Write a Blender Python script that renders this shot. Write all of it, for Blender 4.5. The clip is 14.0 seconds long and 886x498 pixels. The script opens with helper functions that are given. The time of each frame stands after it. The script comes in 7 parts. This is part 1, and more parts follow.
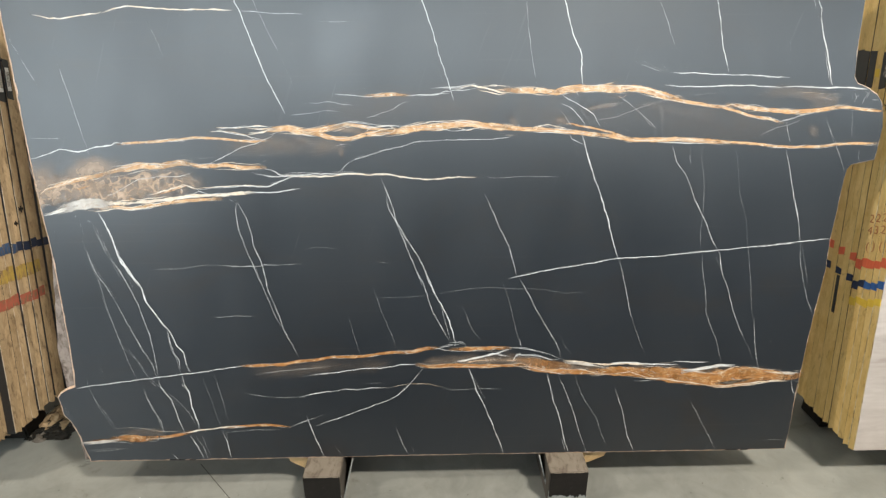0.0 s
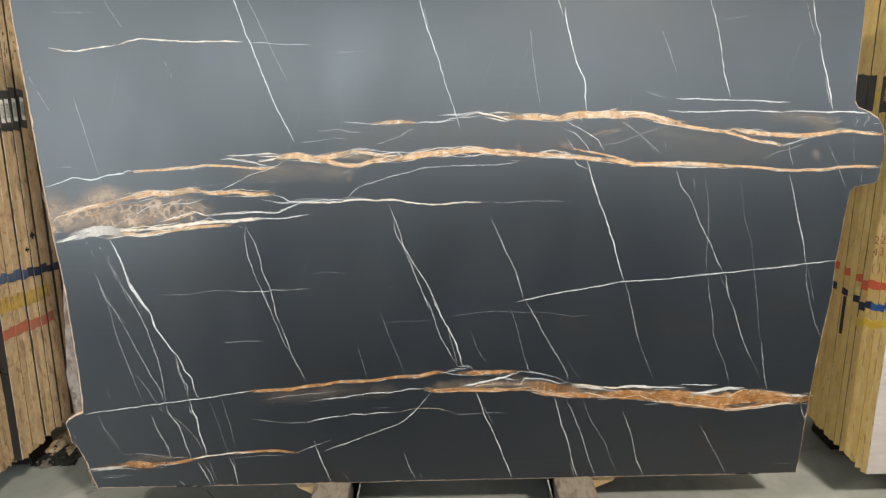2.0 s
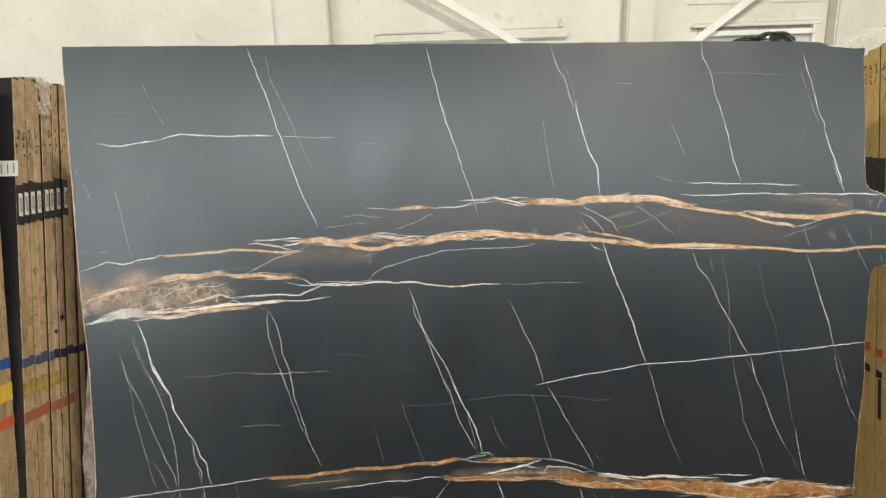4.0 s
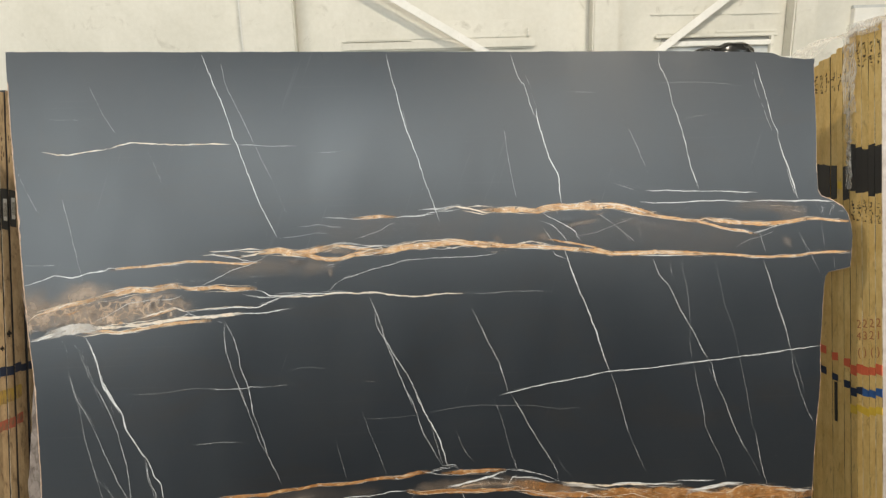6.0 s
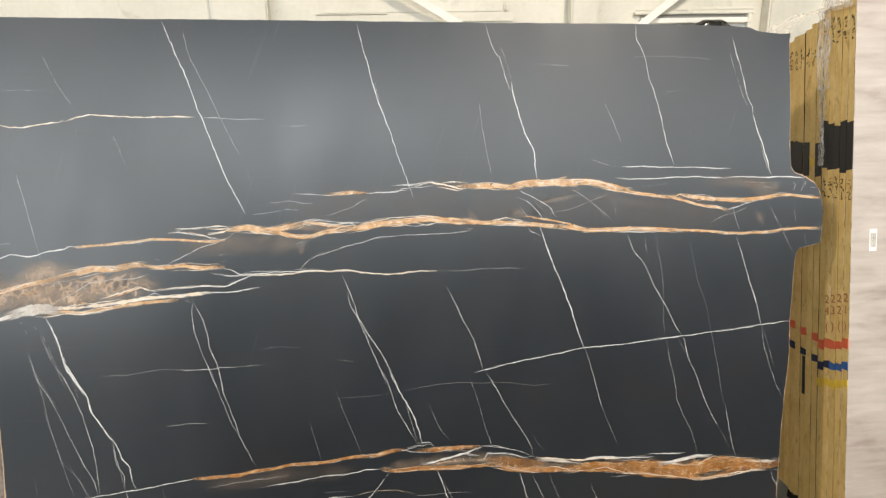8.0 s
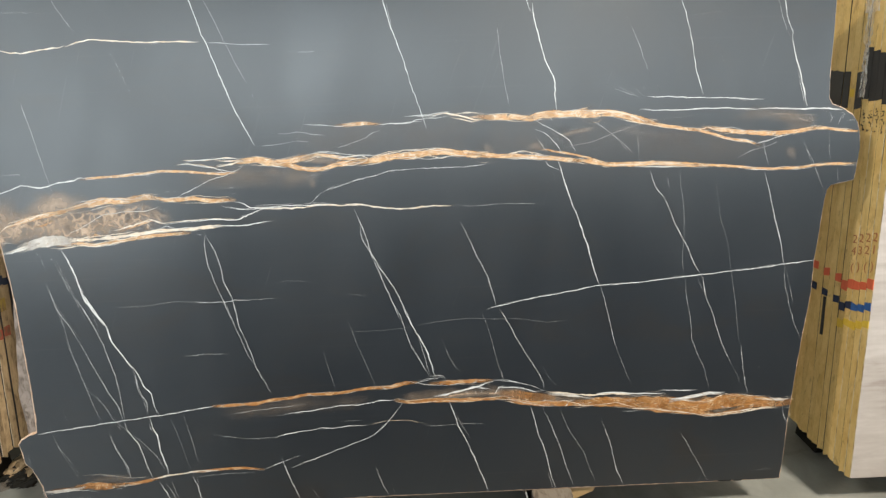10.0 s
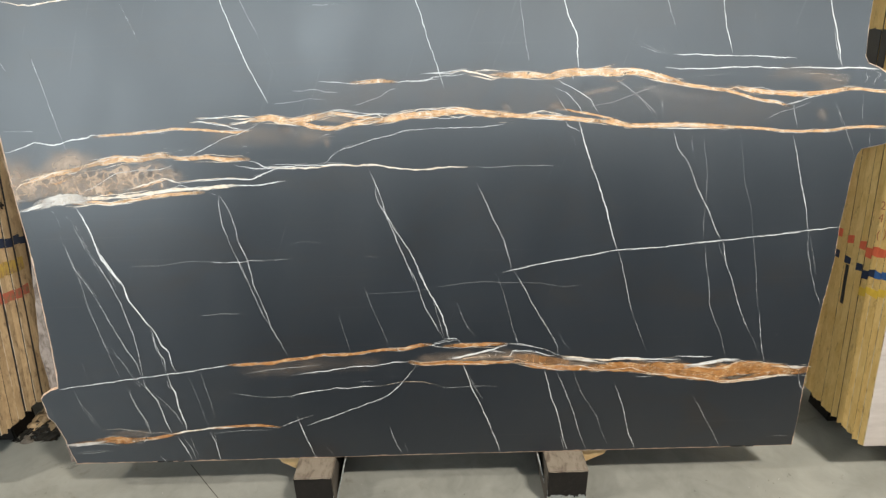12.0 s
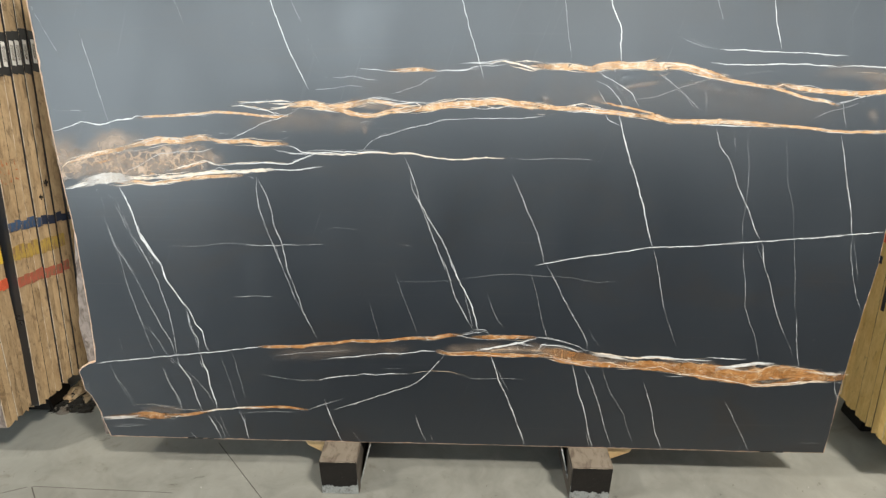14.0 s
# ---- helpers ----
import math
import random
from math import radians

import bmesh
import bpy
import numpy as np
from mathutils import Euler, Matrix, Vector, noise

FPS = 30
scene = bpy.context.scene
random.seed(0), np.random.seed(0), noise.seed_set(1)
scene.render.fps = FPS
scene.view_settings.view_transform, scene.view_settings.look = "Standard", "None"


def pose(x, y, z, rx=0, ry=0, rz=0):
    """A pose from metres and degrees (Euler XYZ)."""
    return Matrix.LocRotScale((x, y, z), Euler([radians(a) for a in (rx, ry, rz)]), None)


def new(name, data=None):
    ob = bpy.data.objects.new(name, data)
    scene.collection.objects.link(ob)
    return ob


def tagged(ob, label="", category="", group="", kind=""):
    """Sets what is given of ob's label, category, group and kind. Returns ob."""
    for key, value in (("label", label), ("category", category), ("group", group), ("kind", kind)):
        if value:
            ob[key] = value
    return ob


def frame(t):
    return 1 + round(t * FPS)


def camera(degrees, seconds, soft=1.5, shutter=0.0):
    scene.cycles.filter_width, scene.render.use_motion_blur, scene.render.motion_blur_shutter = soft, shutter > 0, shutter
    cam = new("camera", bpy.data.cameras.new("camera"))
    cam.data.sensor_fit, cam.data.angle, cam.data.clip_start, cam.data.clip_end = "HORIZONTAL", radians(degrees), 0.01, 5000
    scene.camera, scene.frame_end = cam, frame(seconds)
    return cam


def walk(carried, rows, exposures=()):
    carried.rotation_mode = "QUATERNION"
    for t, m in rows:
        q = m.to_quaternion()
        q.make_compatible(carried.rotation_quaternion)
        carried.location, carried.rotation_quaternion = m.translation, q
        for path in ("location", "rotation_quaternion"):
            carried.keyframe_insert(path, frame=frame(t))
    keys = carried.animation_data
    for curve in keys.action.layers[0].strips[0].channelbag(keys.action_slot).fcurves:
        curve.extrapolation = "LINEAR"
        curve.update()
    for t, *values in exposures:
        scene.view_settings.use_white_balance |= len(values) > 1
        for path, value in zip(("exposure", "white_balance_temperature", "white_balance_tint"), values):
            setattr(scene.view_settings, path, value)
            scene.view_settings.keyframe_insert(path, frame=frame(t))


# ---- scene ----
cam = camera(79.5, 14.0, 1.35)
# seconds, eye x y z, turn rx ry rz
ROWS = [
    (0.0, -0.0054, -1.6257, 1.7320, 67.259, 0.409, -1.010),
    (0.5, -0.0097, -1.6232, 1.7337, 66.383, 0.400, -1.050),
    (1.0, -0.0075, -1.6244, 1.7329, 66.091, 0.398, -1.054),
    (1.5, -0.0075, -1.6265, 1.7453, 67.084, 0.598, -1.061),
    (2.0, -0.0194, -1.6307, 1.7582, 69.217, 0.845, -0.841),
    (2.5, -0.0259, -1.6353, 1.7689, 71.160, 1.104, -0.014),
    (3.0, -0.0345, -1.6469, 1.7655, 73.757, 1.250, 0.740),
    (3.5, -0.0248, -1.6501, 1.7837, 75.887, 1.624, 1.098),
    (3.7, -0.0237, -1.6539, 1.7811, 76.891, 1.614, 1.036),
    (5.8, 0.0226, -1.6334, 1.7850, 78.723, 1.650, -0.972),
    (6.0, 0.0291, -1.6308, 1.7812, 78.323, 1.620, -1.681),
    (6.5, 0.0345, -1.6240, 1.7767, 77.786, 1.532, -2.706),
    (7.0, 0.0431, -1.6168, 1.7742, 77.362, 1.403, -3.398),
    (7.5, 0.0496, -1.6112, 1.7688, 76.966, 1.316, -3.864),
    (10.0, 0.0561, -1.5707, 1.7328, 69.795, 1.309, -2.131),
    (10.5, 0.0615, -1.5679, 1.7180, 68.426, 1.259, -1.823),
    (11.0, 0.0550, -1.5642, 1.7085, 67.522, 1.238, -1.908),
    (11.5, 0.0453, -1.5533, 1.7142, 66.554, 1.173, -1.695),
    (12.0, 0.0356, -1.5557, 1.7070, 66.377, 1.116, -0.926),
    (12.5, 0.0237, -1.5561, 1.7049, 66.232, 0.953, -0.200),
    (13.0, 0.0140, -1.5544, 1.7023, 65.847, 0.805, 0.612),
    (13.5, 0.0054, -1.5560, 1.6994, 65.645, 0.548, 1.356),
    (14.0, -0.0086, -1.5623, 1.6950, 65.796, 0.054, 1.892),
]
walk(cam, [(t, pose(x, y, z, rx, ry, rz)) for t, x, y, z, rx, ry, rz in ROWS], [(0.0, 0.35, 6500, 10), (1.0, 0.35, 6500, 10), (1.6, 0.25, 6500, 10), (2.4, 0.20, 6500, 10), (3.5, 0.02, 6850, 11), (5.8, -0.10, 6850, 11), (7.5, 0.09, 6950, 14), (10.0, 0.24, 6600, 10), (11.0, 0.27, 6550, 10), (12.2, 0.36, 6500, 10), (14.0, 0.37, 6500, 10)])

# ---- light ----
world = bpy.data.worlds.new("world")
scene.world = world
world.use_nodes = True
world.node_tree.nodes["Background"].inputs["Color"].default_value = (0.80, 0.88, 1.0, 1)
world.node_tree.nodes["Background"].inputs["Strength"].default_value = 0.05


def area_lamp(name, x, y, z, sx, sy, watts, colour):
    data = bpy.data.lights.new(name, "AREA")
    data.shape, data.size, data.size_y, data.energy, data.color = "RECTANGLE", sx, sy, watts, colour
    ob = new(name, data)
    ob.matrix_world = pose(x, y, z)
    return ob


WARM = (1.0, 0.92, 0.79)
# unseen lamps: one set by the floor shadows, one added for the yellow slab ends
LAMPS = [
    (2.9, -3.4, 6.90, 1.0, 0.5, 700, WARM),
    (-6.0, -1.9, 6.90, 1.0, 0.5, 380, WARM),
]
for n, (x, y, z, sx, sy, watts, colour) in enumerate(LAMPS):
    area_lamp("lamp_light", x, y, z - 0.035, sx, sy, watts, colour)
# an unseen lamp strip behind the stacks, added to brighten the white wall
WALL_FILL = (-1.5, 1.5, 4.6, 7.0, 0.35, 28)
area_lamp("lamp_light", 0, 0, 0, WALL_FILL[3], WALL_FILL[4], WALL_FILL[5], (1.0, 0.93, 0.79)).matrix_world = pose(WALL_FILL[0], WALL_FILL[1] + 0.035, WALL_FILL[2], 90, 0, 0)
# daylight in unseen south openings, placed by the slab's sheen: x from, to, sill, head
SOUTH, LINTEL, ROOF_Z = -9.5, 7.2, 7.5
WINDOWS = ((-11.6, -5.4, 1.4, 7.2), (-5.0, -0.3, 4.0, 6.4), (0.1, 5.0, 4.1, 6.3), (5.4, 11.6, 3.7, 6.3))
GLOW = (15.0, 24.5, 22.5, 14.5)
for (x0, x1, sill, head), glow in zip(WINDOWS, GLOW):
    ob = area_lamp("window_light", 0, 0, 0, x1 - x0, head - sill, glow * (x1 - x0) * (head - sill), (0.83, 0.945, 1.0))
    ob.matrix_world = pose((x0 + x1) / 2, SOUTH - 0.02, (sill + head) / 2, 90, 0, 0)


# ---- materials ----
def material(name, rough=0.6, metal=0.0):
    m = bpy.data.materials.new(name)
    m.use_nodes = True
    b = m.node_tree.nodes["Principled BSDF"]
    b.inputs["Roughness"].default_value, b.inputs["Metallic"].default_value = rough, metal
    return m, m.node_tree, b


def node(tree, kind, **inputs):
    n = tree.nodes.new(kind)
    for key, value in inputs.items():
        n.inputs[key.replace("_", " ")].default_value = value
    return n


def coords(tree, scale=(1, 1, 1), kind="Object"):
    c = tree.nodes.new("ShaderNodeTexCoord")
    m = tree.nodes.new("ShaderNodeMapping")
    m.inputs["Scale"].default_value = scale
    tree.links.new(c.outputs[kind], m.inputs["Vector"])
    return m.outputs["Vector"]


def noise_of(tree, vector, scale, detail=4.0, rough=0.55, warp=0.0):
    n = node(tree, "ShaderNodeTexNoise", Scale=scale, Detail=detail, Roughness=rough, Distortion=warp)
    tree.links.new(vector, n.inputs["Vector"])
    return n.outputs["Fac"]


def ramp(tree, value, *stops):
    r = tree.nodes.new("ShaderNodeValToRGB")
    while len(r.color_ramp.elements) < len(stops):
        r.color_ramp.elements.new(0.5)
    for e, (at, col) in zip(r.color_ramp.elements, stops):
        e.position, e.color = at, (*col, 1) if len(col) == 3 else col
    tree.links.new(value, r.inputs["Fac"])
    return r.outputs["Color"]


def grey(a):
    return (a, a, a)


def mix(tree, fac, a, b, blend="MIX"):
    m = tree.nodes.new("ShaderNodeMix")
    m.data_type, m.blend_type = "RGBA", blend
    for key, value in ((0, fac), (6, a), (7, b)):
        if isinstance(value, (int, float)):
            m.inputs[key].default_value = value
        elif isinstance(value, tuple):
            m.inputs[key].default_value = (*value, 1)
        else:
            tree.links.new(value, m.inputs[key])
    return m.outputs[2]


def maths(tree, op, a, b=0.0, clamp=False):
    m = tree.nodes.new("ShaderNodeMath")
    m.operation, m.use_clamp = op, clamp
    for key, value in ((0, a), (1, b)):
        if isinstance(value, (int, float)):
            m.inputs[key].default_value = value
        else:
            tree.links.new(value, m.inputs[key])
    return m.outputs[0]


def bump(tree, shader, height, strength, distance=0.002):
    n = node(tree, "ShaderNodeBump", Strength=strength, Distance=distance)
    tree.links.new(height, n.inputs["Height"])
    tree.links.new(n.outputs["Normal"], shader.inputs["Normal"])


def surface(name, low, high, scale, rough=(0.5, 0.7), stretch=(1, 1, 1), fine=60.0, relief=0.25, kind="Object", spots=None, vary=0.0):
    """A surface whose colour wanders between two tones at two sizes, with fine relief and optional dark spots."""
    m, tree, b = material(name)
    v = coords(tree, stretch, kind)
    big = noise_of(tree, v, scale, 5, 0.6, 0.4)
    small = noise_of(tree, v, fine, 4, 0.6)
    both = maths(tree, "ADD", maths(tree, "MULTIPLY", big, 0.7), maths(tree, "MULTIPLY", small, 0.3))
    colour = ramp(tree, both, (0.3, low), (0.7, high))
    if spots:
        dark, amount = spots
        s = ramp(tree, noise_of(tree, v, scale * 3.3, 6, 0.7, 0.8), (amount, grey(1)), (amount + 0.14, grey(0)))
        colour = mix(tree, s, colour, dark)
    if vary:
        info = tree.nodes.new("ShaderNodeObjectInfo")
        shade = maths(tree, "ADD", maths(tree, "MULTIPLY", info.outputs["Random"], vary), 1 - vary / 2)
        hsv = node(tree, "ShaderNodeHueSaturation")
        tree.links.new(shade, hsv.inputs["Value"])
        tree.links.new(colour, hsv.inputs["Color"])
        colour = hsv.outputs["Color"]
    tree.links.new(colour, b.inputs["Base Color"])
    tree.links.new(ramp(tree, big, (0.3, grey(rough[0])), (0.7, grey(rough[1]))), b.inputs["Roughness"])
    if relief:
        bump(tree, b, small, relief)
    return m


def sawn_edge(name, low, high, stain, amount, vary):
    """The sawn end of a slab: upright scratches, blotches and grime, different on every slab."""
    m, tree, b = material(name, 0.66)
    info = tree.nodes.new("ShaderNodeObjectInfo")
    c = tree.nodes.new("ShaderNodeTexCoord")
    shift = tree.nodes.new("ShaderNodeVectorMath")
    spread = maths(tree, "MULTIPLY", info.outputs["Random"], 41.0)
    tree.links.new(c.outputs["Object"], shift.inputs[0])
    tree.links.new(spread, shift.inputs[1])

    def scaled(*k):
        mp = tree.nodes.new("ShaderNodeMapping")
        mp.inputs["Scale"].default_value = k
        tree.links.new(shift.outputs[0], mp.inputs["Vector"])
        return mp.outputs["Vector"]

    patch = noise_of(tree, scaled(1, 2.0, 0.9), 9, 7, 0.68, 0.8)
    streak = noise_of(tree, scaled(1, 1, 0.03), 190, 3, 0.6)
    grain = noise_of(tree, scaled(1, 1, 0.5), 130, 4, 0.7)
    tone = maths(tree, "ADD", maths(tree, "MULTIPLY", patch, 0.6), maths(tree, "ADD", maths(tree, "MULTIPLY", streak, 0.14), maths(tree, "MULTIPLY", grain, 0.26)))
    colour = ramp(tree, tone, (0.36, low), (0.64, high))
    dirt = ramp(tree, noise_of(tree, scaled(1, 1.6, 0.75), 14, 8, 0.72, 1.2), (amount, grey(1)), (amount + 0.10, grey(0)))
    colour = mix(tree, maths(tree, "MULTIPLY", dirt, 0.6), colour, stain)
    cut = ramp(tree, noise_of(tree, scaled(1, 1, 0.06), 85, 3, 0.55, 0.4), (0.33, grey(1)), (0.38, grey(0)))
    colour = mix(tree, maths(tree, "MULTIPLY", cut, 0.14), colour, stain)
    shade = maths(tree, "ADD", maths(tree, "MULTIPLY", info.outputs["Random"], vary), 1 - vary / 2)
    hsv = node(tree, "ShaderNodeHueSaturation")
    tree.links.new(shade, hsv.inputs["Value"])
    tree.links.new(colour, hsv.inputs["Color"])
    tree.links.new(hsv.outputs["Color"], b.inputs["Base Color"])
    bump(tree, b, tone, 0.7, 0.003)
    return m


def black_stone():
    """Honed near-black stone: blue-grey clouds, brownish hazes, hand smears, hair-fine scratches and pale dust specks."""
    m, tree, b = material("black_stone")
    v = coords(tree)
    cloud = noise_of(tree, v, 2.2, 6, 0.6, 0.6)
    grain = noise_of(tree, v, 190, 3, 0.6)
    colour = ramp(tree, cloud, (0.30, (0.0080, 0.0112, 0.0162)), (0.55, (0.0102, 0.0134, 0.0178)), (0.78, (0.0146, 0.0158, 0.0184)))
    colour = mix(tree, maths(tree, "MULTIPLY", grain, 0.35), colour, (0.0115, 0.0145, 0.0205))
    haze = ramp(tree, noise_of(tree, coords(tree, (0.6, 1, 1.6)), 2.6, 7, 0.68, 1.2), (0.52, grey(0)), (0.72, grey(1)))
    colour = mix(tree, maths(tree, "MULTIPLY", haze, 0.6), colour, (0.0150, 0.0118, 0.0100))
    mottle = ramp(tree, noise_of(tree, v, 9.0, 6, 0.7, 0.5), (0.56, grey(0)), (0.74, grey(1)))
    colour = mix(tree, maths(tree, "MULTIPLY", mottle, 0.45), colour, (0.0190, 0.0185, 0.0180))
    patchy = ramp(tree, noise_of(tree, v, 1.7, 3, 0.5), (0.42, grey(0)), (0.62, grey(1)))
    # hair-fine healed cracks that run with the white veins
    tilt = tree.nodes.new("ShaderNodeMapping")
    tilt.inputs["Scale"].default_value = (1.0, 1.0, 0.05)
    turned = tree.nodes.new("ShaderNodeMapping")
    turned.inputs["Rotation"].default_value = (0, radians(-20), 0)
    tree.links.new(v, turned.inputs["Vector"])
    tree.links.new(turned.outputs["Vector"], tilt.inputs["Vector"])
    hair = ramp(tree, noise_of(tree, tilt.outputs["Vector"], 46, 3, 0.6, 0.25), (0.66, grey(0)), (0.72, grey(1)))
    colour = mix(tree, maths(tree, "MULTIPLY", maths(tree, "MULTIPLY", hair, patchy), 0.4), colour, (0.055, 0.058, 0.060))
    level = ramp(tree, noise_of(tree, coords(tree, (0.012, 1.0, 1.0)), 110, 2, 0.5), (0.64, grey(0)), (0.74, grey(1)))
    colour = mix(tree, maths(tree, "MULTIPLY", level, 0.3), colour, (0.030, 0.030, 0.031))
    dust = ramp(tree, noise_of(tree, v, 75, 2, 0.5), (0.775, grey(0)), (0.80, grey(1)))
    colour = mix(tree, maths(tree, "MULTIPLY", dust, 0.5), colour, (0.16, 0.15, 0.13))
    tree.links.new(colour, b.inputs["Base Color"])
    smear = noise_of(tree, coords(tree, (1.0, 1.0, 0.45)), 3.6, 6, 0.60, 0.25)
    tree.links.new(ramp(tree, smear, (0.15, grey(0.24)), (0.85, grey(0.44))), b.inputs["Roughness"])
    b.inputs["Specular IOR Level"].default_value = 0.72
    b.inputs["Coat Weight"].default_value, b.inputs["Coat Roughness"].default_value = 0.30, 0.30
    bump(tree, b, grain, 0.05, 0.0006)
    return m


def vein_stone(name, ragged, soft, *stops, scale=90.0, fine=260.0, rough=0.42, holes=0.0, streaks=0.0, fade=0.16, lace=None, twist=1.2, net=0.0):
    """Mineral filling of a vein: fades out at its sides by the ribbon's v, and with its strength.
    streaks: bands that run along it; lace: crinkled pale lines inside; net: dark cells left open."""
    m, tree, b = material(name, rough)
    b.inputs["Specular IOR Level"].default_value = 0.6
    b.inputs["Coat Weight"].default_value, b.inputs["Coat Roughness"].default_value = 0.35, 0.30
    v = coords(tree)
    uv, metres = tree.nodes.new("ShaderNodeUVMap"), tree.nodes.new("ShaderNodeUVMap")
    uv.uv_map, metres.uv_map = "UVMap", "metres"
    split = tree.nodes.new("ShaderNodeSeparateXYZ")
    tree.links.new(uv.outputs["UV"], split.inputs[0])
    across = maths(tree, "ABSOLUTE", maths(tree, "SUBTRACT", maths(tree, "MULTIPLY", split.outputs["Y"], 2.0), 1.0))
    n1 = noise_of(tree, v, scale, 5, 0.65, 0.7)
    n2 = noise_of(tree, v, fine, 3, 0.6)
    push = maths(tree, "MULTIPLY", maths(tree, "SUBTRACT", maths(tree, "ADD", maths(tree, "MULTIPLY", n1, 0.45), maths(tree, "MULTIPLY", n2, 0.55)), 0.5), ragged)
    if streaks:
        run = tree.nodes.new("ShaderNodeMapping")
        run.inputs["Scale"].default_value = (streaks, streaks * 4.5, 1)
        tree.links.new(metres.outputs["UV"], run.inputs["Vector"])
        bands = noise_of(tree, run.outputs["Vector"], 1.0, 5, 0.62, 0.9)
        n1 = maths(tree, "ADD", maths(tree, "MULTIPLY", n1, 0.35), maths(tree, "MULTIPLY", bands, 0.65))
    depth = maths(tree, "SUBTRACT", maths(tree, "SUBTRACT", 1.0, across), push)
    mask = maths(tree, "DIVIDE", depth, soft, True)
    if holes:
        gap = ramp(tree, noise_of(tree, v, scale * 0.45, 6, 0.66, twist), (holes, grey(0)), (holes + fade, grey(1)))
        mask = maths(tree, "MULTIPLY", mask, gap)
    if net:
        warp = tree.nodes.new("ShaderNodeTexNoise")
        warp.inputs["Scale"].default_value, warp.inputs["Detail"].default_value = 22, 4
        tree.links.new(v, warp.inputs["Vector"])
        lean = tree.nodes.new("ShaderNodeVectorMath")
        lean.operation = "MULTIPLY_ADD"
        lean.inputs[1].default_value = (0.065, 0.05, 0.05)
        tree.links.new(warp.outputs["Color"], lean.inputs[0])
        tree.links.new(v, lean.inputs[2])
        cells = tree.nodes.new("ShaderNodeTexVoronoi")
        cells.feature = "DISTANCE_TO_EDGE"
        cells.inputs["Scale"].default_value = net
        tree.links.new(lean.outputs[0], cells.inputs["Vector"])
        thick = noise_of(tree, v, 12, 4, 0.6)
        wall = maths(tree, "SUBTRACT", maths(tree, "MULTIPLY", thick, 0.72), cells.outputs["Distance"])
        mask = maths(tree, "MULTIPLY", mask, ramp(tree, wall, (0.12, grey(0.20)), (0.36, grey(1))))
        mask = maths(tree, "MULTIPLY", mask, ramp(tree, noise_of(tree, v, 14, 5, 0.65, 0.4), (0.36, grey(0.30)), (0.58, grey(1))))
    own = tree.nodes.new("ShaderNodeAttribute")
    own.attribute_name = "strength"
    mask = maths(tree, "MULTIPLY", mask, own.outputs["Fac"], True)
    tone = maths(tree, "ADD", maths(tree, "MULTIPLY", n1, 0.75), maths(tree, "MULTIPLY", n2, 0.25))
    colour = ramp(tree, tone, *stops)
    if lace:
        pale, thin = lace
        for size in (1.0, 1.8):
            run = tree.nodes.new("ShaderNodeMapping")
            run.inputs["Scale"].default_value = (streaks * size, streaks * size * 3.2, 1)
            run.inputs["Location"].default_value = (size * 9, size * 5, 0)
            tree.links.new(metres.outputs["UV"], run.inputs["Vector"])
            wave = noise_of(tree, run.outputs["Vector"], 1.0, 4, 0.6, 1.0)
            line = ramp(tree, maths(tree, "ABSOLUTE", maths(tree, "SUBTRACT", wave, 0.5)), (thin, grey(1)), (thin * 2.2, grey(0)))
            where = ramp(tree, noise_of(tree, v, 30, 3, 0.6), (0.44, grey(0)), (0.56, grey(1)))
            colour = mix(tree, maths(tree, "MULTIPLY", line, where), colour, pale)
    tree.links.new(colour, b.inputs["Base Color"])
    clear = tree.nodes.new("ShaderNodeBsdfTransparent")
    blend = tree.nodes.new("ShaderNodeMixShader")
    tree.links.new(mask, blend.inputs[0])
    tree.links.new(clear.outputs[0], blend.inputs[1])
    tree.links.new(b.outputs[0], blend.inputs[2])
    tree.links.new(blend.outputs[0], tree.nodes["Material Output"].inputs["Surface"])
    return m


STONE = black_stone()
WHITE = vein_stone("white_vein", 0.7, 0.30, (0.3, (0.50, 0.51, 0.52)), (0.7, (0.76, 0.76, 0.75)), scale=120)
CREAM = vein_stone("cream_vein", 1.0, 0.26, (0.32, (0.44, 0.25, 0.12)), (0.42, (0.58, 0.43, 0.29)), (0.56, (0.70, 0.65, 0.58)), scale=110, streaks=26)
CHALK = vein_stone("chalk_vein", 0.9, 0.14, (0.34, (0.34, 0.28, 0.23)), (0.44, (0.52, 0.48, 0.44)), (0.60, (0.66, 0.64, 0.61)), scale=60, streaks=30, lace=((0.40, 0.28, 0.18), 0.007))
OCHRE = vein_stone("ochre_vein", 0.45, 0.16, (0.30, (0.050, 0.027, 0.014)), (0.40, (0.18, 0.076, 0.020)), (0.51, (0.33, 0.140, 0.036)), (0.63, (0.41, 0.200, 0.066)), (0.73, (0.54, 0.36, 0.19)), scale=60, fine=170, holes=0.20, streaks=16, lace=((0.60, 0.45, 0.28), 0.006))
RUST = vein_stone("rust_vein", 1.2, 0.22, (0.31, (0.075, 0.050, 0.034)), (0.40, (0.28, 0.145, 0.056)), (0.49, (0.48, 0.250, 0.092)), (0.58, (0.56, 0.355, 0.180)), (0.69, (0.66, 0.54, 0.40)), scale=70, fine=170, holes=0.27, fade=0.14, streaks=22, lace=((0.68, 0.60, 0.48), 0.009))
BROWN = vein_stone("brown_haze", 1.2, 0.95, (0.3, (0.26, 0.18, 0.12)), (0.65, (0.56, 0.42, 0.31)), scale=16, fine=60, holes=0.30, rough=0.45, fade=0.34, twist=0.4)
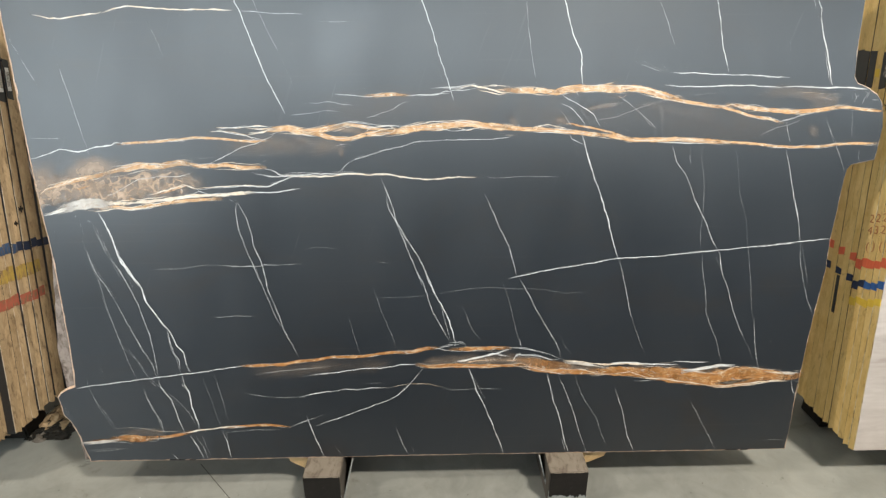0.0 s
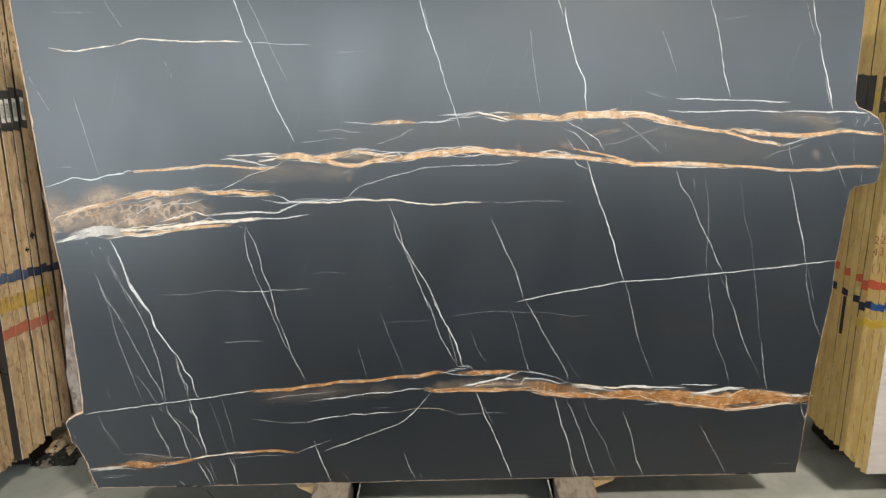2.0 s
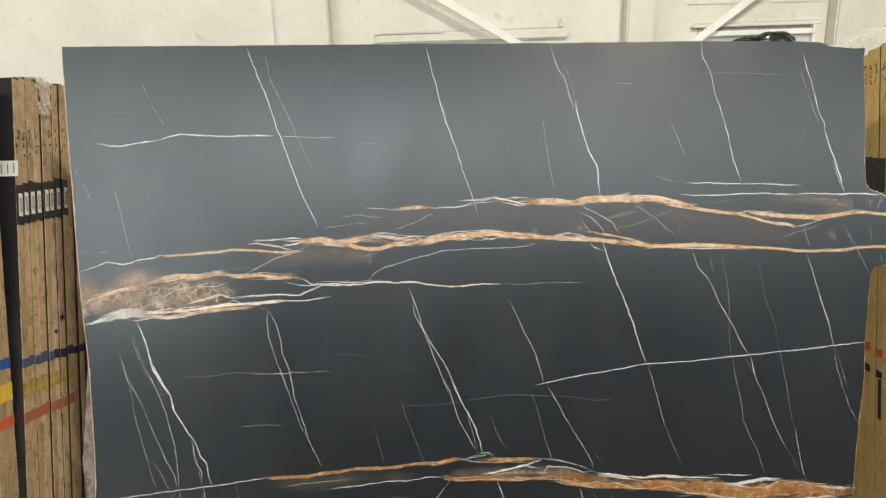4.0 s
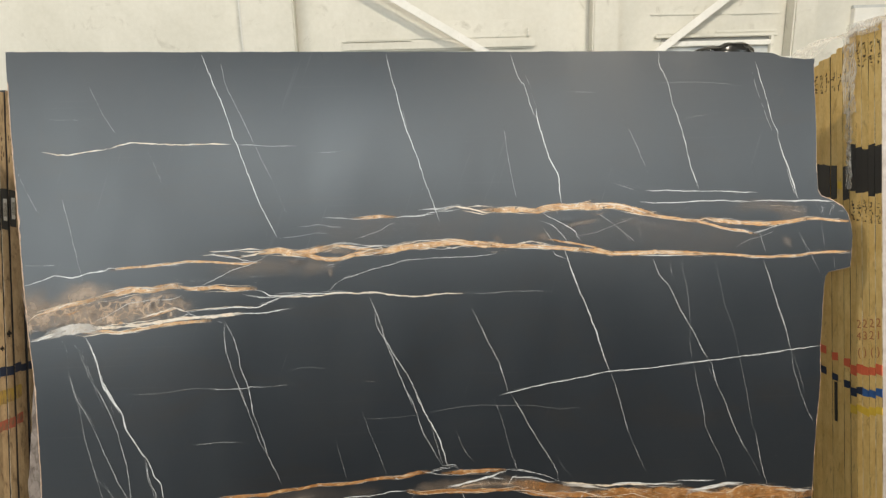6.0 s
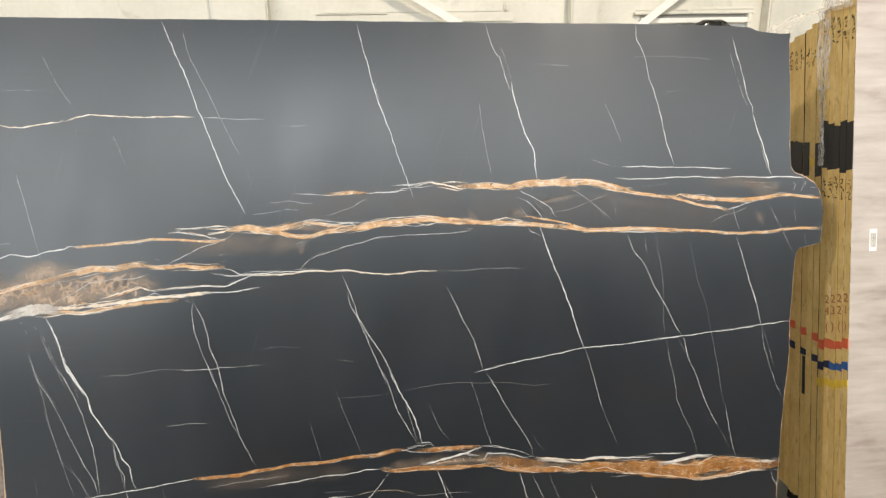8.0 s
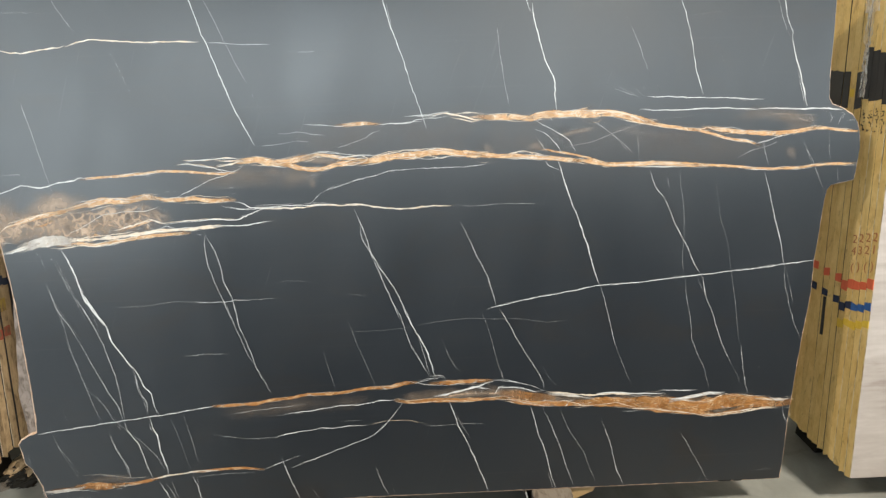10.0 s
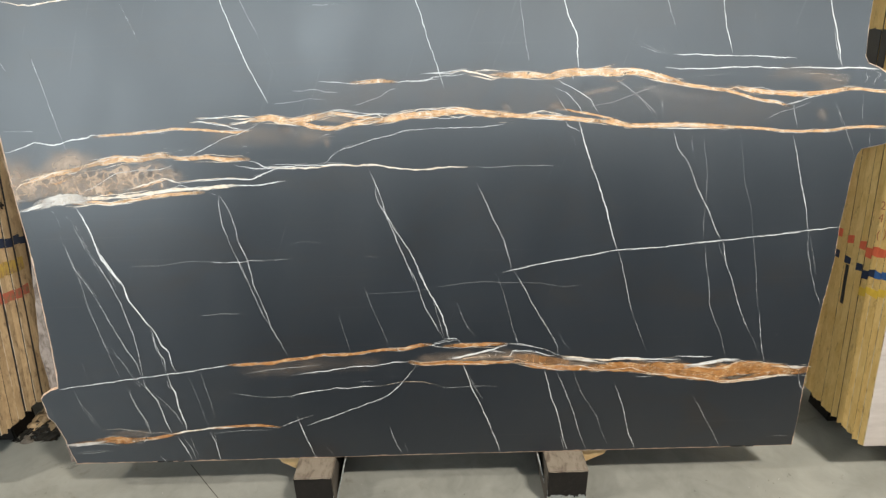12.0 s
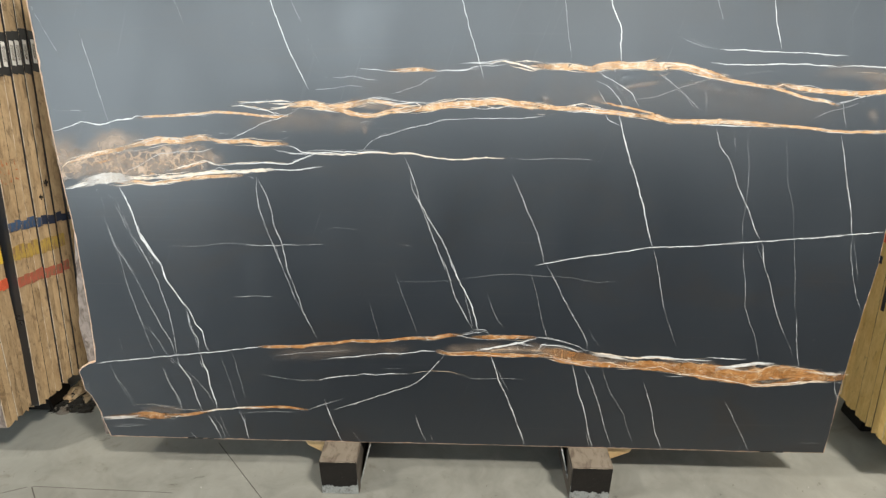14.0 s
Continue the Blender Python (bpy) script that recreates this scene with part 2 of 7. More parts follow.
NET = vein_stone("brown_lace", 0.9, 0.55, (0.3, (0.30, 0.205, 0.135)), (0.65, (0.60, 0.45, 0.33)), scale=24, fine=70, rough=0.45, net=34.0)
GREY = vein_stone("grey_cloud", 0.9, 0.4, (0.3, (0.030, 0.024, 0.018)), (0.7, (0.14, 0.105, 0.075)), scale=60, fine=120)
RIM = surface("broken_rim", (0.34, 0.18, 0.09), (0.72, 0.56, 0.45), 60, (0.55, 0.75), fine=220, relief=0.6, spots=((0.14, 0.09, 0.06), 0.31))
PALE = surface("pale_stone_back", (0.13, 0.105, 0.088), (0.36, 0.30, 0.265), 11, (0.5, 0.65), (1, 1, 0.6), fine=60, relief=0.5, spots=((0.09, 0.065, 0.05), 0.40))
PLAIN_DARK = surface("dark_stone_face", (0.012, 0.013, 0.015), (0.028, 0.028, 0.030), 4, (0.25, 0.4), relief=0.05)
EDGE_R = sawn_edge("tan_slab_edge", (0.58, 0.37, 0.105), (0.80, 0.59, 0.25), (0.26, 0.155, 0.05), 0.33, 0.12)
EDGE_L = sawn_edge("brown_slab_edge", (0.31, 0.210, 0.108), (0.56, 0.415, 0.250), (0.095, 0.058, 0.028), 0.375, 0.26)
# arris strips: the chamfer's highlight is put into their pale colour
HIGHLIGHT_L = surface("brown_arris_highlight", (0.50, 0.41, 0.30), (0.78, 0.70, 0.58), 12, (0.5, 0.7), (1, 1, 0.3), 90, 0.5, spots=((0.20, 0.13, 0.07), 0.36))
HIGHLIGHT_R = surface("tan_arris_highlight", (0.62, 0.48, 0.25), (0.82, 0.72, 0.50), 12, (0.5, 0.7), (1, 1, 0.3), 90, 0.5, spots=((0.34, 0.22, 0.09), 0.40))
TIMBER = surface("weathered_timber", (0.055, 0.048, 0.040), (0.150, 0.132, 0.110), 9, (0.65, 0.85), (1, 0.25, 1), 60, 0.5, spots=((0.07, 0.055, 0.04), 0.36))
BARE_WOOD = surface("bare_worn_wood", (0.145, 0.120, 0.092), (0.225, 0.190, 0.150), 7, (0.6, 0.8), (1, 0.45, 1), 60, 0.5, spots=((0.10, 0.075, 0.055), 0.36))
NEW_WOOD = surface("raw_pine", (0.42, 0.27, 0.12), (0.60, 0.42, 0.22), 10, (0.6, 0.75), (1, 0.15, 1), 70, 0.4)
SOOT = surface("black_paint", (0.007, 0.006, 0.0055), (0.020, 0.017, 0.015), 18, (0.5, 0.7), fine=110, relief=0.5, spots=((0.10, 0.09, 0.08), 0.24))
SOOT.node_tree.nodes["Principled BSDF"].inputs["Specular IOR Level"].default_value = 0.2
BLUE_GREY = surface("flaking_grey_paint", (0.17, 0.185, 0.185), (0.40, 0.42, 0.41), 20, (0.5, 0.7), fine=110, relief=0.5, spots=((0.06, 0.055, 0.05), 0.34))
JOINT = surface("joint_filler", (0.035, 0.032, 0.028), (0.11, 0.105, 0.095), 20, (0.6, 0.8), fine=90)
FILM = surface("black_tape", (0.008, 0.008, 0.009), (0.022, 0.022, 0.024), 20, (0.45, 0.6), fine=60, relief=0.3)
RED = surface("red_marker", (0.55, 0.085, 0.035), (0.78, 0.17, 0.075), 30, (0.6, 0.8), (1, 1, 0.3), 120, 0.2)
BLUE = surface("blue_marker", (0.012, 0.055, 0.20), (0.035, 0.14, 0.40), 30, (0.6, 0.8), (1, 1, 0.3), 120, 0.2)
# a darker blue for the stripes deeper in the stacks
NAVY = surface("dark_blue_marker", (0.006, 0.010, 0.028), (0.015, 0.03, 0.075), 30, (0.6, 0.8), (1, 1, 0.3), 120, 0.2)
YELLOW = surface("yellow_marker", (0.62, 0.40, 0.035), (0.82, 0.58, 0.07), 30, (0.6, 0.8), (1, 1, 0.3), 120, 0.2)
# darker, brown-blotched versions of the marker colours for the brown stack
MUTED_BLUE = surface("muted_blue_marker", (0.015, 0.045, 0.11), (0.05, 0.11, 0.22), 24, (0.6, 0.8), (1, 1, 0.3), 90, 0.3, spots=((0.16, 0.105, 0.055), 0.36))
MUTED_YELLOW = surface("muted_yellow_marker", (0.36, 0.235, 0.05), (0.56, 0.40, 0.08), 24, (0.6, 0.8), (1, 1, 0.3), 90, 0.3, spots=((0.26, 0.165, 0.08), 0.40))
MUTED_RED = surface("muted_red_marker", (0.30, 0.075, 0.045), (0.50, 0.125, 0.075), 24, (0.6, 0.8), (1, 1, 0.3), 90, 0.3, spots=((0.22, 0.13, 0.07), 0.38))
INK = surface("black_ink", (0.05, 0.036, 0.020), (0.13, 0.095, 0.05), 60, (0.6, 0.8), relief=0)
RED_INK = surface("red_ink", (0.36, 0.13, 0.05), (0.50, 0.22, 0.09), 60, (0.6, 0.8), relief=0)
PAPER = surface("label_paper", (0.66, 0.66, 0.64), (0.82, 0.82, 0.80), 30, (0.5, 0.6), relief=0)
PAINT = surface("white_wall_paint", (0.58, 0.555, 0.475), (0.73, 0.705, 0.63), 1.7, (0.55, 0.75), (1, 1, 1), 26, 0.25, spots=((0.50, 0.47, 0.40), 0.27))
TRIM = surface("white_steel_paint", (0.72, 0.70, 0.64), (0.84, 0.82, 0.77), 6, (0.45, 0.6), (1, 1, 1), 40, 0.15, spots=((0.48, 0.44, 0.36), 0.25))
ROOF = surface("roof_sheet", (0.08, 0.085, 0.09), (0.13, 0.135, 0.14), 1.0, (0.5, 0.7))
DULL = surface("grey_render", (0.06, 0.06, 0.06), (0.10, 0.10, 0.097), 1.0, (0.6, 0.8))
SLATE = surface("blue_grey_paint", (0.34, 0.39, 0.44), (0.42, 0.47, 0.52), 1.0, (0.6, 0.8))
HOUSING = surface("lamp_housing", (0.6, 0.6, 0.6), (0.7, 0.7, 0.7), 8, (0.4, 0.5))
SHADE = surface("recess_shade_grey", (0.20, 0.20, 0.185), (0.32, 0.315, 0.29), 9, (0.6, 0.8))
GLASS_GREY = surface("grey_pane", (0.42, 0.43, 0.42), (0.54, 0.55, 0.53), 5, (0.2, 0.35), relief=0.05)
BAG = surface("black_bag", (0.010, 0.010, 0.009), (0.030, 0.029, 0.026), 12, (0.12, 0.3), relief=0.3)


def concrete():
    m, tree, b = material("painted_concrete")
    v = coords(tree)
    big = noise_of(tree, v, 1.1, 6, 0.62, 0.5)
    mid = noise_of(tree, v, 7.5, 6, 0.68, 0.8)
    fine = noise_of(tree, v, 140, 3, 0.6)
    colour = ramp(tree, maths(tree, "ADD", maths(tree, "MULTIPLY", big, 0.55), maths(tree, "MULTIPLY", mid, 0.45)), (0.32, (0.156, 0.160, 0.146)), (0.5, (0.228, 0.233, 0.214)), (0.68, (0.294, 0.298, 0.276)))
    dirt = ramp(tree, noise_of(tree, v, 4.2, 8, 0.75, 1.5), (0.30, grey(1)), (0.42, grey(0)))
    colour = mix(tree, maths(tree, "MULTIPLY", dirt, 0.6), colour, (0.12, 0.105, 0.085))
    specks = ramp(tree, noise_of(tree, v, 55, 4, 0.7), (0.70, grey(0)), (0.76, grey(1)))
    colour = mix(tree, maths(tree, "MULTIPLY", specks, 0.5), colour, (0.52, 0.51, 0.48))
    # unseen aisle floor, darkened in its colour to dim the slab's reflection of it
    place = tree.nodes.new("ShaderNodeSeparateXYZ")
    tree.links.new(v, place.inputs[0])
    into = maths(tree, "ADD", maths(tree, "MULTIPLY", place.outputs["Y"], -1.0), maths(tree, "MULTIPLY", big, 0.5))
    aisle_dim = ramp(tree, maths(tree, "SUBTRACT", into, 0.4), (0.45, grey(0)), (0.85, grey(1)))
    colour = mix(tree, maths(tree, "MULTIPLY", aisle_dim, 0.86), colour, (0.055, 0.053, 0.050))
    tree.links.new(colour, b.inputs["Base Color"])
    tree.links.new(ramp(tree, mid, (0.3, grey(0.26)), (0.7, grey(0.48))), b.inputs["Roughness"])
    bump(tree, b, fine, 0.12, 0.001)
    return m


def striped_stone():
    """Light grey-beige stone with long level bands, like wood grain."""
    m, tree, b = material("banded_grey_stone")
    v = coords(tree, (0.22, 1.0, 1.0))
    bands = noise_of(tree, v, 17, 5, 0.6, 0.35)
    thin = noise_of(tree, coords(tree, (0.04, 1.0, 1.0)), 45, 3, 0.5, 0.1)
    wide = noise_of(tree, v, 4, 3, 0.5, 0.2)
    tone = maths(tree, "ADD", maths(tree, "MULTIPLY", bands, 0.55), maths(tree, "ADD", maths(tree, "MULTIPLY", thin, 0.2), maths(tree, "MULTIPLY", wide, 0.25)))
    tree.links.new(ramp(tree, tone, (0.34, (0.28, 0.235, 0.210)), (0.44, (0.39, 0.345, 0.315)), (0.56, (0.46, 0.415, 0.385)), (0.70, (0.53, 0.49, 0.46))), b.inputs["Base Color"])
    b.inputs["Roughness"].default_value = 0.38
    return m


def plastic_film():
    """Thin clear packing film; highlights along its creases are put in as milky lines."""
    m, tree, b = material("clear_film", 0.16)
    b.inputs["Base Color"].default_value = (0.80, 0.75, 0.68, 1)
    clear = tree.nodes.new("ShaderNodeBsdfTransparent")
    blend = tree.nodes.new("ShaderNodeMixShader")
    fold = noise_of(tree, coords(tree, (1, 1.0, 0.25)), 32, 4, 0.6, 0.8)
    crease = ramp(tree, maths(tree, "ABSOLUTE", maths(tree, "SUBTRACT", fold, 0.5)), (0.0, grey(0.75)), (0.05, grey(0.36)), (0.16, grey(0.20)))
    tree.links.new(crease, blend.inputs[0])
    tree.links.new(clear.outputs[0], blend.inputs[1])
    tree.links.new(b.outputs[0], blend.inputs[2])
    tree.links.new(blend.outputs[0], tree.nodes["Material Output"].inputs["Surface"])
    return m


CONCRETE, BANDED, CLEAR = concrete(), striped_stone(), plastic_film()


# ---- building helpers ----
def mesh_of(name, verts, faces, mats, index=None, smooth=False):
    me = bpy.data.meshes.new(name)
    me.from_pydata([tuple(v) for v in verts], [], faces)
    for m in mats if isinstance(mats, (list, tuple)) else [mats]:
        me.materials.append(m)
    if index:
        me.polygons.foreach_set("material_index", index)
    if smooth:
        me.polygons.foreach_set("use_smooth", [True] * len(me.polygons))
    me.update()
    return me


def part(name, bm, mats, parent, label=""):
    me = bpy.data.meshes.new(name)
    bm.to_mesh(me)
    bm.free()
    for m in mats if isinstance(mats, (list, tuple)) else [mats]:
        me.materials.append(m)
    ob = new(name, me)
    ob.parent = parent
    return tagged(ob, label)


def block(x0, x1, y0, y1, z0, z1, bevel=0.0, bm=None):
    bm = bm or bmesh.new()
    made = bmesh.ops.create_cube(bm, size=1, matrix=Matrix.Translation(((x0 + x1) / 2, (y0 + y1) / 2, (z0 + z1) / 2)) @ Matrix.Diagonal((x1 - x0, y1 - y0, z1 - z0, 1)))
    if bevel:
        edges = list({e for v in made["verts"] for e in v.link_edges})
        bmesh.ops.bevel(bm, geom=edges, offset=bevel, segments=2, affect="EDGES")
    return bm


def thing(name, m, label, category, group="", kind=""):
    ob = new(name)
    ob.empty_display_size = 0.1
    ob.matrix_world = m
    return tagged(ob, label, category, group, kind)


def structure(name, bm, mats, label, category):
    me = bpy.data.meshes.new(name)
    bm.to_mesh(me)
    bm.free()
    for m in mats if isinstance(mats, (list, tuple)) else [mats]:
        me.materials.append(m)
    return tagged(new(name, me), label, category, kind="structure")


# ---- the hall ----
WALL_Y = 3.0
structure("floor", block(-12, 12, SOUTH, WALL_Y + 0.3, -0.2, 0.0), CONCRETE, "grey painted concrete floor, scuffed and dusty", "floor")
structure("ceiling", block(-12, 12, SOUTH, WALL_Y + 0.3, ROOF_Z, ROOF_Z + 0.15), ROOF, "grey sheet roof of the hall", "ceiling")
structure("wall_north", block(-12, 12, WALL_Y, WALL_Y + 0.25, 0, ROOF_Z), PAINT, "white painted hall wall with stains", "wall")
structure("wall_west", block(-12.25, -12, SOUTH, WALL_Y, 0, ROOF_Z), DULL, "grey rendered hall wall", "wall")
structure("wall_east", block(12, 12.25, SOUTH, WALL_Y, 0, ROOF_Z), DULL, "grey rendered hall wall", "wall")
# south wall, pierced by four unseen openings
bm = block(-12, 12, SOUTH - 0.25, SOUTH, LINTEL, ROOF_Z)
edge = -12
for x0, x1, sill, head in WINDOWS + ((12, 12, 0, 0),):
    block(edge, x0, SOUTH - 0.25, SOUTH, 0, LINTEL, 0, bm)
    if x1 > x0:
        block(x0, x1, SOUTH - 0.25, SOUTH, 0, sill, 0, bm)
        if head < LINTEL:
            block(x0, x1, SOUTH - 0.25, SOUTH, head, LINTEL, 0, bm)
    edge = x1
# unseen low wall, added to set the tone the slab's middle reflects
structure("partition_wall", block(-2.4, 12, -3.2, -3.05, 0, 1.85), SLATE, "plain blue-grey wall, added unseen for the slab to reflect", "wall")
structure("wall_south", bm, DULL, "grey rendered hall wall with high windows", "wall")

# sealed joints in the floor
for x0, y0, x1, y1, w in ((-1.03, 0.15, -0.40, -0.47, 0.0030), (-1.66, -0.10, -1.1, -0.113, 0.0011), (-1.66, -0.105, -1.60, -0.165, 0.004), (-1.68, -0.105, -2.2, -0.31, 0.0013), (-1.60, -0.165, -1.45, -0.9, 0.004)):
    length, ang = math.hypot(x1 - x0, y1 - y0), math.degrees(math.atan2(y1 - y0, x1 - x0))
    ob = structure("floor_joint", block(0, length, -w / 2, w / 2, -0.004, 0.0008), JOINT, "thin dark joint in the concrete floor", "joint")
    ob.matrix_world = pose(x0, y0, 0, 0, 0, ang)

# pilasters, rails and flat braces of the white wall
for x0, x1, d in ((-1.413, -0.99, 0.10), (1.39, 1.605, 0.12), (3.03, 3.22, 0.12)):
    structure("pilaster", block(x0, x1, WALL_Y - d, WALL_Y, 0, 5.6, 0.012), PAINT, "white painted wall pilaster", "pilaster")
structure("pipe", block(-1.445, -1.42, WALL_Y - 0.03, WALL_Y, 0, 5.6, 0.008), TRIM, "thin white conduit on the wall", "conduit")


def sunk_panel(x0, x1, z0, z1, ledge):
    """A low plastered ledge of the wall with a bolted bracket at its end."""
    ob = thing("wall_panel", pose(x0, WALL_Y, z0), "white plastered wall ledge with a bolted end bracket", "wall panel")
    w, h = x1 - x0, z1 - z0
    part("ledge", block(0, w, -0.028, 0, 0, ledge, 0.012), PAINT, ob)
    part("lip", block(0.0, w * 0.36, -0.034, -0.02, ledge - 0.006, ledge, 0.002), PAINT, ob)
    part("bracket", block(w - 0.075, w - 0.040, -0.030, 0, ledge, ledge + 0.085, 0.012), PAINT, ob)
    for z in (ledge + 0.055, ledge + 0.015):
        part("bolt", block(w - 0.063, w - 0.053, -0.036, -0.028, z - 0.005, z + 0.005, 0.002), TRIM, ob)
    # worn bed above the ledge, a few millimetres proud
    part("rough_patch", block(0.03, w - 0.10, -0.006, 0, ledge + 0.01, ledge + 0.15, 0.004), PAINT, ob)
    return ob


sunk_panel(-0.64, 0.942, 2.497, 3.6, 0.078)
for x0, z0, x1, z1 in ((-1.27, 3.50, 0.54, 2.442), (2.452, 2.812, 1.90, 2.406), (3.05, 3.25, 2.452, 2.812)):
    length, ang = math.hypot(x1 - x0, z1 - z0), math.degrees(math.atan2(z1 - z0, x1 - x0))
    ob = tagged(new("flat_brace", mesh_of("flat_brace", [], [], TRIM)), "white painted flat steel brace on the wall", "brace", "wall braces")
    bm = block(0, length, -0.004, 0.004, -0.03, 0.03, 0.002)
    bm.to_mesh(ob.data)
    bm.free()
    ob.matrix_world = pose(x0, WALL_Y - 0.128, z0, 0, -ang, 0)

# window in the wall, with a sill on which a black bag lies
win = tagged(thing("window_1", pose(2.0, WALL_Y, 2.28), "low grey window with a deep white frame", "window"), kind="structure")
part("lintel", block(-0.06, 0.96, -0.040, 0, 0.262, 0.285, 0.004), PAINT, win)
# the dark of the slot is put into this strip's grey
part("reveal", block(0.0, 0.90, -0.012, 0, 0.232, 0.262), SHADE, win, "recessed strip above the slat, its shade put into the grey")
part("transom", block(-0.01, 0.90, -0.050, 0, 0.192, 0.232, 0.004), TRIM, win)
part("pane", block(0.0, 0.90, -0.012, 0, 0.068, 0.192), GLASS_GREY, win, "dull grey window pane")
part("window_frame", block(0.90, 0.93, -0.045, 0, 0.068, 0.262, 0.004), PAINT, win)
part("window_frame", block(-0.035, 0.0, -0.045, 0, 0.068, 0.192, 0.004), PAINT, win)
part("window_sill", block(-0.06, 0.96, -0.26, 0, 0.030, 0.068, 0.006), TRIM, win)
# shallow courses of the painted blockwork above it
for x0, x1, z in ((-0.10, 0.52, 0.452), (0.56, 0.98, 0.447), (-0.04, 0.40, 0.305), (0.45, 0.97, 0.309)):
    part("block_course", block(x0, x1, -0.007, 0, z - 0.010, z + 0.012, 0.004), PAINT, win)


def black_bag():
    bm = bmesh.new()
    bmesh.ops.create_icosphere(bm, subdivisions=4, radius=1)
    for v in bm.verts:
        p = v.co.copy()
        k = 1 + 0.16 * noise.noise(p * 1.8) + 0.04 * noise.noise(p * 5.5)
        pinch = 1 - 0.30 * math.exp(-((p.x + 0.25) / 0.16) ** 2)
        v.co = Vector((p.x * 0.25 * k, p.y * 0.08 * k * pinch, max(-0.048, p.z * (0.080 + 0.014 * p.x) * k * pinch)))
    for f in bm.faces:
        f.smooth = True
    ob = new("bag", bpy.data.meshes.new("bag"))
    bm.to_mesh(ob.data)
    bm.free()
    ob.data.materials.append(BAG)
    ob.matrix_world = pose(2.47, WALL_Y - 0.14, 2.398)
    return tagged(ob, "crumpled black plastic bag lying on the window sill", "bag")


black_bag()
structure("wall_board", block(3.58, 4.6, WALL_Y - 0.05, WALL_Y, 2.2, 2.74, 0.004), TRIM, "white board on the hall wall", "board")
# the slit is no opening: its shade is a proud grey strip
structure("wall_gap", block(3.58, 4.6, WALL_Y - 0.03, WALL_Y, 2.742, 2.765), GLASS_GREY, "grey strip standing in for the dark slit above the white wall board", "slit")

for n, (x, y, z, sx, sy, watts, colour) in enumerate(LAMPS):
    ob = thing("strip_lamp", pose(x, y, z), "unseen white ceiling strip lamp, lit", "lamp", "ceiling lamps")
    part("housing", block(-sx / 2 - 0.03, sx / 2 + 0.03, -sy / 2 - 0.03, sy / 2 + 0.03, -0.03, 0.06, 0.01), HOUSING, ob)
    for k in (-0.4, 0.4):
        part("hanger", block(k * sx - 0.005, k * sx + 0.005, -0.005, 0.005, 0.06, ROOF_Z - z), HOUSING, ob)

ob = thing("wall_fill_lamp", pose(WALL_FILL[0], WALL_FILL[1], WALL_FILL[2]), "unseen lamp strip behind the stacks, added to brighten the white wall", "lamp")
part("housing", block(-WALL_FILL[3] / 2 - 0.03, WALL_FILL[3] / 2 + 0.03, -0.06, 0.03, -WALL_FILL[4] / 2 - 0.03, WALL_FILL[4] / 2 + 0.03, 0.01), HOUSING, ob)
for k in (-0.4, 0.4):
    part("hanger", block(k * WALL_FILL[3] - 0.005, k * WALL_FILL[3] + 0.005, -0.03, -0.02, WALL_FILL[4] / 2 + 0.03, ROOF_Z - WALL_FILL[2]), HOUSING, ob)

# ---- the large veined slab ----
BLOCK_TOP, LEAN_BACK = 0.165, 10.5
OUTLINE = ((-1.425, 1.989), (-0.752, 1.972), (-0.103, 1.957), (0.338, 1.946), (0.864, 1.936), (1.189, 1.925), (1.280, 1.918), (1.310, 1.904), (1.392, 1.893), (1.433, 1.894), (1.433, 1.815), (1.437, 1.654), (1.436, 1.512), (1.439, 1.421), (1.452, 1.400), (1.493, 1.384), (1.528, 1.363), (1.547, 1.336), (1.559, 1.295), (1.564, 1.254), (1.559, 1.193), (1.554, 1.138), (1.508, 1.128), (1.471, 1.121), (1.460, 1.105), (1.455, 1.064), (1.437, 0.856), (1.436, 0.733), (1.415, 0.546), (1.397, 0.328))
OUTLINE_2 = ((1.391, 0.277), (1.387, 0.137), (1.377, 0.001), (1.105, -0.001), (0.474, -0.000), (0.048, 0.001), (-0.398, 0.000), (-0.797, -0.001), (-1.369, 0.001), (-1.388, 0.065), (-1.397, 0.107), (-1.421, 0.175), (-1.443, 0.199), (-1.449, 0.251), (-1.454, 0.277), (-1.440, 0.296), (-1.412, 0.314), (-1.383, 0.323), (-1.381, 0.389), (-1.378, 0.502), (-1.381, 0.613), (-1.382, 0.731), (-1.386, 0.857), (-1.397, 0.996), (-1.406, 1.173), (-1.416, 1.497), (-1.421, 1.617), (-1.425, 1.757))


def resample(points, step, closed=False):
    """Even points along a smooth line through the given ones."""
    p = [Vector(q).to_3d() for q in points]
    n = len(p)
    out = []
    for i in range(n if closed else n - 1):
        a, b = p[i], p[(i + 1) % n]
        before = p[i - 1] if closed or i else a * 2 - b
        after = p[(i + 2) % n] if closed or i + 2 < n else b * 2 - a
        m1, m2 = (b - before) * 0.2, (after - a) * 0.2
        reach = (b - a).length
        for m in (m1, m2):
            if m.length > reach:
                m.length = reach
        k = max(1, round(reach / step))
        for j in range(k):
            t = j / k
            out.append(a * (2 * t ** 3 - 3 * t ** 2 + 1) + m1 * (t ** 3 - 2 * t ** 2 + t) + b * (3 * t ** 2 - 2 * t ** 3) + m2 * (t ** 3 - t ** 2))
    if not closed:
        out.append(p[-1])
    return out


